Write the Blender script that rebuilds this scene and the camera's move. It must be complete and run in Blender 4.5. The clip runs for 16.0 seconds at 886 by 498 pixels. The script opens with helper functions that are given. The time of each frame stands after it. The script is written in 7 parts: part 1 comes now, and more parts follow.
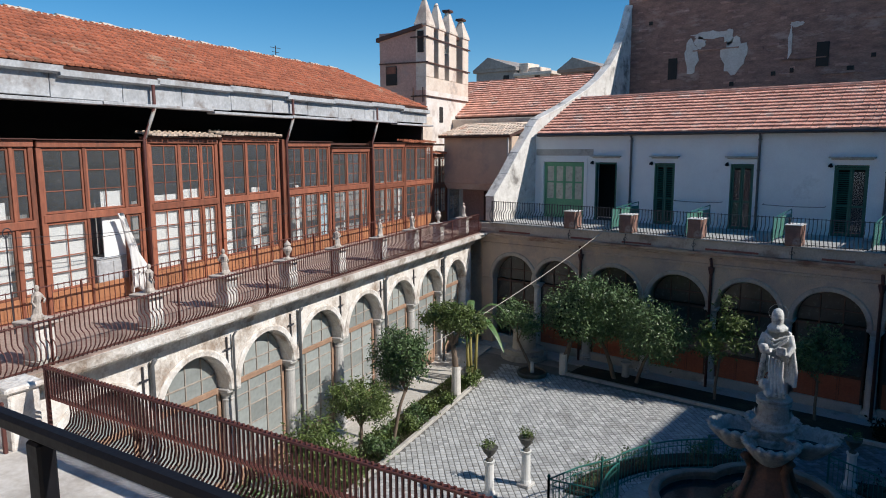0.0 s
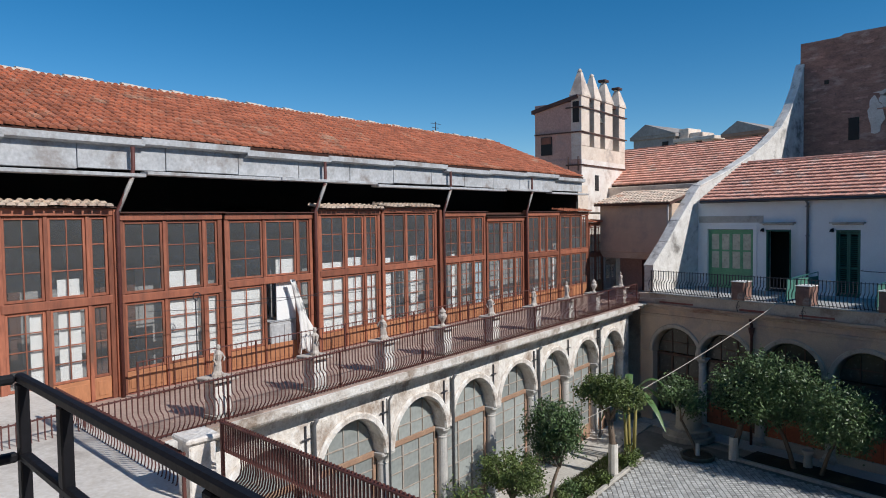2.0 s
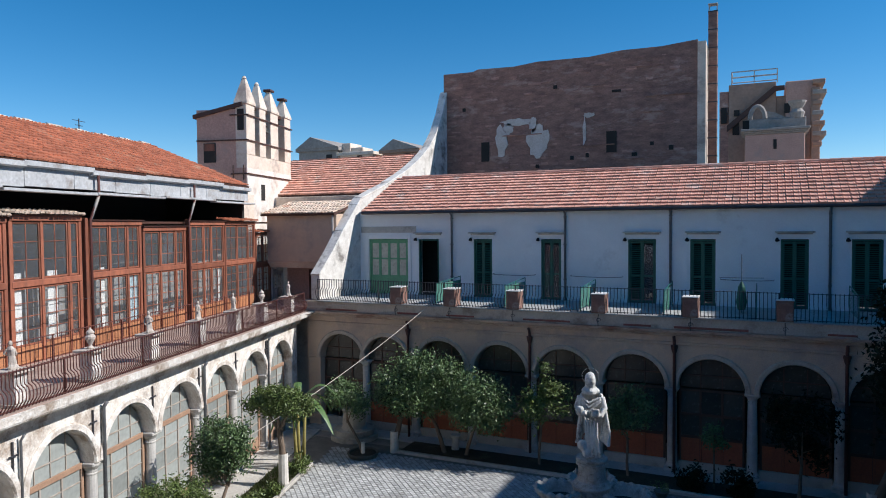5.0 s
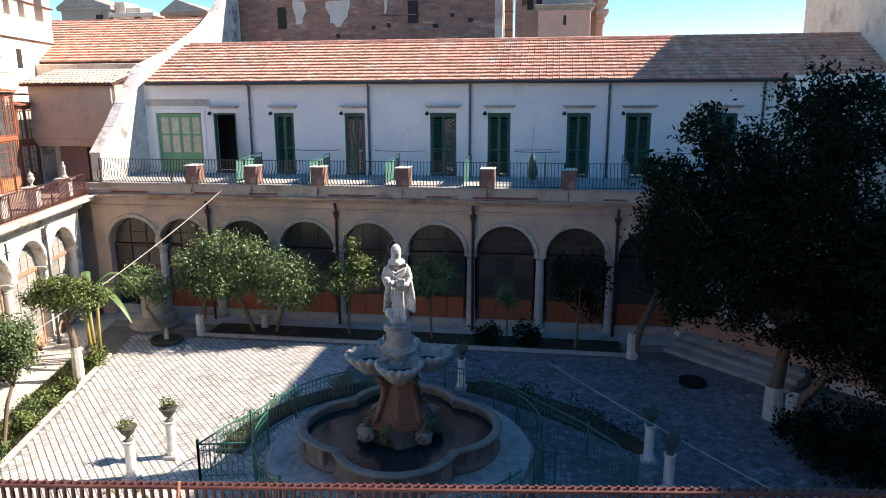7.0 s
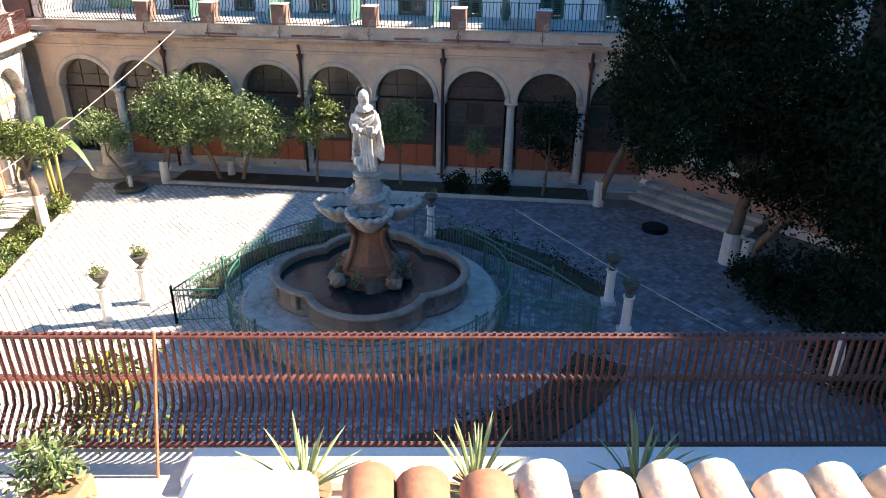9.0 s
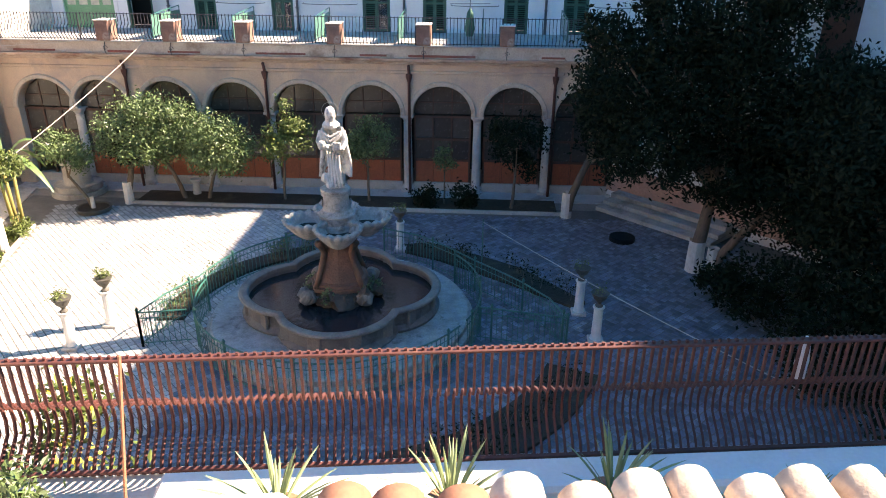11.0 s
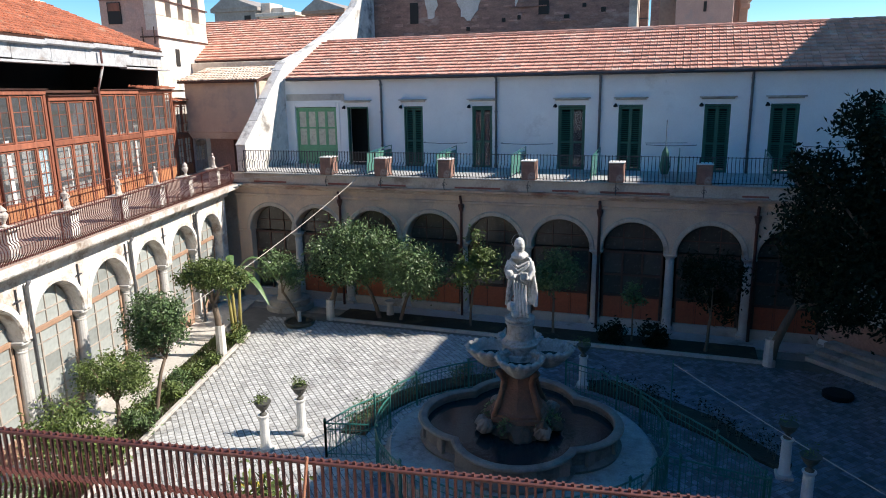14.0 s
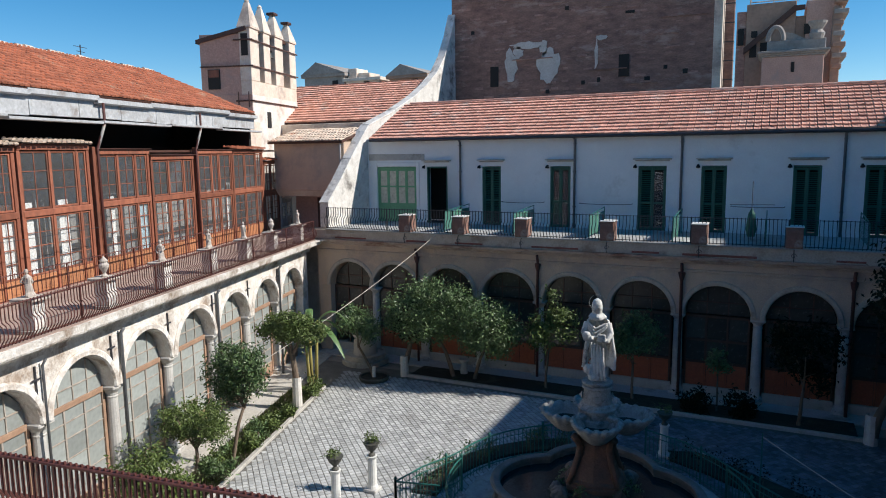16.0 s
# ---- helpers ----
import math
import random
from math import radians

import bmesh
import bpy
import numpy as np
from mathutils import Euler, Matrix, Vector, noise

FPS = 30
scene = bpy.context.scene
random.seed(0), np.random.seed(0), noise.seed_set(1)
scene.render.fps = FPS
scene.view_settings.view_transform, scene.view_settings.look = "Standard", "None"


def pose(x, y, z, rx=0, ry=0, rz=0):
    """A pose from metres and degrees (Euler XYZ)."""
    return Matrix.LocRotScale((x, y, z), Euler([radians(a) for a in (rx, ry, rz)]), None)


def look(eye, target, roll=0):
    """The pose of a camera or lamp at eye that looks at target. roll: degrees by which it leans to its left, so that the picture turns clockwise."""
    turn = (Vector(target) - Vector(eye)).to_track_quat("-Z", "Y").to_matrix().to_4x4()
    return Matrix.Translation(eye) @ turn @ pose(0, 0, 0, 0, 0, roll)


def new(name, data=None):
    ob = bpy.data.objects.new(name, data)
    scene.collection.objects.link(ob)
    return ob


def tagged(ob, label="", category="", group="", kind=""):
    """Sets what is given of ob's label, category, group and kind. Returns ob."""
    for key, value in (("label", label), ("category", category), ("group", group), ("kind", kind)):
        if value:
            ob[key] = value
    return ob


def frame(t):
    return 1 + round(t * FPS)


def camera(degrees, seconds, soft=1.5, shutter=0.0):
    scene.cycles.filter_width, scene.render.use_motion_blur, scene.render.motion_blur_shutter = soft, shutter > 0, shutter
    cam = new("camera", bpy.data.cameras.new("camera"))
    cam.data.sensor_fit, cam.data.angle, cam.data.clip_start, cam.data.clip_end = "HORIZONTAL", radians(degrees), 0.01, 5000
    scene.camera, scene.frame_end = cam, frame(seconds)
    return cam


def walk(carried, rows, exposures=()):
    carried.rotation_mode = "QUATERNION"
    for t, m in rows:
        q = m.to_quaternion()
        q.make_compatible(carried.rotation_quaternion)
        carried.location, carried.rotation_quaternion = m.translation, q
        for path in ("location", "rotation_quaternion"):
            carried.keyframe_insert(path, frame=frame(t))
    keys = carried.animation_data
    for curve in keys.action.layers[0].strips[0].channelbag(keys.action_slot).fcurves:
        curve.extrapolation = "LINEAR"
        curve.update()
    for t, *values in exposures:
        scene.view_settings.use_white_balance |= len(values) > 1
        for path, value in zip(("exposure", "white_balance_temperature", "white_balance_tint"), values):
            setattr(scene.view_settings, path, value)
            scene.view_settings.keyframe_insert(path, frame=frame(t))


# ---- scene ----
# camera: it stands on an upper balcony of the south wing and turns, with a small swing of the arms
TH, RR = radians(15.02), radians(7.10)          # west wing and south terrace against the north wing
ROWS = [
    (0.0, 39.05, -8.33, 0.19), (0.5, 43.08, -6.90, 0.32), (1.0, 46.60, -4.87, -0.79), (1.5, 49.54, -3.31, 0.14),
    (2.0, 51.75, -2.54, 0.82), (2.5, 51.69, -2.07, 1.12), (3.0, 48.84, -1.33, 0.63), (3.5, 44.61, -1.29, 0.32),
    (4.0, 38.57, -1.38, 0.17), (4.5, 30.81, -1.97, 0.34), (5.0, 24.65, -2.04, 0.51), (5.2, 22.53, -2.16, 0.74),
    (7.3, 7.28, -15.21, 0.41), (7.5, 6.70, -17.08, 0.53), (8.0, 6.30, -21.28, -0.38), (8.2, 6.41, -22.78, -0.63),
    (10.3, 5.00, -25.86, -0.23), (10.5, 4.23, -25.42, -0.26), (11.0, 3.39, -23.92, -0.46), (11.5, 2.96, -21.91, -0.33),
    (12.0, 4.99, -20.16, 0.14), (12.5, 7.37, -18.25, 0.45), (13.0, 11.39, -15.86, 1.32), (13.5, 15.44, -13.76, 1.39),
    (14.0, 18.93, -12.96, 0.87), (14.5, 21.65, -12.24, 0.79), (15.0, 23.39, -11.23, 1.04), (15.5, 24.05, -9.76, 0.63),
    (16.0, 25.34, -8.01, 0.76),
]
EYE = 9.0


def lean(pitch):
    """The arms reach out a little further as the camera looks down."""
    return min(1.0, max(0.0, (-pitch - 9.0) / 14.0))


cam = camera(65.36, 16.0, soft=1.0)
walk(cam, [(t, pose(-0.02 * lean(p), 0.10 * lean(p), EYE + 0.03 * lean(p), 90 + p, roll, yaw)) for t, yaw, p, roll in ROWS],
     exposures=[(0.0, -0.08, 6350, 11), (1.0, -0.22, 6300, 11), (2.5, -0.25, 6200, 11), (4.0, -0.25, 6150, 11), (5.2, 0.2, 6200, 12), (7.3, 1.40, 7850, 20), (8.2, 1.95, 8350, 22), (10.3, 2.0, 8350, 21),
                (11.5, 2.2, 8900, 24), (12.5, 2.35, 8800, 23), (13.0, 1.42, 7450, 18), (13.5, 1.16, 6950, 14), (14.0, 0.70, 6700, 12), (15.0, 0.3, 6600, 11), (16.0, 0.14, 6450, 10)])

# ---- light ----
SUN_DIR = Vector((1.75, 0.58, 1.52)).normalized()
world = bpy.data.worlds.new("sky")
world.use_nodes = True
scene.world = world
wn = world.node_tree.nodes
sky = wn.new("ShaderNodeTexSky")
sky.sky_type = "NISHITA"
sky.sun_disc = False
sky.sun_elevation = math.asin(SUN_DIR.z)
sky.sun_rotation = math.atan2(SUN_DIR.x, SUN_DIR.y)
sky.air_density, sky.dust_density, sky.ozone_density = 0.85, 0.0, 2.0
sky.altitude = 800
wn["Background"].inputs["Strength"].default_value = 0.073
hue = wn.new("ShaderNodeHueSaturation")
hue.inputs["Hue"].default_value, hue.inputs["Saturation"].default_value, hue.inputs["Value"].default_value = 0.493, 1.40, 1.6
world.node_tree.links.new(sky.outputs["Color"], hue.inputs["Color"])
world.node_tree.links.new(hue.outputs["Color"], wn["Background"].inputs["Color"])
sun = new("sun", bpy.data.lights.new("sun", "SUN"))
sun.data.energy, sun.data.angle, sun.data.color = 5.0, radians(0.53), (1.0, 0.95, 0.87)
sun.matrix_world = look((0, 0, 40), Vector((0, 0, 40)) - SUN_DIR)


# ---- materials ----
def mat(name, c1, c2=None, c3=None, scale=3.0, fine=60.0, rough=0.85, bump=0.3, dist=0.01, stain=0.5, metal=0.0, vary=0.0, island=0.0,
        stretch=(1, 1, 1), alpha=1.0, trans=0.0, spec=None):
    """Noise mix of c1 and c2 at two scales, stains of c3, fine bump; vary and island change the brightness piece by piece."""
    m = bpy.data.materials.new(name)
    m.use_nodes = True
    nt, b = m.node_tree, m.node_tree.nodes["Principled BSDF"]
    N, L = nt.nodes.new, nt.links.new
    c2 = c2 or tuple(v * 0.75 for v in c1)
    tc = N("ShaderNodeTexCoord")
    mp = N("ShaderNodeMapping")
    mp.inputs["Scale"].default_value = stretch
    L(tc.outputs["Object"], mp.inputs["Vector"])
    n1 = N("ShaderNodeTexNoise")
    n1.inputs["Scale"].default_value, n1.inputs["Detail"].default_value, n1.inputs["Roughness"].default_value = scale, 6, 0.65
    L(mp.outputs["Vector"], n1.inputs["Vector"])
    n2 = N("ShaderNodeTexNoise")
    n2.inputs["Scale"].default_value, n2.inputs["Detail"].default_value = fine, 3
    L(mp.outputs["Vector"], n2.inputs["Vector"])
    r1 = N("ShaderNodeValToRGB")
    r1.color_ramp.elements[0].position, r1.color_ramp.elements[1].position = 0.35, 0.68
    r1.color_ramp.elements[0].color, r1.color_ramp.elements[1].color = (*c1, 1), (*c2, 1)
    L(n1.outputs["Fac"], r1.inputs["Fac"])
    col = r1.outputs["Color"]
    mx = N("ShaderNodeMix")
    mx.data_type, mx.blend_type = "RGBA", "OVERLAY"
    mx.inputs["Factor"].default_value = 0.35
    L(col, mx.inputs["A"])
    L(n2.outputs["Fac"], mx.inputs["B"])
    col = mx.outputs["Result"]
    if c3:
        n3 = N("ShaderNodeTexNoise")
        n3.inputs["Scale"].default_value, n3.inputs["Detail"].default_value, n3.inputs["Roughness"].default_value = scale * 0.45, 8, 0.7
        L(mp.outputs["Vector"], n3.inputs["Vector"])
        r3 = N("ShaderNodeValToRGB")
        r3.color_ramp.elements[0].position, r3.color_ramp.elements[1].position = 0.62 - 0.18 * stain, 0.72 - 0.12 * stain
        L(n3.outputs["Fac"], r3.inputs["Fac"])
        m3 = N("ShaderNodeMix")
        m3.data_type = "RGBA"
        L(r3.outputs["Color"], m3.inputs["Factor"])
        L(col, m3.inputs["A"])
        m3.inputs["B"].default_value = (*c3, 1)
        col = m3.outputs["Result"]
    for node, out, amount in (("ShaderNodeObjectInfo", "Random", vary), ("ShaderNodeNewGeometry", "Random Per Island", island)):
        if amount:
            o = N(node)
            mr = N("ShaderNodeMapRange")
            mr.inputs["To Min"].default_value, mr.inputs["To Max"].default_value = 1 - amount, 1 + amount
            L(o.outputs[out], mr.inputs["Value"])
            hs = N("ShaderNodeHueSaturation")
            L(mr.outputs["Result"], hs.inputs["Value"])
            L(col, hs.inputs["Color"])
            col = hs.outputs["Color"]
    L(col, b.inputs["Base Color"])
    rr = N("ShaderNodeMapRange")
    rr.inputs["To Min"].default_value, rr.inputs["To Max"].default_value = max(0.02, rough - 0.1), min(1, rough + 0.1)
    L(n2.outputs["Fac"], rr.inputs["Value"])
    L(rr.outputs["Result"], b.inputs["Roughness"])
    b.inputs["Metallic"].default_value = metal
    b.inputs["Transmission Weight"].default_value = trans
    if spec is not None:
        b.inputs["Specular IOR Level"].default_value = spec
    if bump:
        bp = N("ShaderNodeBump")
        bp.inputs["Strength"].default_value, bp.inputs["Distance"].default_value = bump, dist
        L(n2.outputs["Fac"], bp.inputs["Height"])
        L(bp.outputs["Normal"], b.inputs["Normal"])
    return m


M_CORN = mat("rain_stained_cornice", (0.58, 0.47, 0.38), (0.42, 0.30, 0.24), (0.24, 0.12, 0.09), scale=2.6, fine=20, stain=0.62, bump=0.6, dist=0.03, stretch=(0.5, 1, 1.6))
M_WHITE = mat("lime_plaster_white", (0.84, 0.84, 0.82), (0.77, 0.77, 0.76), (0.60, 0.59, 0.57), scale=0.8, fine=30, stain=0.15, bump=0.2)
M_OCHRE = mat("ochre_plaster", (0.66, 0.49, 0.35), (0.54, 0.40, 0.30), (0.42, 0.33, 0.28), scale=1.2, fine=25, stain=0.65)
M_PEEL = mat("peeling_white_plaster", (0.86, 0.83, 0.78), (0.64, 0.57, 0.50), (0.34, 0.26, 0.20), scale=2.4, fine=11, stain=0.72, bump=0.8, dist=0.05, stretch=(1, 1, 0.8))
M_STONE = mat("grey_limestone", (0.52, 0.49, 0.44), (0.38, 0.36, 0.32), (0.24, 0.22, 0.20), scale=2.2, fine=35, stain=0.4, bump=0.5, dist=0.02)
M_COLUMN = mat("pale_stone_column", (0.60, 0.58, 0.54), (0.46, 0.44, 0.42), (0.33, 0.30, 0.28), scale=2.5, fine=40, stain=0.3)
M_PARTY = mat("weathered_render", (0.80, 0.77, 0.72), (0.58, 0.54, 0.49), (0.22, 0.20, 0.18), scale=2.2, fine=12, stain=0.5, bump=0.6, dist=0.04)
M_BROWN = mat("sooty_brick_render", (0.44, 0.25, 0.195), (0.23, 0.135, 0.115), (0.52, 0.36, 0.30), scale=1.5, fine=9, stain=0.4, bump=0.7, dist=0.05, stretch=(1, 1, 2.4), vary=0.32)
M_PATCH = mat("bare_pale_render", (0.66, 0.61, 0.57), (0.52, 0.47, 0.43), scale=1.5, fine=15)
M_PINK = mat("pink_plaster", (0.58, 0.36, 0.29), (0.50, 0.31, 0.25), (0.42, 0.31, 0.27), scale=1.0, fine=12, stain=0.4)
M_CREAM = mat("cream_plaster", (0.78, 0.67, 0.56), (0.64, 0.52, 0.42), (0.40, 0.32, 0.27), scale=1.2, fine=12, stain=0.5)
M_COPPO = mat("terracotta_barrel_tile", (0.46, 0.15, 0.075), (0.36, 0.12, 0.065), (0.42, 0.26, 0.17), scale=1.8, fine=20, stain=0.35, vary=0.18, island=0.28)
M_TILE = mat("terracotta_flat_tile", (0.70, 0.37, 0.275), (0.57, 0.28, 0.205), (0.66, 0.50, 0.42), scale=2.0, fine=20, stain=0.38, vary=0.1, island=0.18)
M_OLDTILE = mat("lichened_barrel_tile", (0.60, 0.45, 0.34), (0.66, 0.56, 0.45), (0.50, 0.24, 0.14), scale=2.6, fine=30, stain=0.45, vary=0.2, island=0.25, bump=0.5)
M_MORTAR = mat("ridge_mortar", (0.62, 0.55, 0.47), (0.48, 0.40, 0.33), scale=4, fine=30)
M_FASCIA = mat("grey_painted_fascia", (0.50, 0.505, 0.51), (0.38, 0.385, 0.39), (0.26, 0.23, 0.21), scale=2.2, fine=14, stain=0.6)
M_WOOD = mat("orange_varnished_wood", (0.34, 0.12, 0.066), (0.22, 0.075, 0.044), (0.15, 0.07, 0.045), scale=4, fine=24, rough=0.6, stain=0.5, stretch=(1, 1, 0.25), vary=0.30)
M_WOODL = mat("light_orange_board", (0.48, 0.21, 0.10), (0.38, 0.16, 0.075), (0.34, 0.15, 0.07), scale=2.5, fine=20, rough=0.6, stain=0.3, stretch=(1, 1, 0.3), vary=0.12)
M_DARKWOOD = mat("dark_brown_wood", (0.10, 0.045, 0.03), (0.07, 0.03, 0.022), scale=3, fine=20, rough=0.6)
M_RUST = mat("rust_red_iron", (0.125, 0.040, 0.032), (0.078, 0.026, 0.022), (0.16, 0.075, 0.05), scale=6, fine=50, rough=0.65, stain=0.35, vary=0.12)
M_GREEN = mat("green_shutter_paint", (0.028, 0.125, 0.088), (0.022, 0.10, 0.07), (0.06, 0.17, 0.13), scale=2, fine=25, rough=0.55, stain=0.2, vary=0.1)
M_LGREEN = mat("light_green_paint", (0.14, 0.36, 0.19), (0.11, 0.30, 0.16), scale=2, fine=25, rough=0.5)
M_FENCE = mat("green_painted_iron", (0.030, 0.17, 0.135), (0.022, 0.12, 0.10), (0.10, 0.08, 0.05), scale=5, fine=40, rough=0.45, stain=0.2)
M_IRON = mat("dark_iron", (0.045, 0.045, 0.055), (0.03, 0.03, 0.036), (0.09, 0.05, 0.035), scale=5, fine=40, rough=0.5, stain=0.2)
M_BLACK = mat("black_painted_iron", (0.008, 0.008, 0.011), (0.006, 0.006, 0.008), scale=8, fine=60, rough=0.6, bump=0.1, spec=0.25)
M_PIPE = mat("grey_downpipe", (0.16, 0.17, 0.18), (0.11, 0.11, 0.12), scale=4, fine=30, rough=0.5)
M_ZINC = mat("pale_zinc_pipe", (0.52, 0.50, 0.47), (0.40, 0.38, 0.35), (0.28, 0.20, 0.15), scale=4, fine=30, rough=0.5, stain=0.3)
M_GREYPANE = mat("dusty_frosted_pane", (0.34, 0.36, 0.34), (0.27, 0.29, 0.28), (0.43, 0.43, 0.40), scale=1.0, fine=8, rough=0.35, bump=0.05, vary=0.22)
M_DARKPANE = mat("dark_window_pane", (0.085, 0.075, 0.064), (0.05, 0.046, 0.042), scale=1.0, fine=8, rough=0.25, bump=0.03, vary=0.25)
M_ORANGE = mat("red_orange_panel", (0.40, 0.115, 0.055), (0.33, 0.095, 0.048), (0.26, 0.09, 0.05), scale=1.5, fine=18, rough=0.75, stain=0.3, vary=0.1)
# near-black that puts the shade of rooms, loft and openings into the colour
M_SHADE = mat("interior_shade", (0.030, 0.026, 0.024), (0.022, 0.020, 0.018), scale=1, fine=10)
M_BRICKFLOOR = mat("brownish_terrace_tile", (0.44, 0.33, 0.275), (0.33, 0.235, 0.19), (0.24, 0.175, 0.145), scale=1.5, fine=14, stain=0.45)
M_FLOOR = mat("terrace_floor_tile", (0.66, 0.62, 0.57), (0.55, 0.51, 0.46), (0.40, 0.36, 0.32), scale=1.5, fine=14, stain=0.4)
M_REDFLOOR = mat("red_floor_tile", (0.30, 0.10, 0.075), (0.25, 0.085, 0.06), (0.33, 0.2, 0.15), scale=2, fine=16, stain=0.3)
M_SLAB = mat("grey_paving_slab", (0.54, 0.54, 0.525), (0.44, 0.44, 0.43), (0.29, 0.28, 0.26), scale=1.4, fine=22, stain=0.35, vary=0.2, island=0.24, bump=0.4)
M_JOINT = mat("dirt_joint", (0.20, 0.19, 0.175), (0.13, 0.125, 0.115), scale=2, fine=20)
# paving on the shaded side: shade and sky blue put into the colour
M_SLAB_SHADE = mat("bluish_slab_shade", (0.16, 0.19, 0.235), (0.10, 0.12, 0.155), (0.27, 0.30, 0.34), scale=2, fine=22, stain=0.35, rough=0.38, vary=0.2, island=0.45)
M_SOIL = mat("garden_soil", (0.055, 0.040, 0.028), (0.038, 0.028, 0.02), (0.10, 0.085, 0.05), scale=2, fine=18, stain=0.5, bump=0.9, dist=0.04)
M_GROUND = mat("courtyard_ground", (0.34, 0.31, 0.27), (0.28, 0.25, 0.22), (0.2, 0.18, 0.15), scale=0.7, fine=12, stain=0.5, bump=0.5, dist=0.02)
M_STATUE = mat("lichen_grey_marble", (0.70, 0.69, 0.65), (0.50, 0.49, 0.46), (0.17, 0.16, 0.15), scale=6.0, fine=30, stain=0.5, bump=0.6, dist=0.02)
M_MARBLE = mat("weathered_white_marble", (0.80, 0.79, 0.75), (0.68, 0.67, 0.63), (0.36, 0.34, 0.31), scale=3.0, fine=25, stain=0.25, bump=0.4, dist=0.015)
M_FOUNT = mat("mossy_fountain_stone", (0.13, 0.088, 0.064), (0.065, 0.05, 0.04), (0.045, 0.042, 0.033), scale=2.6, fine=22, stain=0.5, bump=0.7, dist=0.03, rough=0.7)
M_SHELL = mat("grey_shell_stone", (0.44, 0.43, 0.40), (0.28, 0.27, 0.25), (0.13, 0.12, 0.11), scale=4.0, fine=24, stain=0.4, bump=0.6, dist=0.02)
M_FIGURE = mat("weathered_buff_stone", (0.58, 0.52, 0.46), (0.44, 0.38, 0.33), (0.24, 0.20, 0.17), scale=5.0, fine=30, stain=0.45, bump=0.5, dist=0.015)
M_STEM = mat("reddish_fountain_stone", (0.24, 0.115, 0.075), (0.13, 0.075, 0.055), (0.06, 0.05, 0.038), scale=2.2, fine=20, stain=0.45, bump=0.7, dist=0.03, rough=0.6)
M_RIM = mat("worn_basin_rim", (0.26, 0.225, 0.19), (0.155, 0.135, 0.115), (0.13, 0.11, 0.095), scale=2.4, fine=24, stain=0.45, bump=0.6, dist=0.02, rough=0.65)
M_BASIN = mat("damp_basin_stone", (0.20, 0.19, 0.178), (0.12, 0.112, 0.105), (0.07, 0.058, 0.05), scale=2.0, fine=20, stain=0.45, bump=0.5, dist=0.02, rough=0.6)
M_WATER = mat("dark_pool_water", (0.020, 0.028, 0.034), (0.012, 0.018, 0.024), scale=2, fine=7, rough=0.1, bump=0.12, dist=0.02)
M_BARK = mat("grey_bark", (0.19, 0.14, 0.10), (0.13, 0.095, 0.07), (0.24, 0.20, 0.16), scale=6, fine=30, stain=0.4, bump=0.8, dist=0.02, stretch=(1, 1, 0.3))
M_LIME = mat("limewashed_trunk", (0.72, 0.69, 0.63), (0.58, 0.54, 0.48), scale=5, fine=25, bump=0.5)
M_LEAF = mat("citrus_leaf", (0.11, 0.17, 0.065), (0.07, 0.12, 0.042), scale=2, fine=10, rough=0.42, bump=0, island=0.5)
M_LEAFL = mat("yellow_green_leaf", (0.12, 0.165, 0.040), (0.085, 0.125, 0.032), scale=2, fine=10, rough=0.5, bump=0, island=0.4)
# leaf for shaded plants: the shade is put into this near-black green
M_LEAF_SHADE = mat("shade_darkened_leaf", (0.016, 0.022, 0.011), (0.010, 0.015, 0.008), scale=2, fine=10, rough=0.7, bump=0, island=0.45, spec=0.1)
M_BANANA = mat("banana_leaf", (0.07, 0.15, 0.04), (0.10, 0.17, 0.05), scale=3, fine=12, rough=0.45, bump=0.2)
M_STALK = mat("yellow_stalk", (0.36, 0.30, 0.10), (0.28, 0.25, 0.08), scale=4, fine=20)
M_ALOE = mat("agave_blade", (0.17, 0.23, 0.10), (0.24, 0.29, 0.15), scale=3, fine=14, rough=0.5, bump=0.1, island=0.3)
M_FLOWER = mat("yellow_flower", (0.62, 0.47, 0.06), (0.5, 0.36, 0.05), scale=4, fine=20, bump=0, island=0.3)
M_POT = mat("terracotta_pot", (0.42, 0.19, 0.11), (0.36, 0.15, 0.09), (0.45, 0.33, 0.25), scale=4, fine=25, stain=0.3)
M_BRONZE = mat("dark_bronze_urn", (0.10, 0.095, 0.08), (0.07, 0.066, 0.055), (0.13, 0.15, 0.11), scale=6, fine=30, rough=0.6, stain=0.3)
M_CLOTH = mat("white_cotton_sheet", (0.80, 0.79, 0.77), (0.74, 0.73, 0.71), scale=2, fine=40, bump=0.1)
M_ROPE = mat("pale_cable", (0.55, 0.50, 0.44), (0.45, 0.40, 0.35), scale=5, fine=30)
M_BEIGE = mat("distant_beige_plaster", (0.42, 0.27, 0.20), (0.32, 0.21, 0.16), (0.24, 0.19, 0.16), scale=0.5, fine=4, stain=0.5)
M_GREYB = mat("distant_grey_plaster", (0.36, 0.32, 0.29), (0.29, 0.26, 0.235), (0.22, 0.19, 0.17), scale=0.4, fine=4, stain=0.4)


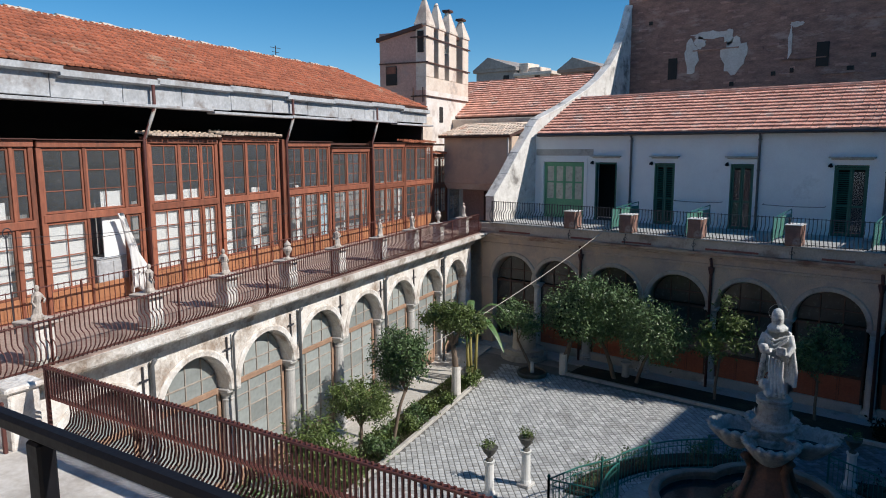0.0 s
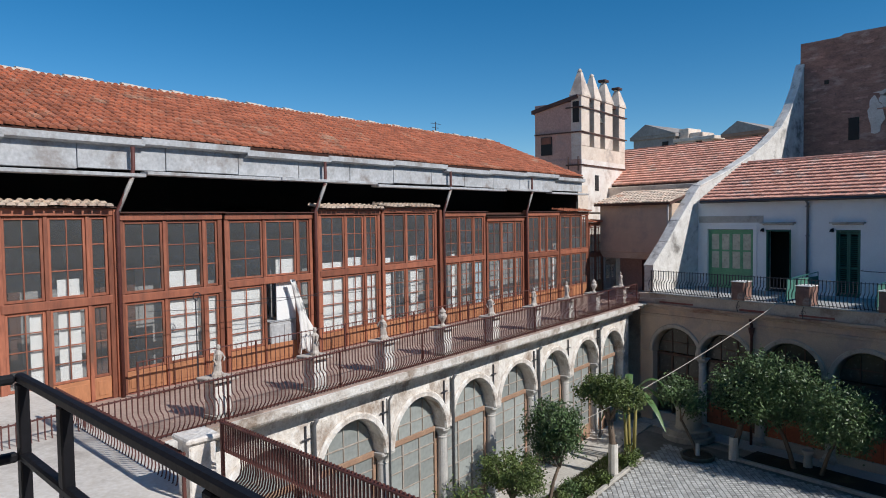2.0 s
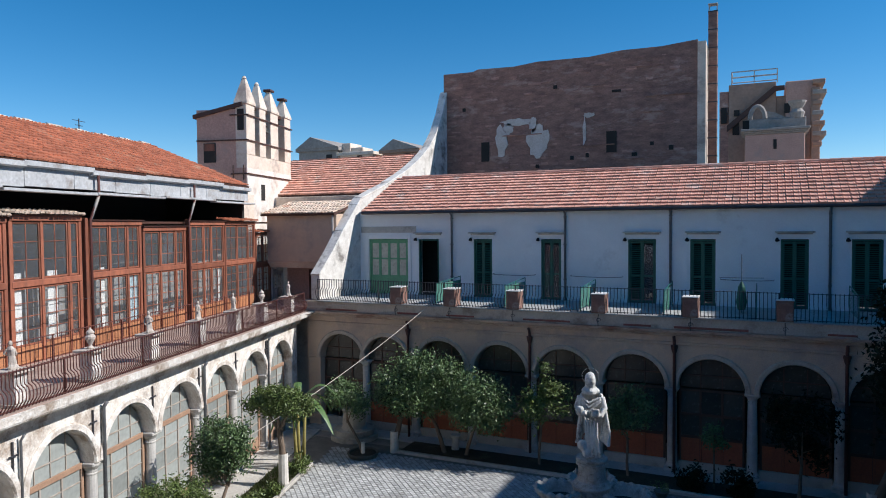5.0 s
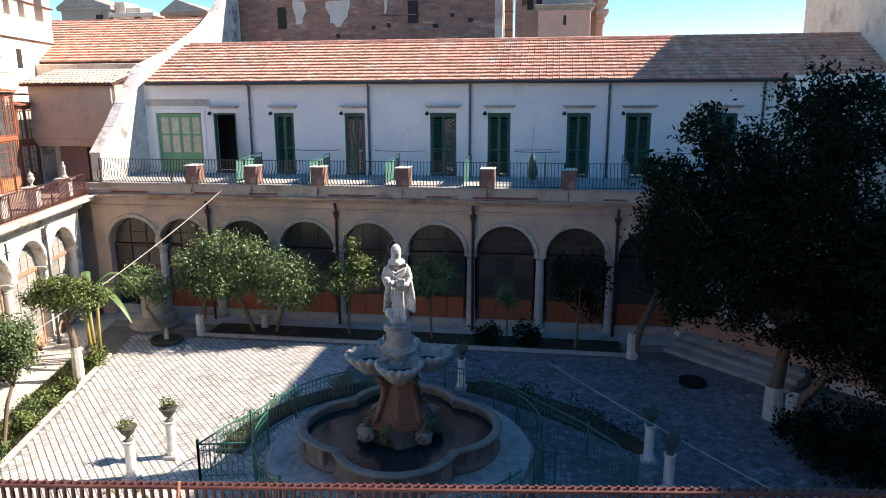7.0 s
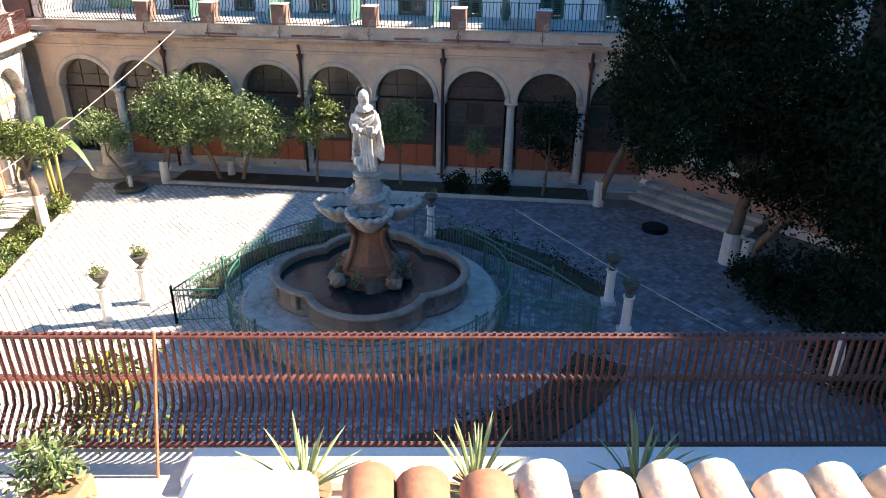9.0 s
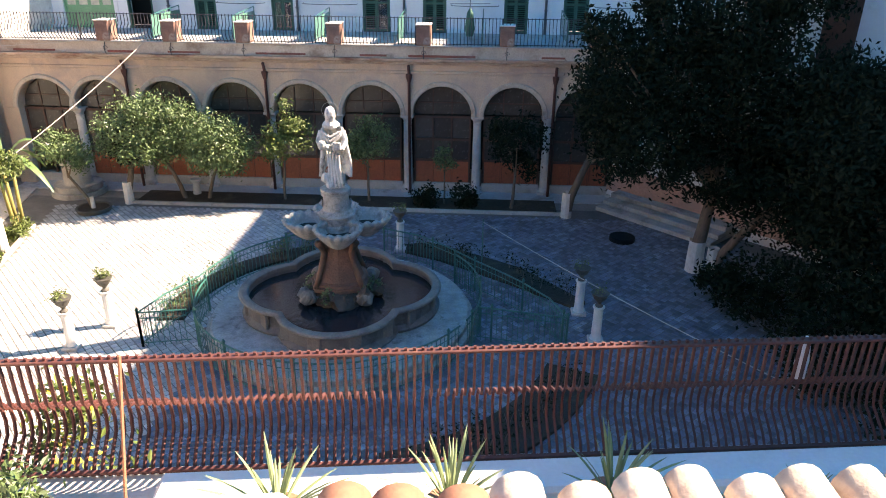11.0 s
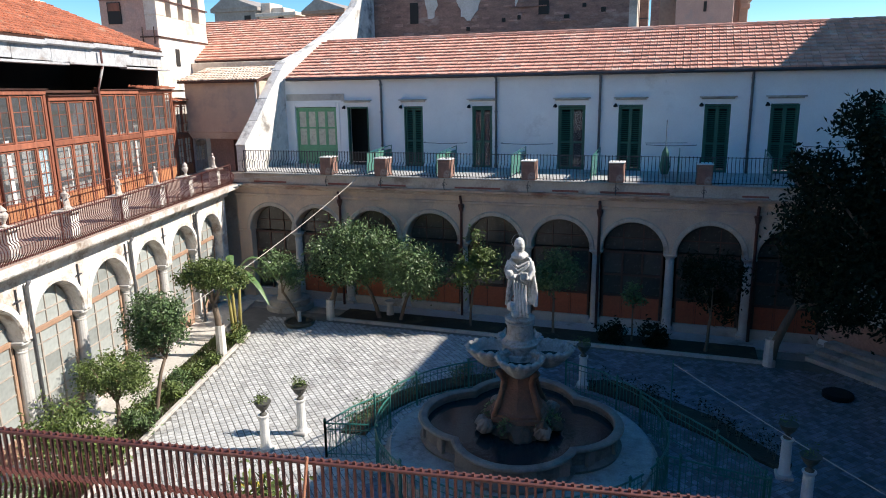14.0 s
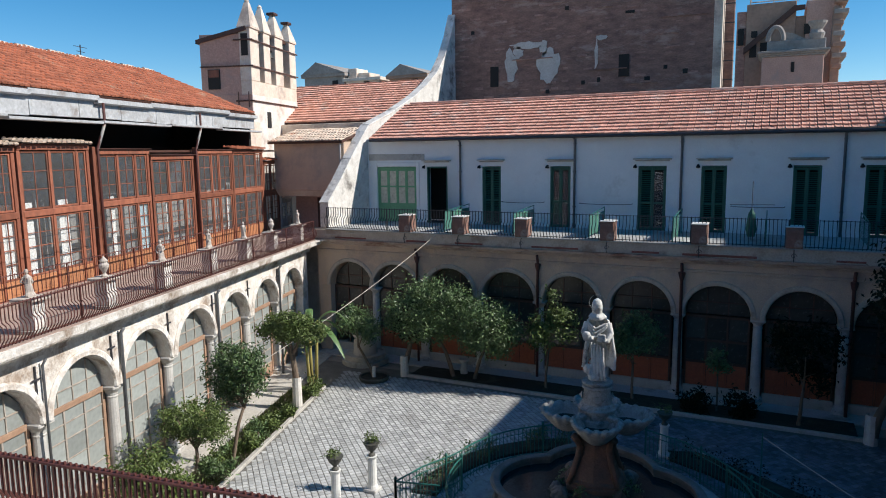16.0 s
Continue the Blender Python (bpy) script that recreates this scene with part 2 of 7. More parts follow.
def glass_mat():
    m = bpy.data.materials.new("dusty_clear_glass")
    m.use_nodes = True
    nt = m.node_tree
    nt.nodes.remove(nt.nodes["Principled BSDF"])
    t, g, mix, fr = (nt.nodes.new(n) for n in ("ShaderNodeBsdfTransparent", "ShaderNodeBsdfGlossy", "ShaderNodeMixShader", "ShaderNodeLayerWeight"))
    t.inputs["Color"].default_value = (0.90, 0.91, 0.91, 1)
    g.inputs["Roughness"].default_value = 0.04
    gl = nt.nodes.new("ShaderNodeMapRange")
    gl.inputs["From Min"].default_value, gl.inputs["To Min"].default_value, gl.inputs["To Max"].default_value = 0.35, 0.04, 0.45
    nt.links.new(fr.outputs["Facing"], gl.inputs["Value"])
    nt.links.new(gl.outputs["Result"], mix.inputs["Fac"])
    nt.links.new(t.outputs["BSDF"], mix.inputs[1])
    nt.links.new(g.outputs["BSDF"], mix.inputs[2])
    d, dust, nz, rp = (nt.nodes.new(n) for n in ("ShaderNodeBsdfDiffuse", "ShaderNodeMixShader", "ShaderNodeTexNoise", "ShaderNodeMapRange"))
    d.inputs["Color"].default_value = (0.50, 0.53, 0.54, 1)
    tc = nt.nodes.new("ShaderNodeTexCoord")
    nz.inputs["Scale"].default_value, nz.inputs["Detail"].default_value = 2.5, 5
    rp.inputs["To Min"].default_value, rp.inputs["To Max"].default_value = 0.01, 0.12
    nt.links.new(tc.outputs["Object"], nz.inputs["Vector"])
    nt.links.new(nz.outputs["Fac"], rp.inputs["Value"])
    nt.links.new(rp.outputs["Result"], dust.inputs["Fac"])
    nt.links.new(mix.outputs["Shader"], dust.inputs[1])
    nt.links.new(d.outputs["BSDF"], dust.inputs[2])
    nt.links.new(dust.outputs["Shader"], nt.nodes["Material Output"].inputs["Surface"])
    return m


M_GLASS = glass_mat()


# ---- mesh helpers ----
class Geo:
    """Vertices and faces of one mesh."""

    def __init__(self):
        self.v, self.f = [], []

    def add(self, vs, fs):
        n = len(self.v)
        self.v += [tuple(p) for p in vs]
        self.f += [tuple(i + n for i in f) for f in fs]
        return self

    def box(self, x0, x1, y0, y1, z0, z1, ch=0.0, m=None):
        """A box, its edges chamfered by ch."""
        c, h = Vector(((x0 + x1) / 2, (y0 + y1) / 2, (z0 + z1) / 2)), Vector((abs(x1 - x0) / 2, abs(y1 - y0) / 2, abs(z1 - z0) / 2))
        sg = [(a, b, d) for a in (-1, 1) for b in (-1, 1) for d in (-1, 1)]
        if ch <= 0:
            vs = [Vector((c.x + s[0] * h.x, c.y + s[1] * h.y, c.z + s[2] * h.z)) for s in sg]
            fs = [(0, 1, 3, 2), (4, 6, 7, 5), (0, 4, 5, 1), (2, 3, 7, 6), (0, 2, 6, 4), (1, 5, 7, 3)]
        else:
            ch = min(ch, 0.45 * min(h) * 2)
            vs, idx = [], {}
            for s in sg:
                for ax in range(3):
                    p = [s[k] * (h[k] if k == ax else h[k] - ch) for k in range(3)]
                    idx[s, ax] = len(vs)
                    vs.append(c + Vector(p))
            fs = []
            for ax in range(3):
                o = [k for k in range(3) if k != ax]
                for d in (-1, 1):
                    ring = []
                    for a, b in ((-1, -1), (1, -1), (1, 1), (-1, 1)):
                        s = [0, 0, 0]
                        s[ax], s[o[0]], s[o[1]] = d, a, b
                        ring.append(idx[tuple(s), ax])
                    fs.append(tuple(ring))
                for a in (-1, 1):
                    for b in (-1, 1):
                        s1, s2 = [0, 0, 0], [0, 0, 0]
                        s1[ax], s1[o[0]], s1[o[1]] = -1, a, b
                        s2[ax], s2[o[0]], s2[o[1]] = 1, a, b
                        fs.append((idx[tuple(s1), o[0]], idx[tuple(s2), o[0]], idx[tuple(s2), o[1]], idx[tuple(s1), o[1]]))
            fs += [tuple(idx[s, ax] for ax in range(3)) for s in sg]
        if m is not None:
            vs = [m @ p for p in vs]
        return self.add(vs, fs)

    def lathe(self, profile, n=16, c=(0, 0, 0), wave=None, caps=True):
        """A turned body from (radius, height) rows; wave(angle, k) scales the radius."""
        vs, fs = [], []
        for k, (r, z) in enumerate(profile):
            for i in range(n):
                a = 2 * math.pi * i / n
                q = r * (wave(a, k) if wave else 1)
                vs.append((c[0] + q * math.cos(a), c[1] + q * math.sin(a), c[2] + z))
        for k in range(len(profile) - 1):
            for i in range(n):
                j = (i + 1) % n
                fs.append((k * n + i, k * n + j, (k + 1) * n + j, (k + 1) * n + i))
        if caps:
            fs += [tuple(range(n - 1, -1, -1)), tuple((len(profile) - 1) * n + i for i in range(n))]
        return self.add(vs, fs)

    def tube(self, pts, r, n=6, r2=None):
        """A round bar along points, tapering from r to r2."""
        pts = [Vector(p) for p in pts]
        vs, fs, side = [], [], None
        for k, p in enumerate(pts):
            d = (pts[min(k + 1, len(pts) - 1)] - pts[max(k - 1, 0)]).normalized()
            side = d.orthogonal().normalized() if side is None else (side - d * side.dot(d)).normalized()
            up = d.cross(side)
            q = r if r2 is None else r + (r2 - r) * k / (len(pts) - 1)
            vs += [p + q * (math.cos(2 * math.pi * i / n) * side + math.sin(2 * math.pi * i / n) * up) for i in range(n)]
        for k in range(len(pts) - 1):
            fs += [(k * n + i, k * n + (i + 1) % n, (k + 1) * n + (i + 1) % n, (k + 1) * n + i) for i in range(n)]
        fs += [tuple(range(n - 1, -1, -1)), tuple((len(pts) - 1) * n + i for i in range(n))]
        return self.add(vs, fs)

    def prism(self, poly, a, b, axis="x"):
        """A flat outline swept from a to b. axis x: outline in (y, z); y: in (x, z); z: in (x, y)."""
        put = {"x": lambda p, t: (t, p[0], p[1]), "y": lambda p, t: (p[0], t, p[1]), "z": lambda p, t: (p[0], p[1], t)}[axis]
        n = len(poly)
        fs = [(i, (i + 1) % n, n + (i + 1) % n, n + i) for i in range(n)] + [tuple(range(n - 1, -1, -1)), tuple(range(n, 2 * n))]
        return self.add([put(p, a) for p in poly] + [put(p, b) for p in poly], fs)

    def mesh(self, name, material, smooth=False):
        me = bpy.data.meshes.new(name)
        me.from_pydata(self.v, [], self.f)
        bm = bmesh.new()
        bm.from_mesh(me)
        bmesh.ops.recalc_face_normals(bm, faces=bm.faces)
        bm.to_mesh(me)
        bm.free()
        me.materials.append(material)
        if smooth:
            me.shade_smooth()
        return me


def part(name, geo, material, parent=None, label="", smooth=False, at=None):
    """One mesh object under a thing or a part; geo is a Geo or a ready mesh."""
    ob = new(name, geo.mesh(name, material, smooth) if isinstance(geo, Geo) else geo)
    if parent is not None:
        ob.parent = parent
    if at is not None:
        ob.matrix_basis = at
    if label:
        tagged(ob, label)
    return ob


def thing(name, m, label, category, group="", kind=""):
    """The Empty at the base of a thing."""
    ob = new(name)
    ob.empty_display_size = 0.2
    ob.matrix_basis = m
    return tagged(ob, label, category, group, kind)


def frame_m(ox, oy, ang):
    return Matrix.Translation((ox, oy, 0)) @ Matrix.Rotation(ang, 4, "Z")


YN = 25.75
WN = Vector((math.cos(TH), math.sin(TH), 0))
FN = frame_m(0, YN, 0)                                                 # north wing: x east, y into the wing
FW = frame_m(-11.6 * WN.x, -11.6 * WN.y, TH + math.pi / 2)             # west wing: x north, y into the wing
FS = frame_m(-3.89 * math.sin(RR), 3.89 * math.cos(RR), RR)            # south terrace: x east, y towards the courtyard
T = Matrix.Translation


# ---- large structure ----
def arcade_wall(name, m, centres, r, zs, ztop, x0, x1, depth, material, label, ring_mat):
    """A wall on columns, pierced by round arches; the columns, archivolts and bases are its parts."""
    g = Geo()
    n = 18
    edges = [x0] + [0.5 * (a + b) for a, b in zip(centres, centres[1:])] + [x1]
    for k, c in enumerate(centres):
        xs = [edges[k]] + [c - r * math.cos(math.pi * i / n) for i in range(n + 1)] + [edges[k + 1]]
        zb = [zs] + [zs + r * math.sin(math.pi * i / n) for i in range(n + 1)] + [zs]
        vs = []
        for x, z in zip(xs, zb):
            vs += [(x, 0, z), (x, 0, ztop), (x, depth, z), (x, depth, ztop)]
        fs = []
        for i in range(len(xs) - 1):
            a, b = 4 * i, 4 * (i + 1)
            fs += [(a, b, b + 1, a + 1), (a + 2, a + 3, b + 3, b + 2), (a, a + 2, b + 2, b), (a + 1, b + 1, b + 3, a + 3)]
        g.add(vs, fs)
    me = g.mesh(name, material)
    bm = bmesh.new()
    bm.from_mesh(me)
    bmesh.ops.remove_doubles(bm, verts=bm.verts, dist=0.001)
    bm.to_mesh(me)
    bm.free()
    wall = part(name, me, None)
    wall.matrix_basis = m
    tagged(wall, label, "wall", kind="structure")
    ring = Geo()
    prof = [(r, -0.0), (r + 0.03, -0.05), (r + 0.15, -0.06), (r + 0.19, -0.03), (r + 0.19, 0.0)]
    vs, fs = [], []
    for i in range(25):
        a = math.pi * i / 24
        vs += [(-q * math.cos(a), y, q * math.sin(a)) for q, y in prof]
    k = len(prof)
    for i in range(24):
        fs += [(i * k + j, i * k + j + 1, (i + 1) * k + j + 1, (i + 1) * k + j) for j in range(k - 1)]
    ring_me = ring.add(vs, fs).mesh("archivolt", ring_mat)
    for c in centres:
        part("archivolt", ring_me, None, wall, at=T((c, -0.002, zs)))
    return wall, edges


def column_mesh(h, rad):
    """Base, swelling shaft and a moulded capital, joined as the pieces of one stone column."""
    g = Geo()
    g.box(-0.26, 0.26, -0.26, 0.26, 0, 0.14, 0.02)
    g.lathe([(0.24, 0.14), (0.25, 0.19), (0.21, 0.24), (0.20, 0.28), (rad + 0.01, 0.32)], 16)
    g.lathe([(rad, 0.30), (rad * 1.02, h * 0.4), (rad * 0.88, h - 0.36), (rad * 0.95, h - 0.34), (rad * 0.95, h - 0.31), (rad * 0.86, h - 0.30),
             (rad * 0.95, h - 0.22), (rad * 1.35, h - 0.13), (rad * 1.4, h - 0.11)], 16)
    g.box(-0.25, 0.25, -0.25, 0.25, h - 0.11, h, 0.025)
    return g.mesh("column", M_COLUMN)


def moulding(prof, x0, x1):
    return Geo().prism(prof, x0, x1, "x")


ground = part("ground", Geo().box(-400, 400, -400, 400, -0.6, -0.03), M_GROUND)
tagged(ground, "beige earth and worn stone ground round the buildings", "ground", kind="structure")

# north wing
M_PLINTH = mat("stained_cream_plinth", (0.58, 0.50, 0.41), (0.46, 0.38, 0.30), (0.30, 0.22, 0.17), scale=1.6, fine=18, stain=0.5, bump=0.4, dist=0.02)
NC = [-16.85, -14.6, -12.0, -9.4, -6.83, -4.19, -1.53, 1.13, 3.79, 6.45, 9.11, 11.77]
wall_n, edges_n = arcade_wall("wall_north_arcade", FN, NC, 1.1, 3.08, 5.1, -18.6, 13.1, 0.55, M_OCHRE,
                              "ochre plaster arcade with round arches on stone columns", M_PLINTH)
col_n = column_mesh(3.08, 0.17)
for x in edges_n[1:-1]:
    part("column", col_n, None, wall_n, at=T((x, 0.275, 0)))
part("corner_pier", Geo().box(-18.6, -17.95, 0.0, 0.55, 0, 3.08, 0.02), M_OCHRE, wall_n)
part("end_pier", Geo().box(12.87, 13.1, 0.0, 0.55, 0, 3.08, 0.02), M_OCHRE, wall_n)
part("cornice", moulding([(0, 4.95), (-0.10, 4.97), (-0.12, 5.06), (-0.26, 5.10), (-0.30, 5.20), (0.55, 5.20), (0.55, 5.1), (0, 5.1)], -18.6, 13.1), M_CORN, wall_n)
part("string_course", moulding([(0.0, 4.62), (-0.05, 4.64), (-0.05, 4.72), (0.0, 4.74)], -18.6, 13.1), M_OCHRE, wall_n)
part("balcony_plinth", Geo().box(-18.6, 13.1, -0.16, 0.55, 5.2, 5.62, 0.015), M_PLINTH, wall_n)
rb_rng = random.Random(12)
xb = -17.5
while xb < 12:
    wd_ = rb_rng.uniform(0.7, 2.6)
    part("red_band", Geo().box(xb, xb + wd_, -0.175, -0.162, 5.24 + rb_rng.uniform(0, 0.02), 5.32, 0.003), M_REDFLOOR, wall_n, "remnant of red paint")
    xb += wd_ + rb_rng.uniform(0.4, 2.8)
part("band_above_window", Geo().box(-17.95, -14.9, 3.63, 3.65, 8.62, 8.92, 0.006), M_STONE, None)["kind"] = "structure"
bpy.data.objects["band_above_window"].matrix_basis = FN
tagged(bpy.data.objects["band_above_window"], "grey smudged plaster band above the wide window", "trim", kind="structure")
floor_n = part("balcony_floor", Geo().box(-18.0, 13.1, -0.24, 3.7, 5.622, 5.66, 0.006), M_SLAB)
floor_n.matrix_basis = FN
tagged(floor_n, "pale stone balcony floor above the arcade", "floor", kind="structure")
# coloured near-black for the shade deep in the walk
back_n = part("wall_north_back", Geo().box(-18.6, 14, 3.3, 3.6, 0, 5.62), M_SHADE)
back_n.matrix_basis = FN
tagged(back_n, "rear wall of the arcade walk, its shade painted near-black", "wall", kind="structure")


def pierced_wall(x0, x1, y0, y1, z0, z1, holes):
    """A wall of blocks round rectangular holes (x0, x1, z0, z1)."""
    g = Geo()
    x = x0
    for a, b, c, d in sorted(holes):
        g.box(x, a, y0, y1, z0, z1)
        if c > z0:
            g.box(a, b, y0, y1, z0, c)
        g.box(a, b, y0, y1, d, z1)
        x = b
    return g.box(x, x1, y0, y1, z0, z1)


DOORS_N = [(-14.78, -13.72), (-11.95, -11.05), (-8.75, -7.85), (-5.0, -3.88), (-2.55, -1.6), (0.72, 1.68), (3.08, 4.08), (6.4, 7.4), (9.2, 10.2), (12.4, 13.3)]
GW = (-17.5, -15.35)
wall_nu = part("wall_north_upper", pierced_wall(-18.0, 16, 3.65, 4.05, 5.66, 9.58,
               [(GW[0], GW[1], 5.66, 8.32)] + [(a, b, 5.66, 8.32) for a, b in DOORS_N]), M_WHITE)
wall_nu.matrix_basis = FN
tagged(wall_nu, "white limewashed upper wall with green shuttered doors", "wall", kind="structure")
# room shells whose indoor shade is in the near-black colour
room_n = part("wall_north_rooms", Geo().box(-17.9, 16, 5.2, 5.3, 5.66, 9.5).box(-17.9, 16, 4.05, 5.2, 9.45, 9.55).box(-17.9, 16, 4.05, 5.2, 5.5, 5.62), M_SHADE)
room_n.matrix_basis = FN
tagged(room_n, "rooms behind the upper doors, their dimness painted in", "wall", kind="structure")


def tile_sheet(x0, x1, slope_len, pitch_x, row, kind, lift=0.0):
    """Rows of overlapping roof tiles on a plane: x along the eave, y up the slope, z out of the roof."""
    vs, fs = [], []
    rng = random.Random(int(x0 * 10) + 7)
    if kind == "barrel":
        cs = [(math.cos(math.pi * i / 5), math.sin(math.pi * i / 5)) for i in range(6)]
    else:
        cs = None
    nx, ny = int((x1 - x0) / pitch_x), int(slope_len / row) + 1
    for j in range(ny):
        for i in range(nx):
            x = x0 + (i + 0.5) * pitch_x + rng.uniform(-0.01, 0.01)
            y = j * row + rng.uniform(-0.02, 0.02)
            y2 = min(y + row * 1.22, slope_len)
            dz = rng.uniform(-0.008, 0.012)
            n = len(vs)
            if cs:
                ra, rb = pitch_x * 0.42, pitch_x * 0.34
                for (c, s) in cs:
                    vs.append((x + ra * c, y, lift + 0.035 + dz + ra * s * 0.85))
                for (c, s) in cs:
                    vs.append((x + rb * c, y2, lift + 0.01 + rb * s * 0.8))
                fs += [(n + k, n + k + 1, n + 7 + k, n + 6 + k) for k in range(5)]
                fs.append(tuple(n + k for k in range(6)))
            else:
                w = pitch_x * 0.49
                prof = [(-w, 0.0), (-w * 0.75, 0.028), (-w * 0.45, 0.008), (w * 0.3, 0.006), (w * 0.62, 0.02), (w, 0.002)]
                for px, pz in prof:
                    vs.append((x + px, y, lift + 0.08 + dz + pz))
                for px, pz in prof:
                    vs.append((x + px, y2, lift + 0.004 + pz))
                fs += [(n + k, n + k + 1, n + 7 + k, n + 6 + k) for k in range(5)]
                m0 = len(vs)
                vs += [(x + px, y + 0.004, lift - 0.005) for px, _ in prof]
                fs += [(n + k, n + k + 1, m0 + k + 1, m0 + k) for k in range(5)]
    g = Geo()
    g.v, g.f = vs, fs
    return g


def slope_m(y0, z0, y1, z1):
    a = math.atan2(z1 - z0, y1 - y0)
    return T((0, y0, z0)) @ Matrix.Rotation(a, 4, "X")


def roof(name, m, x0, x1, y0, z0, y1, z1, tiles, pitch_x, row, material, label, thick=0.12):
    L = math.hypot(y1 - y0, z1 - z0)
    ob = thing(name, m, label, "roof", kind="structure")
    s = slope_m(y0, z0, y1, z1)
    part("roof_deck", Geo().box(x0, x1, 0, L, -thick, 0), M_DARKWOOD, ob, at=s)
    part("roof_tiles", tile_sheet(x0, x1, L, pitch_x, row, tiles), material, ob, at=s)["kind"] = "stuff"
    return ob, s, L


roof_n, _, LN = roof("roof_north", FN, -17.75, 16.5, 3.35, 9.62, 7.25, 11.5, "flat", 0.27, 0.34, M_TILE, "terracotta flat tiled roof of the north wing")
part("eave_gutter", Geo().tube([(-17.7, 3.3, 9.58), (16, 3.3, 9.58)], 0.06, 8), M_IRON, roof_n)
g = Geo()
for i in range(86):
    x = -17.5 + i * 0.395
    g.lathe([(0.12, 0), (0.10, 0.40)], 8, (0, 0, 0))
    for q in range(len(g.v) - 16, len(g.v)):
        vx, vy, vz = g.v[q]
        g.v[q] = (x + vz, 7.25 + vx, 11.52 + vy * 0.8)
part("ridge_tiles", g, M_TILE, roof_n)

# party wall that rises to the brick gable
prof = [(0.1, 5.66), (0.1, 6.75), (1.2, 7.75), (2.1, 8.7), (3.4, 9.95), (3.8, 10.3), (6.2, 11.05), (8.7, 12.0), (10.2, 12.7), (11.6, 13.55), (12.7, 14.6), (13.6, 15.9), (14.3, 17.3), (14.8, 0), (3.4, 0), (3.4, 5.66)]
party = part("wall_party", Geo().prism([(p[0], p[1]) for p in prof], -18.45, -18.0, "x"), M_PARTY)
party.matrix_basis = FN
tagged(party, "weathered white party wall with a concave sloping top", "wall", kind="structure")
cop = Geo()
for a, b in zip(prof[1:12], prof[2:13]):
    d = Vector((0, b[0] - a[0], b[1] - a[1]))
    cop.box(-18.47, -17.97, 0, d.length, 0, 0.09, 0.02, m=slope_m(a[0], a[1], b[0], b[1]))
part("coping", cop, M_PARTY, party)

# brick gable far behind the roof
gable = part("wall_gable", Geo().prism([(-18.2, 0), (-18.2, 18.42), (-16.2, 18.40), (-15.9, 18.52), (-13.5, 18.46), (-12.1, 18.60), (-9.0, 18.55), (-7.2, 18.72), (-5.0, 18.70), (-3.12, 18.86), (-3.12, 0)], 14.2, 22, "y"), M_BROWN)
gable.matrix_basis = FN
tagged(gable, "tall sooty brown rubble wall with pale patches", "wall", kind="structure")
part("edge_render", Geo().box(-3.12, -2.70, 14.1, 22, 0, 18.72), M_CREAM, gable)

# west wing
WC = [6.66 + 2.58 * k for k in range(9)]
wall_w, edges_w = arcade_wall("wall_west_arcade", FW, WC, 1.1, 3.06, 4.75, 4.0, 29.1, 0.5, M_PEEL,
                              "peeling white plaster arcade with round arches on columns", M_PEEL)
col_w = column_mesh(3.06, 0.17)
for x in edges_w[1:-1]:
    part("column", col_w, None, wall_w, at=T((x, 0.25, 0)))
part("corner_pier", Geo().box(28.5, 29.1, 0, 0.5, 0, 3.06, 0.02), M_PEEL, wall_w)
part("end_wall", Geo().box(-2, 4.0, 0, 0.5, 0, 4.75), M_PEEL, wall_w)
part("cornice", moulding([(0, 4.60), (-0.06, 4.62), (-0.08, 4.72), (-0.14, 4.80), (-0.17, 4.90), (-0.57, 4.95), (-0.60, 5.00), (-0.63, 5.18), (0.5, 5.18), (0.5, 4.6)], -2, 29.4), M_PEEL, wall_w)
floor_w = part("terrace_floor_west", Geo().box(-2, 31, -0.55, 3.3, 5.182, 5.20), M_BRICKFLOOR)
floor_w.matrix_basis = FW
tagged(floor_w, "worn grey terrace floor before the glazed gallery", "floor", kind="structure")
back_w = part("wall_west_back", Geo().box(-2, 29.1, 0.95, 1.1, 0, 5.1), M_SHADE)
back_w.matrix_basis = FW
tagged(back_w, "wall behind the ground-floor windows, shade painted near-black", "wall", kind="structure")

GY = 3.1      # the gallery's glass line
# wall colour greyed to stand in for reflections and dust on the panes
M_GREYWALL = mat("pane_reflection_grey", (0.34, 0.335, 0.33), (0.27, 0.265, 0.26), (0.20, 0.19, 0.18), scale=1.0, fine=14, stain=0.4)
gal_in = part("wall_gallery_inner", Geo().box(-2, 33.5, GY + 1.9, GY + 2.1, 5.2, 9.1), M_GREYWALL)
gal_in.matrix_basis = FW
tagged(gal_in, "inner gallery wall, greyed for reflections and dust on the glass", "wall", kind="structure")
gal_fl = part("floor_gallery", Geo().box(-2, 33.5, GY - 0.05, GY + 1.9, 5.17, 5.21), M_REDFLOOR)
gal_fl.matrix_basis = FW
tagged(gal_fl, "red tiled gallery floor", "floor", kind="structure")
gal_rf = part("ceiling_gallery", Geo().box(-2, 33.5, GY + 0.12, GY + 5, 9.12, 9.2), M_DARKWOOD)
gal_rf.matrix_basis = FW
tagged(gal_rf, "dark boarded gallery ceiling", "ceiling", kind="structure")
# wall under the eaves, painted near-black for the deep shadow there
loft = part("wall_loft", Geo().box(-2, 30.7, GY + 4.0, GY + 4.3, 9.2, 11.8).box(30.6, 30.8, GY + 0.1, GY + 4.0, 9.2, 10.9), M_SHADE)
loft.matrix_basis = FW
tagged(loft, "open loft wall under the eaves, its shade painted near-black", "wall", kind="structure")
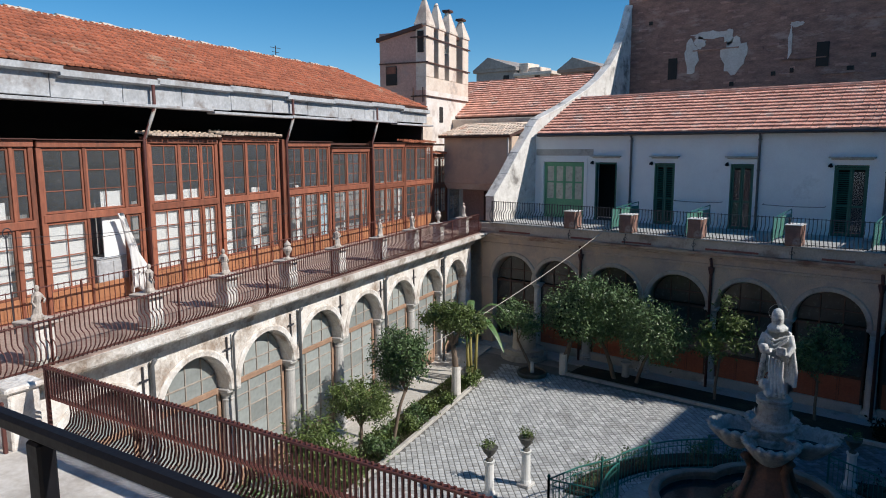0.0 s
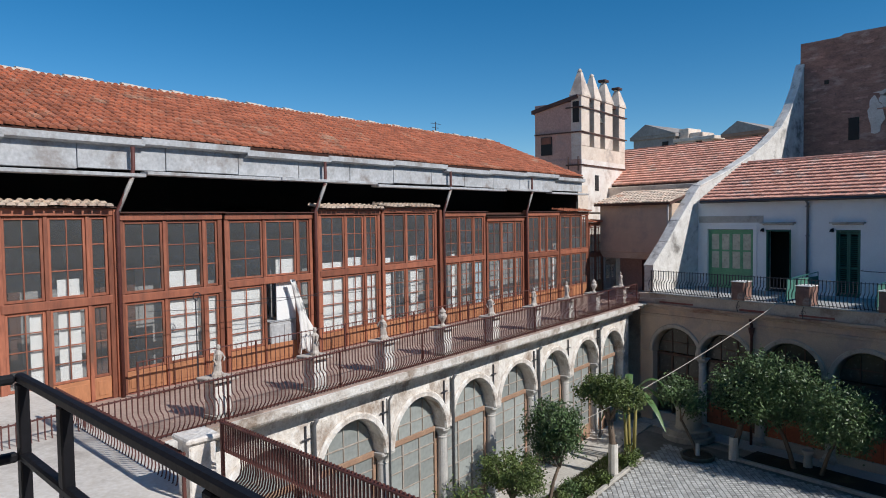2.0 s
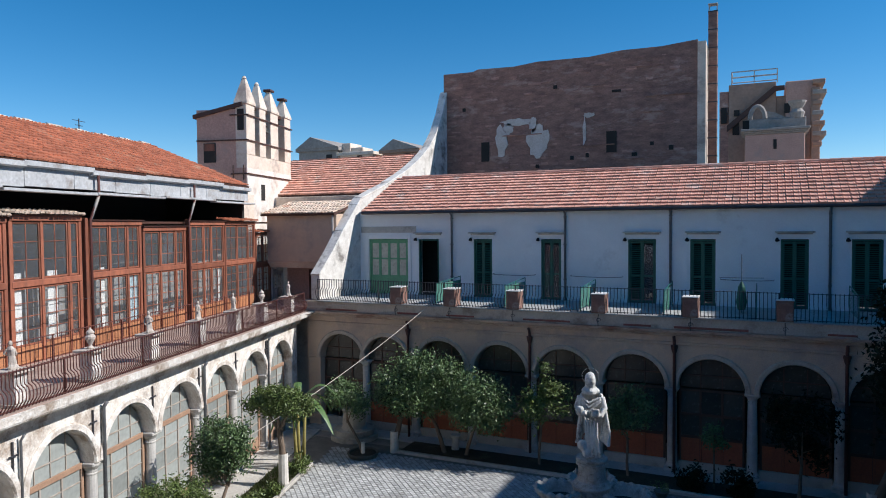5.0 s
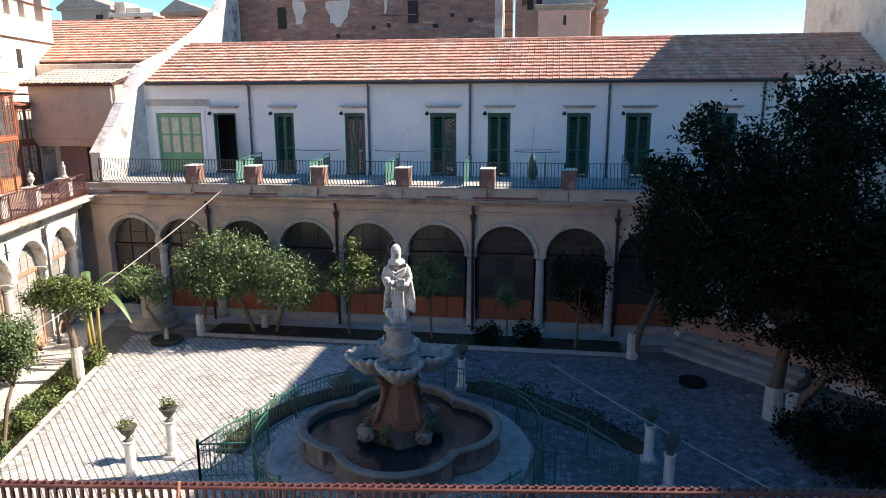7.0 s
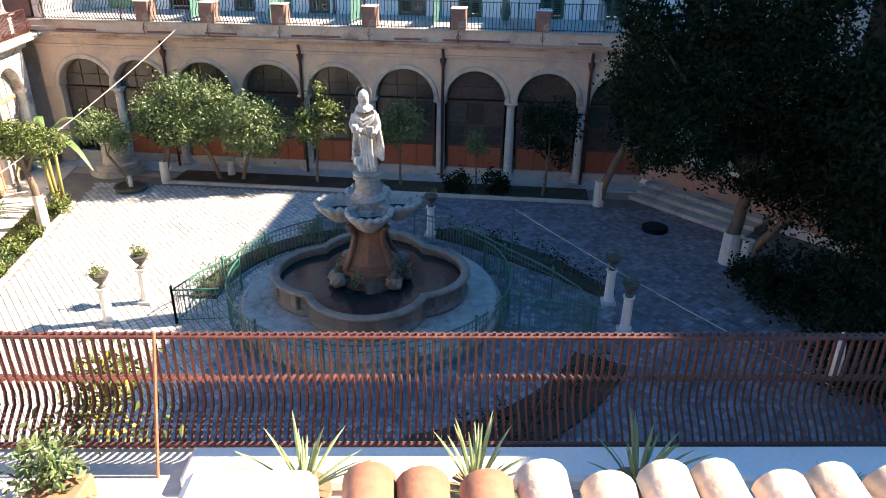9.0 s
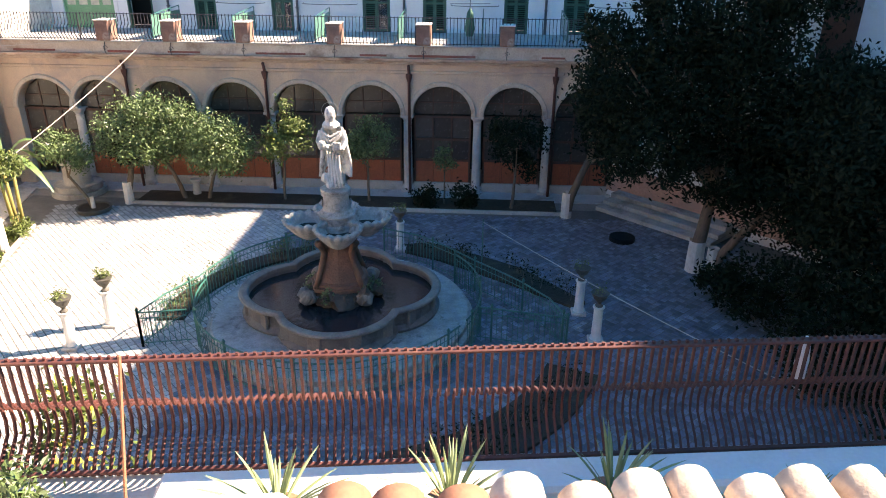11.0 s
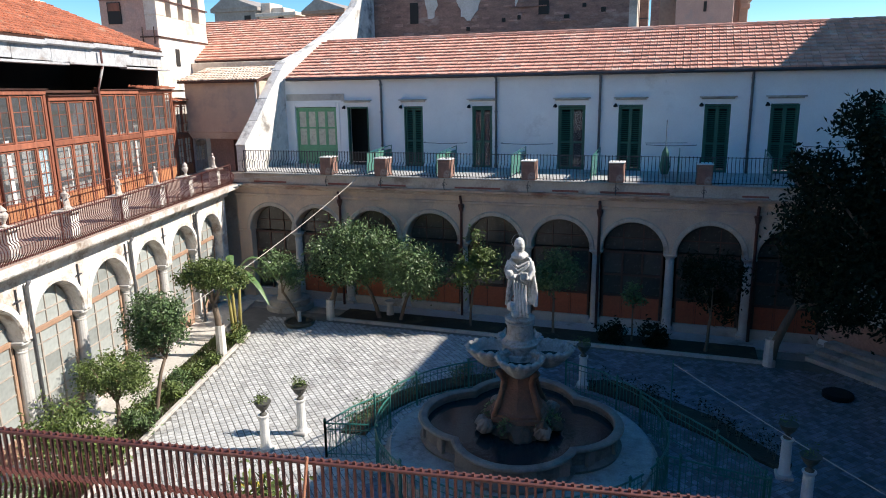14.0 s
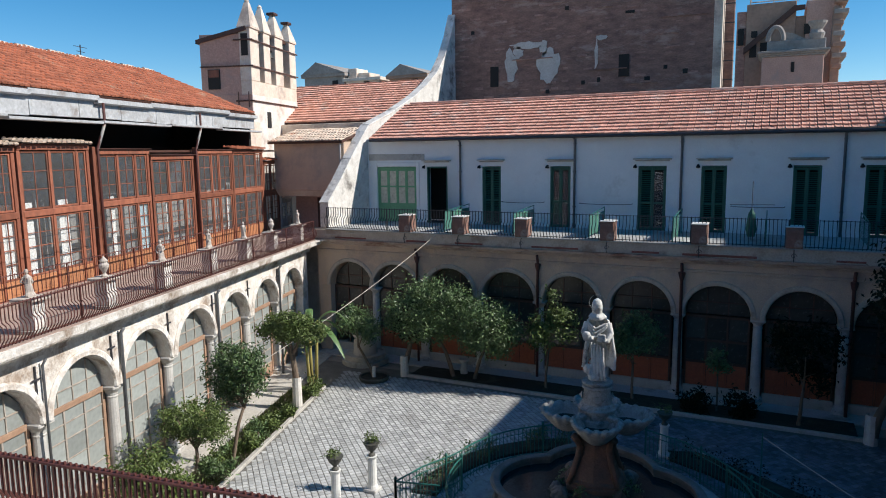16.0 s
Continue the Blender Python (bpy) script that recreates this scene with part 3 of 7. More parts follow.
body_w = part("wall_west_body", Geo().box(-2, 33.4, GY + 4.4, GY + 9.5, 0, 11.0).box(30.82, 33.4, GY + 0.8, GY + 4.4, 9.2, 10.6), M_CREAM)
body_w.matrix_basis = FW
tagged(body_w, "plastered body of the west wing", "wall", kind="structure")
roof_w, _, LW = roof("roof_west", FW, -3, 30.9, GY - 0.15, 10.88, GY + 4.9, 12.95, "barrel", 0.2, 0.36, M_COPPO, "terracotta barrel tiled roof over the west gallery")
part("far_slope", Geo().box(-3, 30.9, 0, 5.5, -0.1, 0), M_TILE, roof_w, at=T((0, GY + 4.95, 12.9)) @ Matrix.Rotation(-0.4, 4, "X"))
ridge = Geo()
for i in range(84):
    x = -3 + i * 0.403
    n0 = len(ridge.v)
    ridge.lathe([(0.12, 0), (0.10, 0.40)], 8)
    for q in range(n0, len(ridge.v)):
        vx, vy, vz = ridge.v[q]
        ridge.v[q] = (x + vz, GY + 4.95 + vx, 12.98 + vy * 0.8 + 0.03 * math.sin(i * 1.7))
part("ridge_tiles", ridge, M_MORTAR, roof_w, "mortared ridge tiles")
# fascia and gutter of the long eave, slightly sagging
fas = Geo()
for i in range(17):
    a, b = -3 + i * 2.0, -3 + (i + 1) * 2.0 - 0.02
    s = 0.05 * math.sin(i * 1.3)
    fas.box(a, min(b, 30.9), GY - 0.06, GY + 0.06, 10.16 + s * 0.5, 10.72 + s * 0.4, 0.01)
part("fascia", fas, M_FASCIA, roof_w)
gut = Geo()
for i in range(12):
    a, b = -3 + i * 2.83, -3 + (i + 1) * 2.83 + 0.08
    s = 0.045 * math.sin(i * 2.1)
    gut.prism([(GY - 0.24, 10.84 + s), (GY - 0.24, 10.70 + s), (GY - 0.10, 10.66 + s), (GY - 0.08, 10.84 + s), (GY - 0.11, 10.84 + s), (GY - 0.13, 10.70 + s), (GY - 0.21, 10.72 + s), (GY - 0.21, 10.84 + s)], a, min(b, 30.9), "x")
part("gutter", gut, M_FASCIA, roof_w, "pale grey metal gutter")
led = Geo()
for i in range(9):
    a, b = -3 + i * 3.8, -3 + (i + 1) * 3.8 - 0.03
    s = 0.04 * math.sin(i * 1.9 + 1)
    led.box(a, min(b, 31.2), GY - 0.30, GY + 0.02, 10.04 + s, 10.12 + s, 0.01)
part("ledge_board", led, M_FASCIA, roof_w, "pale weathered ledge board")

# courtyard paving, kerbs and beds
paved = part("pavement", Geo().box(-17.2, 12.5, 4.2, 24.3, -0.03, 0.005), M_JOINT)
tagged(paved, "courtyard paved with grey stone slabs", "pavement", kind="structure")


# ---- ground-floor windows ----
def half_disc(r, y0, y1, n=14):
    return Geo().prism([(-r * math.cos(math.pi * i / n), r * math.sin(math.pi * i / n)) for i in range(n + 1)], y0, y1, "y")


def box_mesh(w, d, h, material, name="pane", ch=0.004):
    return Geo().box(-w / 2, w / 2, -d / 2, d / 2, 0, h, ch).mesh(name, material)


M_WOODP = mat("faded_orange_frame", (0.40, 0.255, 0.17), (0.31, 0.185, 0.12), (0.46, 0.36, 0.28), scale=3, fine=24, rough=0.7, stain=0.4)
PANE_W = box_mesh(0.69, 0.012, 0.53, M_GREYPANE)
PANE_WT = box_mesh(0.69, 0.012, 0.85, M_GREYPANE)
LUN_W = half_disc(1.06, -0.006, 0.006).mesh("lunette_pane", M_GREYPANE)
FRAME_W, BARS_W = Geo(), Geo()
for x in (-1.06, 1.06):
    FRAME_W.box(x - 0.05, x + 0.05, -0.045, 0.045, 0.0, 3.0, 0.008)
FRAME_W.box(-1.1, 1.1, -0.05, 0.05, 2.93, 3.07, 0.008).box(-1.1, 1.1, -0.04, 0.04, 0.0, 0.1, 0.008).box(-1.02, 1.02, -0.02, 0.02, 0.1, 0.58, 0.01)
for x in (-0.36, 0.36):
    BARS_W.box(x - 0.028, x + 0.028, -0.03, 0.03, 0.1, 2.93, 0.006)
for z in (0.6, 1.15, 1.68, 2.2, 2.6):
    BARS_W.box(-1.01, 1.01, -0.02, 0.02, z - 0.014, z + 0.014)
for x in (-0.52, 0.0, 0.52):
    BARS_W.box(x - 0.014, x + 0.014, -0.025, 0.025, 3.07, 3.06 + math.sqrt(1.06 ** 2 - x * x) - 0.02)
BARS_W.box(-0.98, 0.98, -0.025, 0.025, 3.42, 3.45)
M_PALEBAR = mat("bleached_glazing_bar", (0.46, 0.41, 0.36), (0.33, 0.27, 0.22), (0.24, 0.17, 0.13), scale=3, fine=24, rough=0.7, stain=0.4)
FRAME_W, BARS_W = FRAME_W.mesh("window_frame", M_WOODP), BARS_W.mesh("glazing_bars", M_PALEBAR)
for k, c in enumerate(WC):
    w = thing("window_%d" % (k + 1), FW @ T((c, 0.36, 0)), "arched window with orange timber frame and dusty grey panes", "window", kind="structure")
    part("window_frame", FRAME_W, None, w)
    part("glazing_bars", BARS_W, None, w, "thin bleached glazing bars")
    part("lunette_pane", LUN_W, None, w, at=T((0, 0.01, 3.06)))
    for i, x in enumerate((-0.71, 0.0, 0.71)):
        for j, z in enumerate((0.60, 1.14, 1.67)):
            part("pane", PANE_W, None, w, at=T((x, 0.012, z)))
        part("pane", PANE_WT, None, w, at=T((x, 0.012, 2.21)))

PANE_N = box_mesh(0.66, 0.012, 0.78, M_DARKPANE)
LUN_N = half_disc(1.06, -0.006, 0.006).mesh("lunette_pane", M_DARKPANE)
FRAME_N = Geo()
for x in (-1.06, -0.36, 0.36, 1.06):
    FRAME_N.box(x - 0.04, x + 0.04, -0.04, 0.04, 0.38, 3.0, 0.006)
for z in (1.28, 2.1, 2.98):
    FRAME_N.box(-1.1, 1.1, -0.04, 0.04, z - 0.05, z + 0.05, 0.006)
for x in (-0.36, 0.36):
    FRAME_N.box(x - 0.02, x + 0.02, -0.025, 0.025, 3.0, 3.98)
FRAME_N.box(-0.95, 0.95, -0.025, 0.025, 3.5, 3.54)
FRAME_N = FRAME_N.mesh("window_frame", M_DARKWOOD)
PANEL_N = Geo().box(-1.08, 1.08, -0.03, 0.03, 0.38, 1.24, 0.01)
for x in (-0.36, 0.36):
    PANEL_N.box(x - 0.03, x + 0.03, -0.05, -0.02, 0.38, 1.24, 0.006)
PANEL_N = PANEL_N.mesh("panel", M_ORANGE)
SILL_N = Geo().box(-1.12, 1.12, -0.12, 0.12, 0, 0.38, 0.015).mesh("window_sill", M_STONE)
for k, c in enumerate(NC):
    w = thing("window_%d" % (k + 10), FN @ T((c, 0.38, 0)), "dark arched window above a red-orange panel", "window", kind="structure")
    part("window_sill", SILL_N, None, w, "low grey stone plinth")
    part("window_frame", FRAME_N, None, w)
    if k not in (0,):
        part("panel", PANEL_N, None, w, "red-orange painted lower panel")
    part("lunette_pane", LUN_N, None, w, at=T((0, 0.01, 3.08)))
    for x in (-0.71, 0.0, 0.71):
        for z in (1.32, 2.14):
            part("pane", PANE_N, None, w, at=T((x, 0.012, z)))


# ---- glazed gallery ----
def sash(parent, x0, x1, z0, z1, nx, nz, y, wood, white=(), glass=M_GLASS, tilt=0.0):
    """A sash: its stiles and rails, glazing bars, and a pane in every opening."""
    w, h, t = x1 - x0, z1 - z0, 0.055
    s = part("sash", Geo().box(0, t, -0.025, 0.025, 0, h, 0.006).box(w - t, w, -0.025, 0.025, 0, h, 0.006).box(t, w - t, -0.025, 0.025, 0, t, 0.006)
             .box(t, w - t, -0.025, 0.025, h - t, h, 0.006), wood, parent, at=T((x0, y, z0)) @ Matrix.Rotation(tilt, 4, "Z"))
    pw, ph = (w - 2 * t) / nx, (h - 2 * t) / nz
    for i in range(1, nx):
        part("glazing_bar", Geo().box(t + i * pw - 0.012, t + i * pw + 0.012, -0.015, 0.015, t, h - t), wood, s)
    cross = Geo().box(t, w - t, -0.013, 0.013, -0.011, 0.011).mesh("glazing_bar", wood)
    for j in range(1, nz):
        part("glazing_bar", cross, None, s, at=T((0, 0, t + j * ph)))
    me = Geo().box(-pw / 2 + 0.01, pw / 2 - 0.01, -0.003, 0.003, 0.01, ph - 0.01).mesh("pane", glass)
    for i in range(nx):
        for j in range(nz):
            p = part("pane", me, None, s, at=T((t + (i + 0.5) * pw, 0, t + j * ph)))
            p.visible_shadow = False
    return s


def gallery_bay(x0, x1, ztop, widths, zmid, canopy, open_leaf=None, base=5.7, lab="", wood=None, timber="orange-brown"):
    """One framed bay of the gallery: posts, beams, base boards, upper and lower sashes."""
    b = thing("gallery_bay", FW @ T((x0, GY, 5.21)), "glazed gallery bay in " + timber + " timber" + lab, "gallery bay", "glazed gallery bays")
    z = 5.21
    W = x1 - x0
    tot = sum(widths)
    xs = [0.08]
    for wd in widths:
        xs.append(xs[-1] + (W - 0.16) * wd / tot)
    for x in (0.06, W - 0.06):
        part("post", Geo().box(x - 0.06, x + 0.06, -0.06, 0.06, 0, ztop - z, 0.01), wood or M_WOOD, b)
    for x in xs[1:-1]:
        part("mullion", Geo().box(x - 0.04, x + 0.04, -0.05, 0.05, 0, ztop - z, 0.008), wood or M_WOOD, b)
    part("top_beam", Geo().box(0, W, -0.09, 0.09, ztop - z, ztop - z + 0.16, 0.012), wood or M_WOOD, b)
    part("cap_board", Geo().box(-0.05, W + 0.05, -0.16, 0.2, ztop - z + 0.16, ztop - z + 0.19, 0.006), M_DARKWOOD, b)
    part("mid_beam", Geo().box(0.05, W - 0.05, -0.075, 0.075, zmid - z - 0.09, zmid - z + 0.09, 0.012), wood or M_WOOD, b)
    for k in range(len(widths)):
        a, c = xs[k] + 0.045, xs[k + 1] - 0.045
        part("base_board", Geo().box(a, c, -0.02, 0.02, 0.02, base - z, 0.008).box(a + 0.08, c - 0.08, -0.032, -0.018, 0.1, base - z - 0.08, 0.006), wood or M_WOODL, b)
        n = 1 if c - a < 0.5 else 2
        sash(b, a, c, zmid - z + 0.1, ztop - z - 0.02, n, 3, 0, wood or M_WOOD)
        if open_leaf == k:
            sash(b, a, c, base - z + 0.01, zmid - z - 0.1, n, 4, 0.0, wood or M_WOOD, tilt=1.25)
        else:
            sash(b, a, c, base - z + 0.01, zmid - z - 0.1, n, 4, 0, wood or M_WOOD)
    if canopy:
        part("canopy_tiles", tile_sheet(-0.05, W + 0.05, 0.62, 0.19, 0.3, "barrel"), M_COPPO if x0 > 28 else M_OLDTILE, b, "weathered clay tile coping",
             at=T((0, -0.28, ztop - z + 0.17)) @ Matrix.Rotation(0.16, 4, "X"))
    return b


gallery_bay(2.6, 5.35, 9.05, (2, 2, 1), 7.4, False)
gallery_bay(5.4, 7.7, 9.16, (1, 1, 0.55), 7.36, True, lab=", with a tiled coping")
gallery_bay(7.8, 10.45, 9.05, (1, 1, 0.42), 7.33, False)
gallery_bay(10.52, 13.45, 9.04, (1, 1, 0.42), 7.42, False, open_leaf=1, lab=" and one leaf open")
gallery_bay(13.65, 16.3, 9.14, (1, 0.8, 0.6), 7.45, True, lab=", with a tiled coping")
gallery_bay(16.38, 19.25, 9.2, (1, 1, 0.4), 7.45, True, lab=", with a tiled coping")
gallery_bay(19.6, 22.36, 9.06, (1, 1, 0.75), 7.48, False)
gallery_bay(22.44, 25.3, 8.85, (1, 1, 0.6), 7.45, False, lab=", lower than the rest")
gallery_bay(25.6, 28.5, 9.05, (1, 0.6, 1), 7.35, False)
gallery_bay(28.55, 31.6, 9.05, (1, 1, 0.6), 7.35, True, lab=", with a tiled coping")
gallery_bay(31.65, 33.4, 8.5, (1, 1), 7.1, True, lab=", with a tiled coping")
gallery_bay(33.6, 35.0, 7.35, (1, 1), 6.6, True, lab=", with a tiled coping", wood=M_FASCIA, timber="white-painted")
posts = thing("gallery_corner_posts", FW @ T((0, GY, 5.2)), "tall brown timber posts between the gallery bays", "post")
for x in (7.75, 13.55, 19.42, 25.45):
    part("post", Geo().box(x - 0.07, x + 0.07, -0.12, 0.02, 0, 4.1, 0.012), M_WOOD, posts)
M_PALEBLUE = mat("pale_blue_paint", (0.52, 0.68, 0.76), (0.46, 0.61, 0.69), scale=2, fine=25, rough=0.5)
# what stands behind the glass
for x, wd, h in ((6.1, 0.9, 2.3), (8.7, 1.0, 2.6), (12.5, 0.9, 2.2), (17.6, 1.1, 2.4), (21.4, 1.0, 2.3), (24.6, 1.1, 2.3), (29.0, 1.1, 2.3)):
    d = thing("inner_door", FW @ T((x, GY + 1.88, 5.21)), "dark wooden panelled inner door of the gallery", "door", "gallery inner doors")
    part("leaf", Geo().box(-wd / 2, wd / 2, -0.05, 0, 0, h, 0.01), M_DARKWOOD, d)
    for sx in (-1, 1):
        for zz in (0.25, h * 0.55):
            part("panel", Geo().box(sx * wd * 0.24 - wd * 0.17, sx * wd * 0.24 + wd * 0.17, -0.07, -0.05, zz, zz + h * 0.36, 0.01), M_DARKWOOD, d)
    part("handle", Geo().tube([(0.04, -0.06, 1.02), (0.04, -0.12, 1.02), (0.14, -0.12, 1.02)], 0.01, 6), M_ZINC, d, "metal handle")
for x0, x1, z1 in ((5.45, 5.6, 7.2), (6.0, 6.25, 7.25), (6.55, 7.0, 7.85), (8.95, 9.78, 7.85), (9.95, 10.35, 7.3), (10.62, 11.68, 7.3), (12.2, 12.9, 7.95), (13.75, 14.75, 7.75), (14.8, 15.6, 7.85), (15.65, 16.2, 7.35), (16.5, 16.9, 7.75),
                   (17.9, 18.3, 7.75), (20.2, 20.45, 7.7), (21.75, 22.25, 7.35), (23.4, 23.6, 7.6), (28.0, 28.2, 7.3)):
    w, h = x1 - x0, z1 - 5.21
    c = thing("white_shutter", FW @ T(((x0 + x1) / 2, GY + 0.075, 5.21)), "white painted inner shutter close behind the gallery glass", "shutter", "white inner shutters")
    part("board", Geo().box(-w / 2, w / 2, -0.015, 0.015, 0.0, h, 0.006), M_PALEBLUE if x0 == 21.75 else M_WHITE, c)
    for zz in (0.15, h * 0.5, h - 0.15):
        part("batten", Geo().box(-w / 2 + 0.01, w / 2 - 0.01, 0.015, 0.03, zz - 0.03, zz + 0.03, 0.004), M_WHITE, c)

# downpipes of the long gutter
for x in (7.75, 13.47, 19.54, 25.38):
    d = thing("downpipe", FW @ T((x, GY - 0.16, 5.2)), "pale metal rainwater pipe running down from the gutter", "downpipe", "gallery downpipes")
    part("pipe", Geo().tube([(0, 0, 0.0), (0, 0, 4.05), (0.30, -0.06, 4.72), (0.36, -0.06, 5.0), (0.36, -0.06, 5.46)], 0.045, 8), M_RUST, d, smooth=True)
    part("elbow", Geo().tube([(0.02, 0, 4.06), (0.30, -0.06, 4.72), (0.36, -0.06, 4.86)], 0.05, 8), M_ZINC, d, "pale zinc elbow", smooth=True)

# sheet hung over the open leaf
sh = Geo()
nu, nv = 16, 22
vs, fs = [], []
for j in range(nv + 1):
    v = j / nv
    for i in range(nu + 1):
        u = i / nu
        wdt = 0.12 + 0.55 * v ** 1.6
        x = 0.42 + 0.42 * v + 0.10 * math.sin(v * 3.1) + (u - 0.5) * wdt
        y = -0.18 - 0.1 * v + 0.06 * math.sin(u * 19 + v * 5) * (0.4 + v) + 0.03 * math.sin(u * 41 + v * 9)
        vs.append((x, y, 2.1 - 2.02 * v - 0.10 * math.sin(u * 9 + 2 * v) * v))
for j in range(nv):
    fs += [(j * (nu + 1) + i, j * (nu + 1) + i + 1, (j + 1) * (nu + 1) + i + 1, (j + 1) * (nu + 1) + i) for i in range(nu)]
sheet = part("hanging_sheet", sh.add(vs, fs), M_CLOTH, smooth=True)
md = sheet.modifiers.new("thick", "SOLIDIFY")
md.thickness = 0.02
sheet.matrix_basis = FW @ T((12.1, GY - 0.05, 5.3))
tagged(sheet, "white cotton sheet hung in folds from the gallery frame", "sheet")
cab = thing("low_cabinet", FW @ T((12.4, GY + 0.35, 5.21)), "pale grey cabinet standing in the open gallery bay", "cabinet")
part("body", Geo().box(-0.45, 0.45, -0.3, 0.3, 0.06, 1.05, 0.015), M_FASCIA, cab)
part("top", Geo().box(-0.48, 0.48, -0.33, 0.33, 1.05, 1.09, 0.01), M_FASCIA, cab)
for x in (-0.23, 0.23):
    part("door", Geo().box(x - 0.2, x + 0.2, -0.32, -0.3, 0.12, 0.98, 0.008), M_FASCIA, cab)


# ---- railings ----
def bar_mesh(h, belly, r, material, head=0.02):
    """A flat bar, straight above and bellied outwards below."""
    prof = [(0, h + head), (0, h * 0.66), (0.12 * belly, h * 0.60), (0.72 * belly, h * 0.53), (0.97 * belly, h * 0.44), (belly, h * 0.33), (0.9 * belly, h * 0.22), (0.35 * belly, h * 0.10), (0.05 * belly, 0.0)]
    return Geo().tube([(0, y, z) for y, z in prof], r, 4).mesh("bar", material)


def railing(name, m, length, h, step, belly, material, label, out, post_every=3.0, r=0.012, rail_w=0.05):
    """A railing along x from 0 to length; out is the side (+1, -1) to which the bars belly."""
    rl = thing(name, m, label, "railing")
    part("top_rail", Geo().box(0, length, -rail_w / 2, rail_w / 2, h - 0.02, h, 0.004), material, rl)
    part("bottom_rail", Geo().box(0, length, -0.018, 0.018, 0.03, 0.055, 0.004), material, rl)
    me = bar_mesh(h, belly * out, r, material)
    n = int(length / step)
    for i in range(n + 1):
        part("bar", me, None, rl, at=T((i * length / n, 0, 0)))
    k = max(1, int(length / post_every))
    post = Geo().box(-0.02, 0.02, -0.02, 0.02, 0, h, 0.004).mesh("post", material)
    for i in range(k + 1):
        part("post", post, None, rl, at=T((i * (length - 0.04) / k + 0.02, 0, 0)))
    return rl


railing("terrace_railing", FW @ T((2.0, -0.42, 5.2)), 27.0, 0.84, 0.10, 0.13, M_RUST, "rust-red bellied iron railing along the west terrace", -1)
railing("inner_railing", FW @ T((7.85, 2.55, 5.2)), 22.0, 0.8, 0.15, 0.0, M_RUST, "low rust-red iron rail before the gallery glass", -1, r=0.009)
railing("balcony_railing", FN @ T((-18.0, -0.05, 5.66)), 31.0, 0.94, 0.125, 0.16, M_IRON, "dark bellied iron balcony railing of the north wing", -1, r=0.016)
near_rail = railing("front_railing", FS @ T((-7.6, 0, 5.70)), 20.5, 0.94, 0.056, 0.25, M_RUST, "rust-red bellied iron railing at the terrace edge", 1, post_every=20.0, r=0.0125, rail_w=0.06)
railing("side_railing", FS @ T((-12.6, -0.35, 5.55)), 4.75, 0.72, 0.11, 0.16, M_RUST, "rust-red bellied iron railing beside the pillar", 1, r=0.012)


# ---- pedestals with statuettes ----
def figure_mesh(seed):
    """A small draped figure, one plain mesh."""
    rng = random.Random(seed)
    g = Geo()
    if seed % 4 == 3:
        g.lathe([(0.09, 0), (0.11, 0.03), (0.05, 0.09), (0.06, 0.13), (0.15, 0.27), (0.16, 0.33), (0.10, 0.40), (0.13, 0.43), (0.12, 0.46), (0.03, 0.55), (0.01, 0.58)], 12)
        return g.mesh("statuette", M_FIGURE)
    lean = rng.uniform(-0.05, 0.05)
    ph = rng.uniform(0, 6)
    rows = [(0.13, 0.0), (0.14, 0.05), (0.10, 0.12), (0.095, 0.25), (0.085, 0.33), (0.10, 0.42), (0.105, 0.48), (0.06, 0.53), (0.035, 0.55)]
    g.lathe(rows, 14, wave=lambda a, k: 1 + 0.14 * math.sin(3 * a + ph + k * 0.6) + 0.06 * math.sin(7 * a))
    g.v = [(x + lean * z * 2, y, z) for x, y, z in g.v]
    top = lean * 1.15
    g.lathe([(0.015, 0.545), (0.045, 0.57), (0.055, 0.61), (0.045, 0.655), (0.015, 0.675)], 10, (top, 0, 0))
    g.tube([(top + 0.09, 0, 0.48), (top + 0.15, -0.04, 0.38), (top + 0.07, -0.12, 0.34)], 0.03, 6, 0.022)
    g.tube([(top - 0.09, 0, 0.48), (top - 0.14, 0.0, 0.36), (top - 0.10, -0.06, 0.26)], 0.03, 6, 0.022)
    return g.mesh("statuette", M_FIGURE)


def pedestal_at(m, w, h, group, label):
    p = thing("pedestal", m, label, "pedestal", group)
    part("base", Geo().box(-w / 2 - 0.03, w / 2 + 0.03, -w / 2 - 0.03, w / 2 + 0.03, 0, 0.09, 0.012), M_STONE, p)
    part("shaft", Geo().box(-w / 2, w / 2, -w / 2, w / 2, 0.09, h - 0.07, 0.012), M_PARTY, p)
    part("slab", Geo().box(-w / 2 - 0.11, w / 2 + 0.11, -w / 2 - 0.11, w / 2 + 0.11, h - 0.07, h, 0.015), M_FIGURE, p)
    return p


for k, s in enumerate((8.0, 10.52, 12.85, 15.3, 17.8, 20.45, 22.93, 25.26, 27.97)):
    pedestal_at(FW @ T((s, -0.12, 5.20)), 0.36, 0.80, "terrace pedestals", "square white pedestal on the terrace edge")
    st = new("statuette", figure_mesh(k if k != 3 else 3))
    st.matrix_basis = FW @ T((s, -0.12, 6.0)) @ Matrix.Rotation(k * 1.3, 4, "Z") @ Matrix.Diagonal((0.78, 0.78, 0.92, 1))
    tagged(st, "small weathered white stone garden figure on a pedestal" if k % 4 != 3 else "small weathered white stone vase on a pedestal", "statue", "terrace figures")
M_BRICKP = mat("brown_red_block", (0.27, 0.15, 0.115), (0.20, 0.11, 0.085), (0.45, 0.38, 0.33), scale=4, fine=20, stain=0.4)
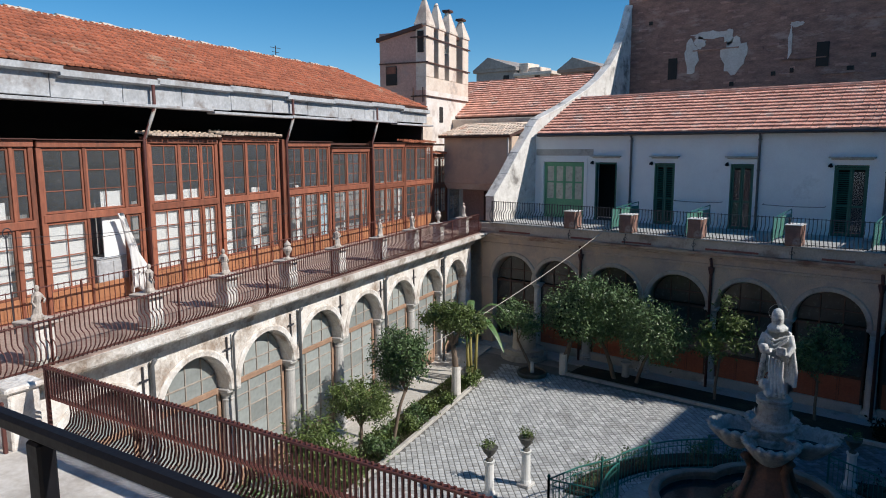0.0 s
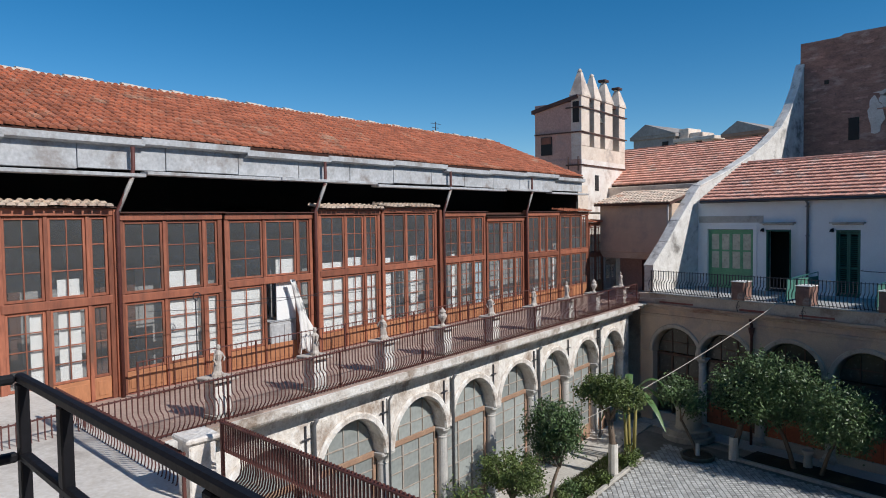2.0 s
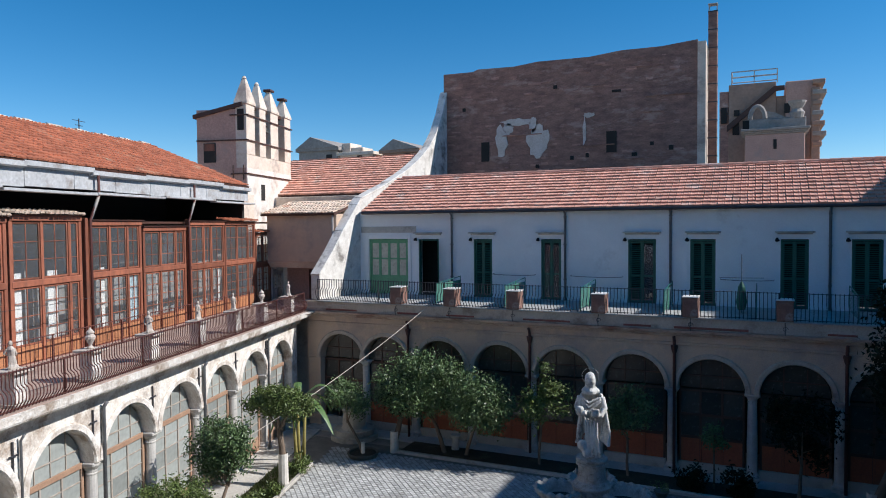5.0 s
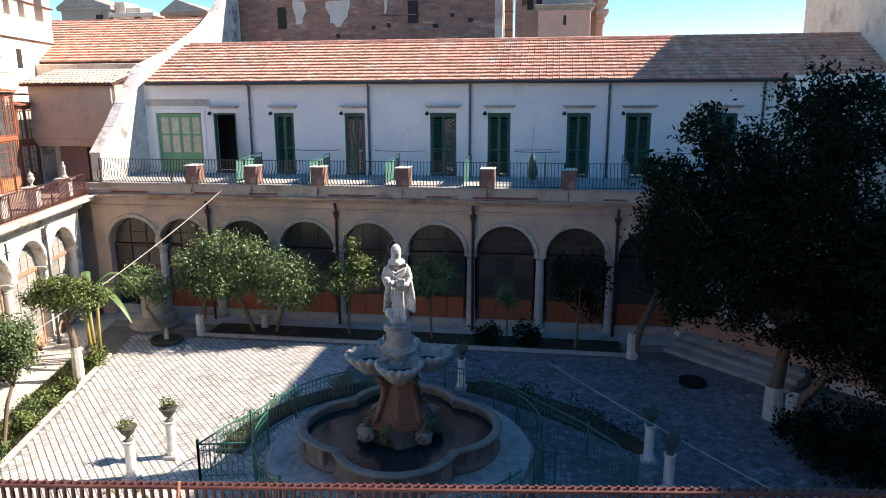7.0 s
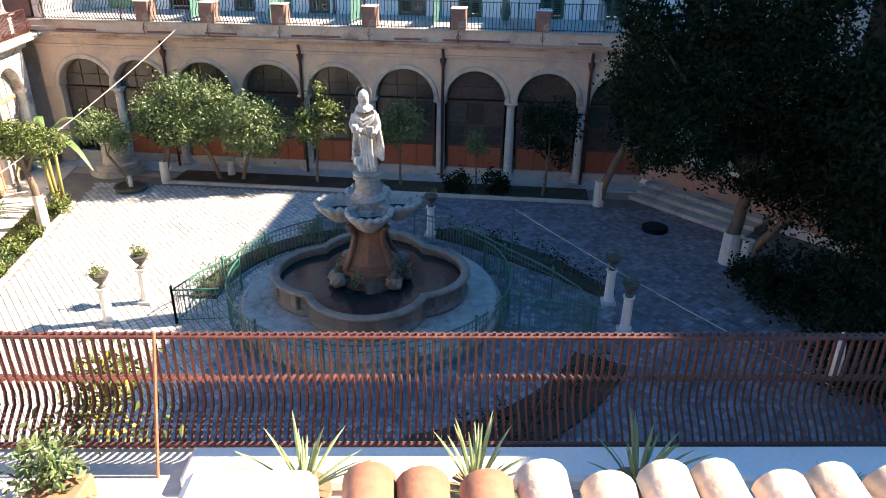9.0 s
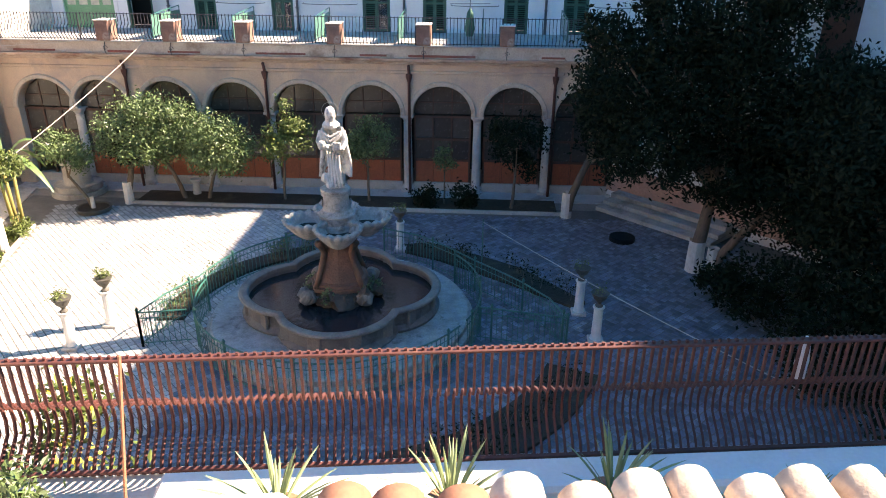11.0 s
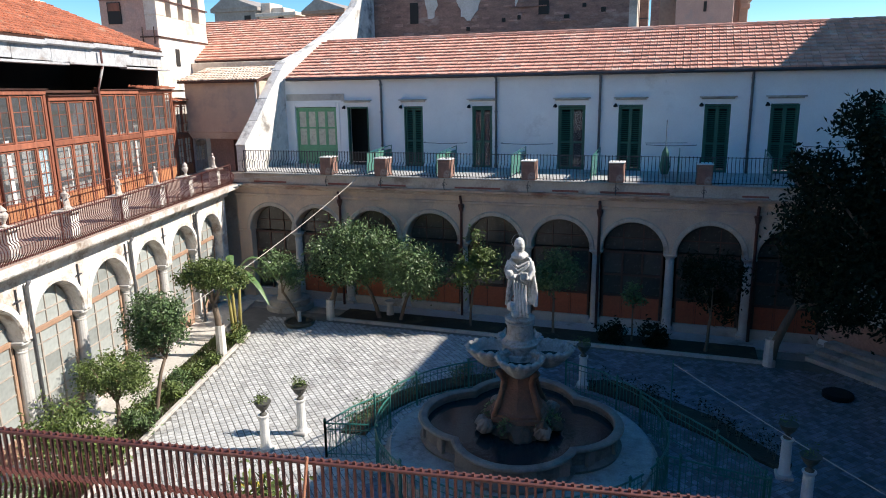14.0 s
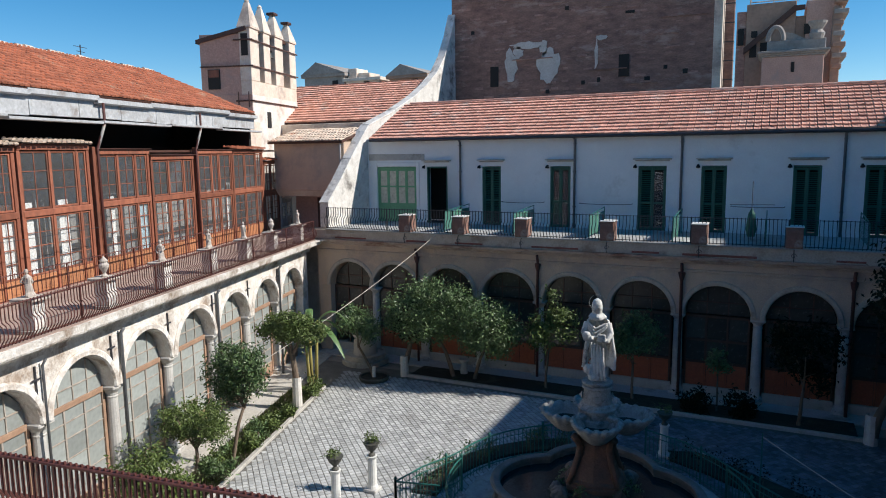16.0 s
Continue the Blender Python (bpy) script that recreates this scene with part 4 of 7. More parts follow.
for k, x in enumerate((-13.92, -11.45, -8.75, -5.42, -2.2, 0.78, 3.95, 7.1)):
    pl = thing("planter_box", FN @ T((x, 0.02, 5.66)), "square white and red balcony planter block", "planter", "balcony planters")
    part("box", Geo().box(-0.26, 0.26, -0.3, 0.3, 0, 0.70, 0.02), M_BRICKP, pl)
    part("front_panel", Geo().box(-0.24, 0.24, -0.325, -0.3, 0.05, 0.62, 0.01), M_BRICKP, pl, "dull red front")
    part("rim", Geo().box(-0.28, 0.28, -0.33, 0.33, 0.70, 0.735, 0.012), M_MARBLE, pl)
    br = thing("bracket", FN @ T((x, -0.17, 5.05)), "wrought iron bracket under the balcony", "bracket", "balcony brackets")
    part("arm", Geo().tube([(0, 0.02, 0.62), (0, -0.1, 0.5), (0, -0.16, 0.3), (0, -0.06, 0.1), (0, 0.0, 0.02)], 0.014, 6), M_IRON, br)
    part("scroll", Geo().tube([(0.10 * math.cos(a) * (1 - a / 9), -0.10, 0.35 + 0.10 * math.sin(a) * (1 - a / 9)) for a in [i * 0.6 for i in range(12)]], 0.010, 5), M_IRON, br)


# ---- upper doors of the north wing ----
def shutter(parent, x0, x1, h, at, lights=False):
    """A louvred leaf; with lights it has panes above instead of slats."""
    w = x1 - x0
    s = part("shutter", Geo().box(x0, x0 + 0.07, -0.02, 0.02, 0, h, 0.005).box(x1 - 0.07, x1, -0.02, 0.02, 0, h, 0.005).box(x0 + 0.07, x1 - 0.07, -0.02, 0.02, 0, 0.1, 0.005)
             .box(x0 + 0.07, x1 - 0.07, -0.02, 0.02, h - 0.08, h, 0.005).box(x0 + 0.07, x1 - 0.07, -0.02, 0.02, h * 0.42, h * 0.42 + 0.08, 0.005), M_GREEN, parent, at=at)
    if lights:
        me = Geo().box(0.075 + x0, x1 - 0.075, -0.004, 0.004, 0, h * 0.18).mesh("pane", M_GLASS)
        for j in range(5):
            part("pane", me, None, s, at=T((0, 0, 0.11 + j * h * 0.18)))
    else:
        slat = Geo().box(x0 + 0.07, x1 - 0.07, -0.028, 0.028, -0.005, 0.005).mesh("slat", M_GREEN)
        n = int((h - 0.3) / 0.075)
        for j in range(n):
            part("slat", slat, None, s, at=T((0, 0, 0.14 + j * (h - 0.25) / n)) @ Matrix.Rotation(0.6, 4, "X"))
    return s


for k, (a, b) in enumerate(DOORS_N):
    w, h = b - a, 2.64
    d = thing("door_%d" % (k + 1), FN @ T(((a + b) / 2, 3.66, 5.66)), "tall green shuttered door in the white wall", "door", kind="structure")
    part("door_frame", Geo().box(-w / 2, -w / 2 + 0.06, -0.01, 0.2, 0, h, 0.006).box(w / 2 - 0.06, w / 2, -0.01, 0.2, 0, h, 0.006).box(-w / 2 + 0.06, w / 2 - 0.06, -0.01, 0.2, h - 0.06, h, 0.006), M_GREEN, d)
    half = w / 2 - 0.06
    if k == 0:
        shutter(d, 0, half, h - 0.1, T((half, 0.03, 0.02)) @ Matrix.Rotation(radians(-62), 4, "Z") @ T((0, 0, 0)))
    elif k in (2, 3):
        shutter(d, -half, 0, h - 0.1, T((0, 0.08, 0.02)), lights=(k == 2))
        shutter(d, 0, half, h - 0.1, T((0, 0.10, 0.02)), lights=True)
    else:
        shutter(d, -half, 0, h - 0.1, T((0, 0.08, 0.02)))
        shutter(d, 0, half, h - 0.1, T((0, 0.08, 0.02)))
    hd = thing("door_hood", FN @ T(((a + b) / 2, 3.65, 8.54)), "thin grey stone hood above a balcony door", "hood", "door hoods")
    part("slab", Geo().box(-w / 2 - 0.2, w / 2 + 0.2, -0.20, 0.0, 0.03, 0.09, 0.012), M_STONE, hd)
    part("bed_mould", Geo().prism([(0, -0.03), (-0.05, -0.02), (-0.12, 0.03), (0, 0.03)], -w / 2 - 0.12, w / 2 + 0.12, "x"), M_STONE, hd)
    lamp = thing("wall_lamp", FN @ T((a - 0.12, 3.64, 8.3)), "small black wall lamp beside a door", "lamp", "wall lamps")
    part("plate", Geo().box(-0.04, 0.04, -0.02, 0.0, -0.08, 0.08, 0.008), M_BLACK, lamp)
    part("hood", Geo().lathe([(0.03, 0.06), (0.08, 0.0), (0.085, -0.06)], 10, (0, -0.1, 0)), M_BLACK, lamp)
M_CURTAIN = mat("curtained_pane", (0.50, 0.50, 0.40), (0.40, 0.41, 0.33), scale=2, fine=10, rough=0.3, bump=0.05)
gw = thing("window_30", FN @ T(((GW[0] + GW[1]) / 2, 3.68, 5.66)), "wide light-green glazed door with four leaves", "window", kind="structure")
part("window_frame", Geo().box(-1.07, -1.0, 0, 0.12, 0, 2.64, 0.006).box(1.0, 1.07, 0, 0.12, 0, 2.64, 0.006).box(-1.0, 1.0, 0, 0.12, 2.57, 2.64, 0.006), M_LGREEN, gw)
for i in range(4):
    x = -1.0 + i * 0.5
    lf = part("leaf", Geo().box(x, x + 0.07, 0.03, 0.08, 0, 2.57, 0.006).box(x + 0.43, x + 0.5, 0.03, 0.08, 0, 2.57, 0.006).box(x + 0.07, x + 0.43, 0.03, 0.08, 0, 0.9, 0.006)
              .box(x + 0.07, x + 0.43, 0.03, 0.08, 1.66, 1.74, 0.006).box(x + 0.07, x + 0.43, 0.03, 0.08, 2.45, 2.57, 0.006), M_LGREEN, gw)
    for z, h in ((0.9, 0.76), (1.74, 0.71)):
        part("pane", Geo().box(x + 0.07, x + 0.43, 0.05, 0.06, z, z + h), M_CURTAIN, lf, "curtained pane")
for x in (-13.02, -7.66, -3.3, 2.38, 8.3):
    d = thing("downpipe", FN @ T((x, 3.57, 5.66)), "dark grey rainwater pipe on the white wall", "downpipe", "north downpipes")
    part("pipe", Geo().tube([(0, 0, 0), (0, 0, 3.75), (0, -0.2, 3.9)], 0.05, 8), M_PIPE, d, smooth=True)
    for z in (0.9, 2.4, 3.6):
        part("clip", Geo().box(-0.065, 0.065, -0.06, 0.08, z, z + 0.04, 0.006), M_PIPE, d)
for x in (-14.0 + 0.55, -8.12, -2.75, 2.6):
    d = thing("downpipe", FN @ T((x, -0.08, 0)), "rusty brown rainwater pipe on the arcade", "downpipe", "arcade downpipes")
    part("pipe", Geo().tube([(0, 0, 0), (0, 0, 4.7), (0, -0.12, 4.95)], 0.055, 8), M_RUST, d, smooth=True)
    part("hopper", Geo().lathe([(0.07, 4.35), (0.12, 4.55), (0.12, 4.62)], 8), M_RUST, d)
for s in (10.5, 15.8, 20.87, 13.05, 25.9):
    d = thing("downpipe", FW @ T((s, -0.07, 0)), "dark iron rainwater pipe on the peeling wall", "downpipe", "west downpipes")
    part("pipe", Geo().tube([(0, 0, 0), (0, 0, 4.4), (0, -0.1, 4.55)], 0.05 if s != 13.05 else 0.03, 8), M_PIPE, d, smooth=True)
M_GLASSG = mat("pale_green_glass_sheet", (0.10, 0.24, 0.19), (0.08, 0.19, 0.155), scale=1, fine=8, rough=0.2, bump=0.03)
for i in range(6):
    x = -12.3 + 3.05 * i
    sc = thing("balcony_screen", FN @ T((x, 1.6, 5.66)), "low green glass screen dividing the balcony", "screen", "balcony screens")
    part("frame", Geo().tube([(0, -1.3, 0.0), (0, -1.3, 0.86), (0, 1.3, 1.0), (0, 1.3, 0)], 0.02, 6), M_FENCE, sc)
    part("sheet", Geo().box(-0.006, 0.006, -1.28, 1.28, 0.1, 0.84), M_GLASSG, sc)
    part("mid_post", Geo().box(-0.012, 0.012, -0.02, 0.02, 0.0, 0.92), M_LGREEN, sc)

part("surround", Geo().box(-1.25, -1.08, -0.07, -0.032, 0, 2.85, 0.01).box(1.08, 1.25, -0.07, -0.032, 0, 2.85, 0.01).box(-1.08, 1.08, -0.07, -0.032, 2.66, 2.85, 0.01), M_WHITE, gw, "white plaster surround")
for a_, b_ in ((-10.95, -9.0), (-7.4, -5.2), (-1.4, 0.5), (4.3, 6.2)):
    wi = part("drying_line", Geo().tube([(a_, 3.66, 6.76)] + [(a_ + (b_ - a_) * i / 8, 3.42, 6.74 - 0.03 * math.sin(math.pi * i / 8)) for i in range(9)] + [(b_, 3.66, 6.76)], 0.014, 4), M_PIPE)
    wi.matrix_basis = FN
    tagged(wi, "dark drying line stretched along the white wall", "wire")
ps = thing("folded_parasol", FN @ T((-0.6, 1.7, 5.66)), "folded dark green parasol standing on the balcony", "parasol")
part("pole", Geo().tube([(0, 0, 0), (0, 0, 2.15)], 0.016, 6), M_PIPE, ps)
part("canopy", Geo().lathe([(0.13, 0.12), (0.16, 0.4), (0.10, 0.95), (0.02, 1.15)], 14, wave=lambda t, k: 1 + 0.22 * math.sin(6 * t + k)), M_GREEN, ps, "furled dark green cloth")
part("cross_bar", Geo().tube([(-0.75, 0, 1.28), (0.75, 0, 1.30)], 0.012, 5), M_PIPE, ps)
rag = thing("hanging_rag", FS @ T((2.8, 0.16, 6.3)), "small white rag tied to the iron railing", "cloth")
part("rag_cloth", Geo().lathe([(0.012, 0.26), (0.03, 0.18), (0.045, 0.05), (0.035, -0.08), (0.012, -0.12)], 12, wave=lambda t, k: 1 + 0.3 * math.sin(4 * t + k)), M_CLOTH, rag)
# tie-rod anchors on the west spandrels and a hooked pole on the terrace
for k, x in enumerate(edges_w[2:-1]):
    an_ = thing("wall_anchor", FW @ T((x - 0.25, -0.03, 4.05)), "rusty iron tie-rod anchor on the peeling wall", "anchor", "wall anchors")
    part("bar", Geo().box(-0.02, 0.02, -0.02, 0.02, -0.38, 0.38, 0.004), M_IRON, an_)
    part("cross_bar", Geo().box(-0.13, 0.13, -0.03, -0.005, 0.05, 0.09, 0.004), M_IRON, an_)
hk = thing("hook_pole", FW @ T((9.1, 2.2, 5.2)), "thin iron pole with a curled hook on the terrace", "pole")
part("shaft", Geo().tube([(0, 0, 0), (0, 0, 2.05)], 0.015, 6), M_IRON, hk)
part("hook", Geo().tube([(0.11 * math.cos(a) * (1 - a / 12) + 0.02, 0, 2.1 + 0.13 * math.sin(a) * (1 - a / 12)) for a in [i * 0.55 for i in range(14)]], 0.012, 5), M_IRON, hk)
for a_, b_ in (((8.0, 7.1), (13.3, 7.05)), ((9.1, 7.2), (19.0, 6.9))):
    pa, pb = FW @ Vector((a_[0], 2.3, a_[1])), FW @ Vector((b_[0], 2.3, b_[1]))
    wi = part("terrace_wire", Geo().tube([tuple(pa.lerp(pb, i / 10) - Vector((0, 0, 0.5 * (i / 10) * (1 - i / 10)))) for i in range(11)], 0.008, 4), M_IRON)
    tagged(wi, "thin dark washing wire before the gallery", "wire")


# ---- corner block, bell tower and roofs behind ----
oc = thing("corner_house", FN @ T((-20.3, 2.2, 0)), "ochre plastered corner house with a small tiled roof", "house")
part("upper_wall", Geo().box(-2.3, 1.85, 0, 4, 7.2, 9.55, 0.02), M_OCHRE, oc)
part("underside", Geo().prism([(0, 7.2), (0.25, 6.9), (4, 6.9), (4, 7.2)], -2.3, 1.85, "x"), M_CREAM, oc, "curved plaster soffit")
part("lower_wall", Geo().box(-2.3, 1.85, 1.6, 4, 5.2, 6.9), M_PINK, oc)
part("door", Geo().box(-0.9, 0.1, 1.55, 1.6, 5.2, 6.75, 0.01), M_DARKWOOD, oc, "dark brown door")
part("roof_deck", Geo().box(-2.5, 1.9, 0, 2.6, -0.1, 0), M_DARKWOOD, oc, at=slope_m(-0.25, 9.58, 2.3, 10.25))
part("roof_tiles", tile_sheet(-2.5, 1.9, 2.6, 0.19, 0.36, "barrel"), M_OLDTILE, oc, at=slope_m(-0.25, 9.58, 2.3, 10.25))["kind"] = "stuff"
part("gutter_pipe", Geo().tube([(1.7, -0.1, 9.5), (1.7, -0.1, 7.3)], 0.05, 8), M_ZINC, oc)
corner_fl = part("floor_corner", Geo().box(-23.5, -18.0, -1.0, 6, 5.12, 5.18), M_FLOOR)
corner_fl.matrix_basis = FN
tagged(corner_fl, "grey landing where the two terraces meet", "floor", kind="structure")
corner_lo = part("wall_corner_lower", Geo().box(-23.5, -18.5, 0.6, 6, 0, 5.1), M_CREAM)
corner_lo.matrix_basis = FN
tagged(corner_lo, "plastered lower corner wall", "wall", kind="structure")
# roof behind the party wall
rb, _, _ = roof("roof_behind", FN, -30.0, -18.5, 6.6, 10.75, 11.6, 13.25, "flat", 0.27, 0.34, M_TILE, "terracotta flat tiled roof behind the corner")
wb = part("wall_behind", Geo().box(-30, -18.5, 6.9, 11.5, 0, 10.7).box(-26.4, -18.5, 6.1, 6.9, 9.9, 10.62, 0.03), M_CREAM)
wb.matrix_basis = FN
tagged(wb, "low cream wall under the rear roof", "wall", kind="structure")

tw = thing("bell_tower", Matrix.Translation((-24.15, 28.1, 0)) @ Matrix.Rotation(TH + math.pi / 2, 4, "Z"), "cream and pink belfry with pointed pinnacles", "tower")
T0, TL, TD = 0.45, 6.4, 2.8
M_LIMEFACE = mat("patchy_limewash", (0.84, 0.79, 0.73), (0.70, 0.60, 0.52), (0.46, 0.36, 0.30), scale=1.3, fine=10, stain=0.45, bump=0.5, dist=0.03)
part("body", Geo().box(T0, TL, 0, TD, 8.0, 12.05), M_LIMEFACE, tw)
part("south_face", Geo().box(T0 - 0.02, T0, 0.04, TD, 8.0, 12.05), M_PINK, tw, "dull pink plaster face")
part("shaft", Geo().box(T0 + 0.02, TL - 0.02, 0.6, TD, 12.05, 15.1), M_PINK, tw)
part("low_front", Geo().box(T0 + 0.01, TL - 0.01, 0.02, 0.6, 12.05, 12.75), M_CREAM, tw)
slot = part("slit_window", Geo().box(2.1, 2.55, -0.03, 0.06, 10.4, 11.25), M_SHADE, tw)
for i, (a, b) in enumerate(((0.0, 1.0), (1.6, 2.4), (3.05, 4.1), (5.05, 5.95))):
    a, b = T0 + a, T0 + b
    p = part("pier", Geo().box(a, b, 0, 0.62, 12.75, 15.45, 0.02), M_CREAM, tw)
    ap, e = 0.5 * (a + b), 0.06
    top = (16.72, 16.68, 16.62, 16.45)[i]
    vs = [(a - e, -e, 15.45), (b + e, -e, 15.45), (b + e, 0.68, 15.45), (a - e, 0.68, 15.45), (ap - 0.09, 0.22, top), (ap + 0.09, 0.22, top), (ap + 0.09, 0.42, top), (ap - 0.09, 0.42, top)]
    pin = part("pinnacle", Geo().add(vs, [(0, 1, 5, 4), (1, 2, 6, 5), (2, 3, 7, 6), (3, 0, 4, 7), (4, 5, 6, 7), (3, 2, 1, 0)]).box(a - e, b + e, -e, 0.68, 15.36, 15.46, 0.02), M_CREAM, tw, "pale tapering stone pinnacle")
    if i > 1:
        part("cap_stone", Geo().box(ap - 0.26, ap + 0.26, 0.08, 0.56, top - 0.02, top + 0.12, 0.03), M_DARKWOOD, pin, "dark weathered cap stone")
    else:
        part("knob", Geo().lathe([(0.08, top - 0.02), (0.13, top + 0.05), (0.06, top + 0.16)], 10, (ap, 0.32, 0)), M_CREAM, pin)
# dark sheets set in the gaps for the shade between the piers
for a, b in ((1.0, 1.6), (2.4, 3.05), (4.1, 5.05)):
    part("opening", Geo().box(T0 + a + 0.01, T0 + b - 0.01, 0.56, 0.61, 12.78, 15.05), M_SHADE, tw)
part("niche", Geo().box(T0 - 0.03, T0 + 0.03, 0.14, 0.5, 14.0, 15.1), M_SHADE, tw)
for z in (11.7, 13.45, 14.75):
    part("tie_bar", Geo().box(T0 - 0.07, TL + 0.12, -0.08, -0.02, z, z + 0.07, 0.01), M_DARKWOOD, tw, "dark iron tie bar")
    part("tie_bar", Geo().box(T0 - 0.09, T0 - 0.03, -0.15, 0.9 if z != 13.45 else TD, z, z + 0.07, 0.01), M_DARKWOOD, tw)
for y in (0.15, 0.72):
    part("anchor_bar", Geo().box(T0 - 0.1, T0 - 0.05, y, y + 0.05, 11.4, 12.2, 0.01), M_DARKWOOD, tw)
part("side_window", Geo().box(T0 - 0.05, T0 + 0.06, 1.75, 2.4, 12.35, 13.35), M_SHADE, tw)
part("window_board", Geo().box(T0 - 0.07, T0 - 0.04, 1.78, 2.37, 12.95, 13.32, 0.01), M_WOOD, tw)
part("roof_slab", Geo().prism([(0.2, 15.25), (0.2, 15.45), (TD + 0.15, 14.85), (TD + 0.15, 14.65)], T0 - 0.12, TL, "x"), M_DARKWOOD, tw)
bell = thing("bell", tw.matrix_basis @ T((3.17, 0.25, 14.2)), "small bronze bell hung in the belfry", "bell")
part("bell_body", Geo().lathe([(0.05, 0.32), (0.16, 0.28), (0.19, 0.1), (0.27, 0.0), (0.24, -0.02)], 12), M_BRONZE, bell)
part("yoke", Geo().box(-0.32, 0.32, -0.05, 0.05, 0.32, 0.42, 0.01), M_DARKWOOD, bell)

# gable openings and patches
# holes are flat dark slabs with their inner shade painted on
for x, z, w, h in ((-15.66, 12.84, 0.5, 1.18), (-8.01, 13.02, 0.57, 1.2), (-12.2, 12.3, 0.22, 0.22), (-6.6, 12.75, 0.3, 0.2), (-4.6, 13.0, 0.25, 0.25), (-10.1, 12.7, 0.2, 0.22), (-9.2, 12.8, 0.18, 0.25), (-5.6, 13.3, 0.2, 0.2),
                   (-7.7, 16.4, 0.5, 0.14), (-16.9, 16.0, 0.2, 0.2), (-11.1, 16.9, 0.22, 0.2)):
    part("opening", Geo().box(x, x + w, 14.14, 14.19, z, z + h), M_SHADE, gable)
rng = random.Random(4)
def blotch(cx, cz, rx, rz, k=0.25, n=22):
    pts = []
    for i in range(n):
        a = 2 * math.pi * i / n
        q = 1 + rng.uniform(-k, k)
        pts.append((cx + rx * q * math.cos(a), cz + rz * q * math.sin(a)))
    return Geo().prism(pts, 14.155, 14.195, "y")
for cx, cz, rx, rz in ((-14.35, 14.05, 0.42, 0.85), (-12.05, 13.95, 0.62, 0.92), (-13.35, 15.12, 0.95, 0.22), (-12.35, 14.95, 0.22, 0.45), (-9.27, 14.3, 0.10, 0.85), (-8.98, 15.22, 0.36, 0.13), (-13.9, 14.75, 0.3, 0.3)):
    part("patch", blotch(cx, cz, rx, rz), M_PATCH, gable, "bare pale render")
for j in range(7):
    x = -17.5 + rng.uniform(0, 12.0)
    part("ledge", Geo().box(x, x + rng.uniform(1.0, 2.6), 14.1, 14.2, 12.6 + j * 0.85, 12.66 + j * 0.85, 0.01), M_BROWN, gable)

for j in range(190):
    x, z = rng.uniform(-18.0, -3.9), rng.uniform(12.0, 18.2)
    if any(px - 0.75 < x < px + pw + 0.1 and pz - 0.15 < z < pz + 1.3 for px, pz, pw in ((-15.66, 12.84, 0.5), (-8.01, 13.02, 0.57), (-14.8, 13.2, 1.0), (-12.7, 13.0, 1.3), (-14.2, 14.4, 2.4))):
        continue
    w, h, d = rng.uniform(0.22, 0.7), rng.uniform(0.07, 0.16), rng.uniform(0.015, 0.05)
    part("stone", Geo().box(x, x + w, 14.2 - d, 14.21, z, z + h, 0.012), M_BROWN, gable)

# chimney and far buildings
ch = thing("chimney_stack", FN @ T((-2.41, 15.2, 0)), "tall thin banded flue pipe beside the gable", "chimney")
part("pipe", Geo().box(-0.235, 0.235, -0.235, 0.235, -0.03, 20.5, 0.03), M_BROWN, ch)
for k in range(9):
    z = 12.6 + k * 0.98
    part("band", Geo().box(-0.25, 0.25, -0.25, 0.25, z, z + 0.06), M_IRON, ch)
for x, y in ((-0.2, -0.2), (0.2, -0.2), (-0.2, 0.2), (0.2, 0.2)):
    part("cap_post", Geo().box(x - 0.02, x + 0.02, y - 0.02, y + 0.02, 20.5, 20.86), M_FASCIA, ch)
part("cap", Geo().box(-0.25, 0.25, -0.25, 0.25, 20.86, 20.9, 0.01), M_FASCIA, ch, "pale metal cap plate")


def far_house(x0, x1, y, z1, material, label, wins=(), gable_roof=0.0):
    h = thing("far_building", T(((x0 + x1) / 2, y, 0)), label, "building", "distant buildings")
    w = (x1 - x0) / 2
    part("wall", Geo().box(-w, w, 0, 8, 0, z1, 0.05), material, h)
    part("cornice", Geo().box(-w - 0.3, w + 0.3, -0.3, 8.3, z1 - 0.4, z1, 0.05), material, h)
    if gable_roof:
        part("roof", Geo().prism([(-w - 0.3, z1 - 0.1), (-0.3 * w, z1 + gable_roof), (w + 0.3, z1)], -0.4, 8, "y"), M_GREYB, h)
    for (wx, wz, ww, wh) in wins:
        win = part("window", Geo().box(wx, wx + ww, -0.05, 0.08, wz, wz + wh), M_SHADE, h)
        part("sill", Geo().box(wx - 0.1, wx + ww + 0.1, -0.2, 0.05, wz - 0.15, wz), material, win)
    return h


far_house(-51.5, -45.85, 70, 18.35, M_GREYB, "grey distant house with a pitched roof", ((1.2, 16.4, 0.8, 1.1),), 1.35)
fw_ = far_house(-45.75, -41.2, 70.2, 17.65, M_CREAM, "pale distant house with a flat roof", ((0.2, 16.2, 0.7, 1.0),))
part("stair_head", Geo().box(-2.2, -1.0, 0.4, 3, 17.65, 18.8, 0.04), M_CREAM, fw_)
part("roof_step", Geo().box(-1.0, 0.6, 0.6, 3, 17.65, 18.25, 0.04), M_CREAM, fw_)
far_house(-39.2, -34.6, 69, 17.5, M_BEIGE, "brownish distant house with a pitched roof", ((0.6, 16.0, 0.7, 1.0),), 1.15)
fb = thing("far_building", T((1.0, 70, 0)), "weathered pink and beige church with stepped terraces", "building", "distant buildings")
